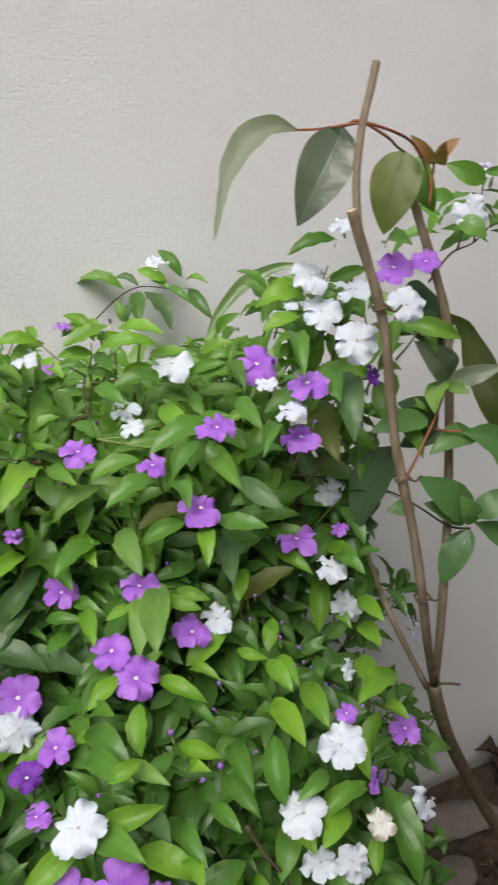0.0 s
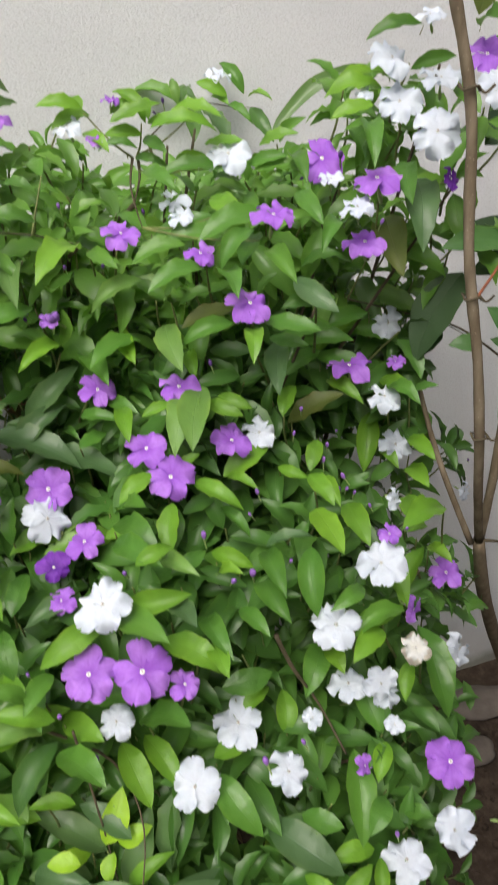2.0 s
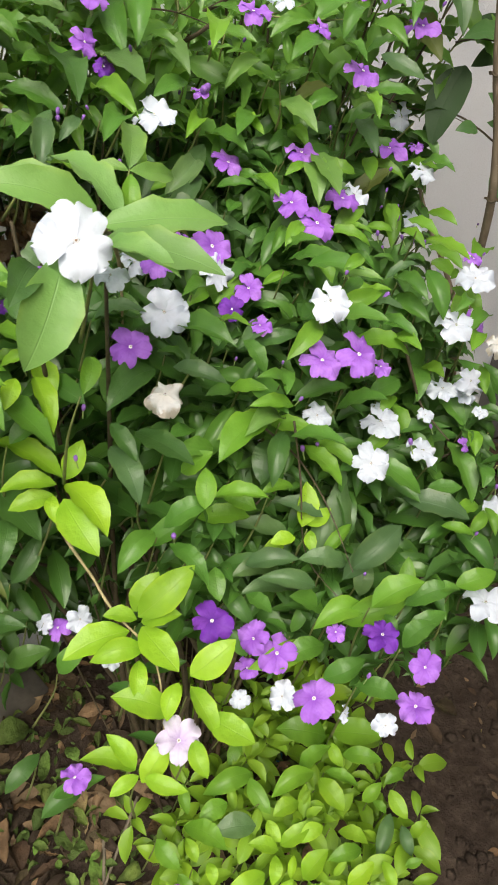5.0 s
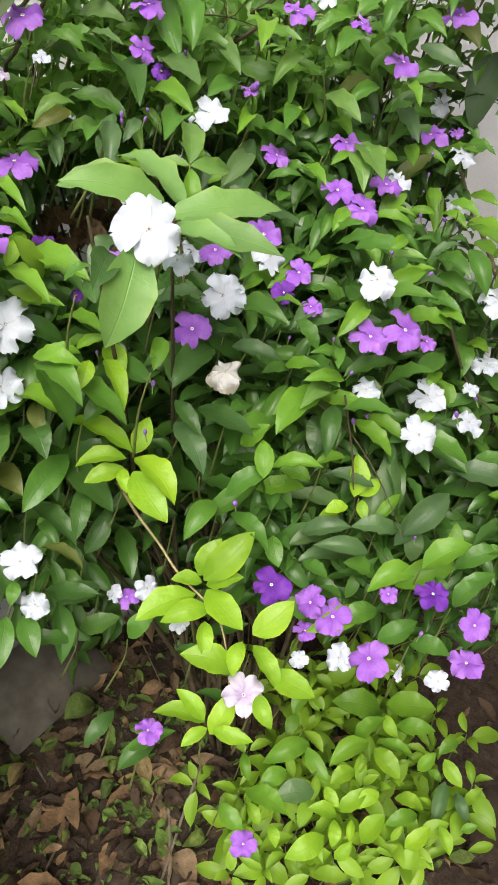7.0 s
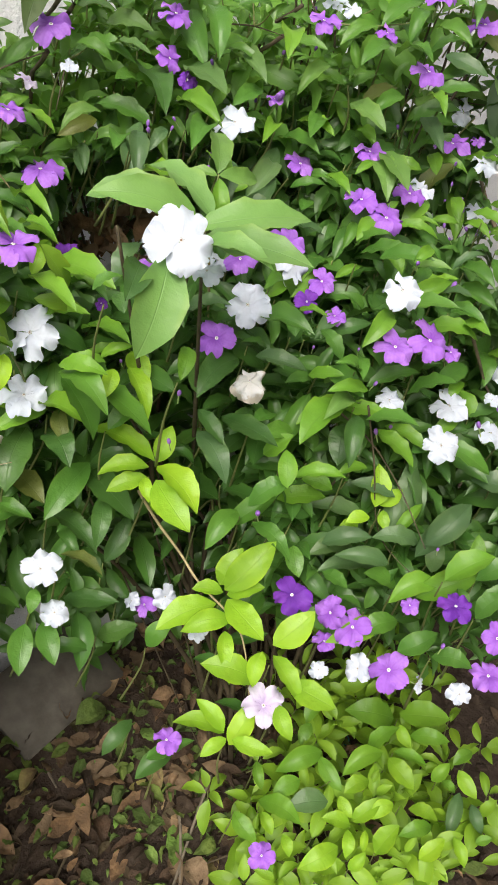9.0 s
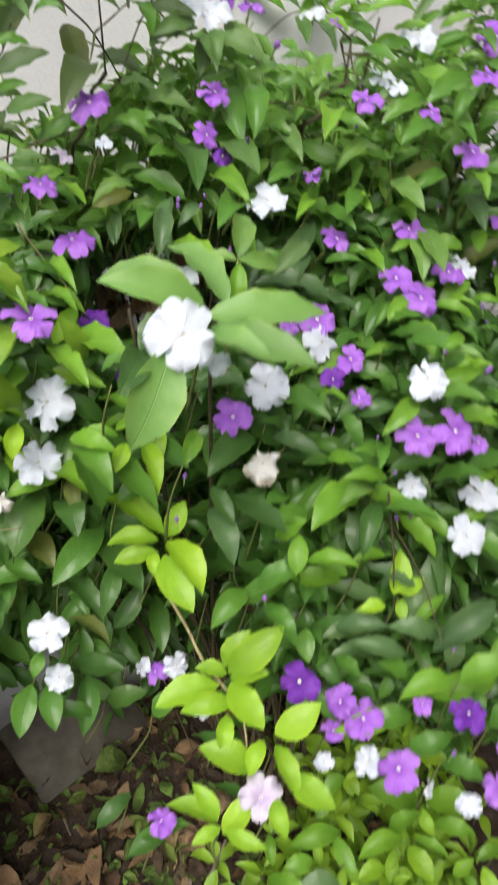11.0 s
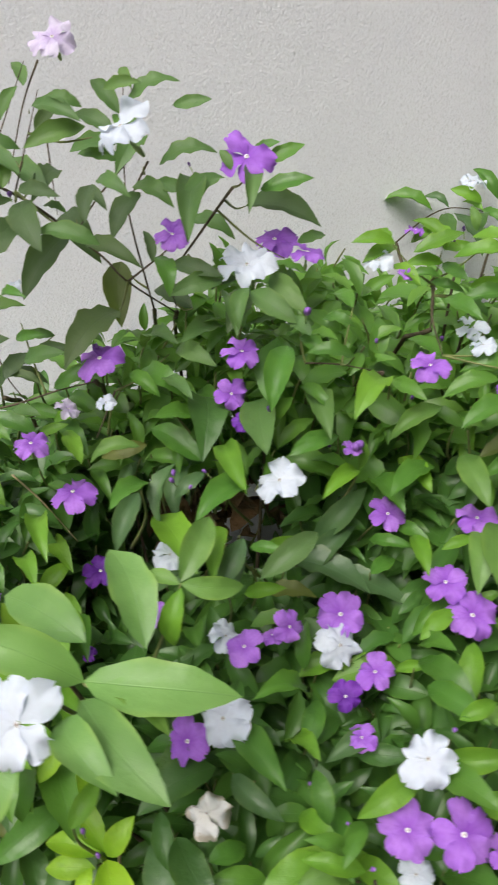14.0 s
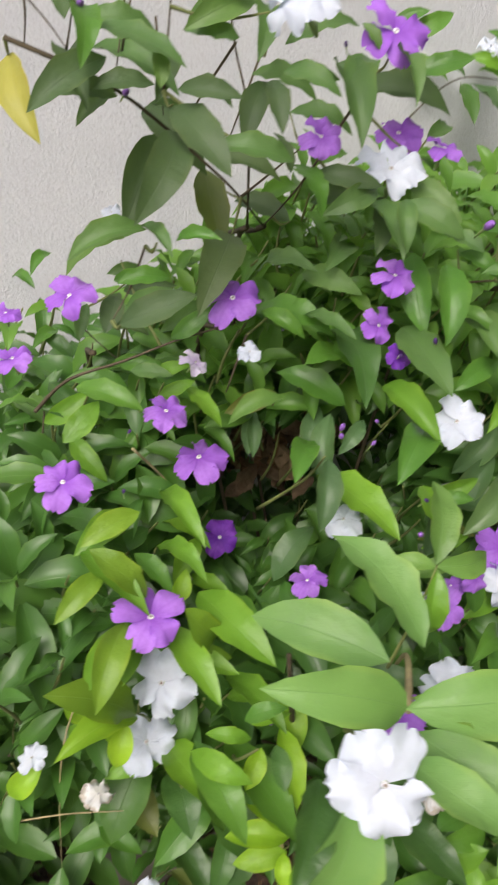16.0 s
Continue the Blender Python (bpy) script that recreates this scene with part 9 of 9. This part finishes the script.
def clods():
    """Lumps of soil."""
    rng = random.Random(8)
    bm = bmesh.new()
    for _ in range(1000):
        x, y = rng.uniform(0.2, 1.7), rng.uniform(0.1, 1.2)
        r = rng.uniform(0.003, 0.013)
        ret = bmesh.ops.create_icosphere(bm, subdivisions=1, radius=r, matrix=Matrix.Translation((x, y, height(x, y) + r * 0.2)))
        for v in ret["verts"]:
            v.co += Vector([rng.uniform(-0.3, 0.3) * r for _ in range(3)])
    tagged(part("soil_clods", bm, SOIL, None), "small crumbled lumps of brown soil", "soil", kind="stuff")


def slab():
    bm = bmesh.new()
    bmesh.ops.create_cube(bm, size=1, matrix=Matrix.Diagonal((0.25, 0.165, 0.034, 1)))
    bmesh.ops.bevel(bm, geom=bm.edges[:], offset=0.004, segments=2, affect="EDGES")
    ob = part("cement_slab", bm, SLAB, None)
    ob.matrix_basis = pose(-0.002, 1.192, 0.108, 30, -2, 14)
    tagged(ob, "worn grey cement slab leaning over the leaf litter", "slab")
    bm = bmesh.new()
    bmesh.ops.create_grid(bm, x_segments=5, y_segments=3, size=1)
    for v in bm.verts:
        v.co = Vector((v.co.x * 0.022, v.co.y * 0.012, 0.006 * math.sin(2.5 * v.co.x + 4 * v.co.y)))
    bmesh.ops.solidify(bm, geom=bm.faces[:], thickness=0.001)
    ob = part("plastic_scrap", bm, TEAL, None)
    ob.matrix_basis = pose(0.442, 0.789, 0.02, 25, 10, 30)
    tagged(ob, "crumpled teal plastic scrap on the soil", "litter")


def stones():
    rng = random.Random(3)
    for x, y, a, b in ((1.24, 1.17, 0.10, 0.05), (1.45, 1.10, 0.12, 0.07), (1.10, 1.06, 0.07, 0.04)):
        bm = bmesh.new()
        bmesh.ops.create_icosphere(bm, subdivisions=3, radius=1)
        for v in bm.verts:
            n = noise.noise(v.co * 1.3 + Vector((x * 9, y * 7, 0)))
            v.co = Vector((v.co.x * a, v.co.y * b, v.co.z * 0.022)) * (1 + 0.35 * n)
        ob = part("stone", bm, STONE, None)
        ob.matrix_basis = pose(x, y, height(x, y) + 0.008, 0, 0, rng.uniform(-20, 30))
        tagged(ob, "flat dusty stone half sunk beside the wall", "stone", "flat stones")


litter()
clods()
slab()
stones()


def dry_clump():
    """Dry leaves caught among the inner branches."""
    rng = random.Random(21)
    shapes = [leaf_shape(6, 2, 500 + i, width=0.2, droop=rng.uniform(-0.6, 0.6), fold=rng.uniform(0, 0.9), wave=0.1) for i in range(5)]
    poses = []
    for _ in range(46):
        c = CLUMP + Vector((rng.gauss(0, 0.035), rng.gauss(0.01, 0.02), rng.gauss(0, 0.02)))
        d = Vector([rng.uniform(-1, 1) for _ in range(3)]).normalized()
        n = rng.uniform(0.03, 0.055)
        poses.append((leaf_pose(c - d * n / 2, c + d * n / 2, Vector((rng.uniform(-1, 1), -0.6, 0.8)), 1.0), rng.randrange(5)))
    ob = scatter("dry_leaf_clump", poses, DEAD_TAN, bush, shapes, "brown dry leaves caught among the branches")


dry_clump()
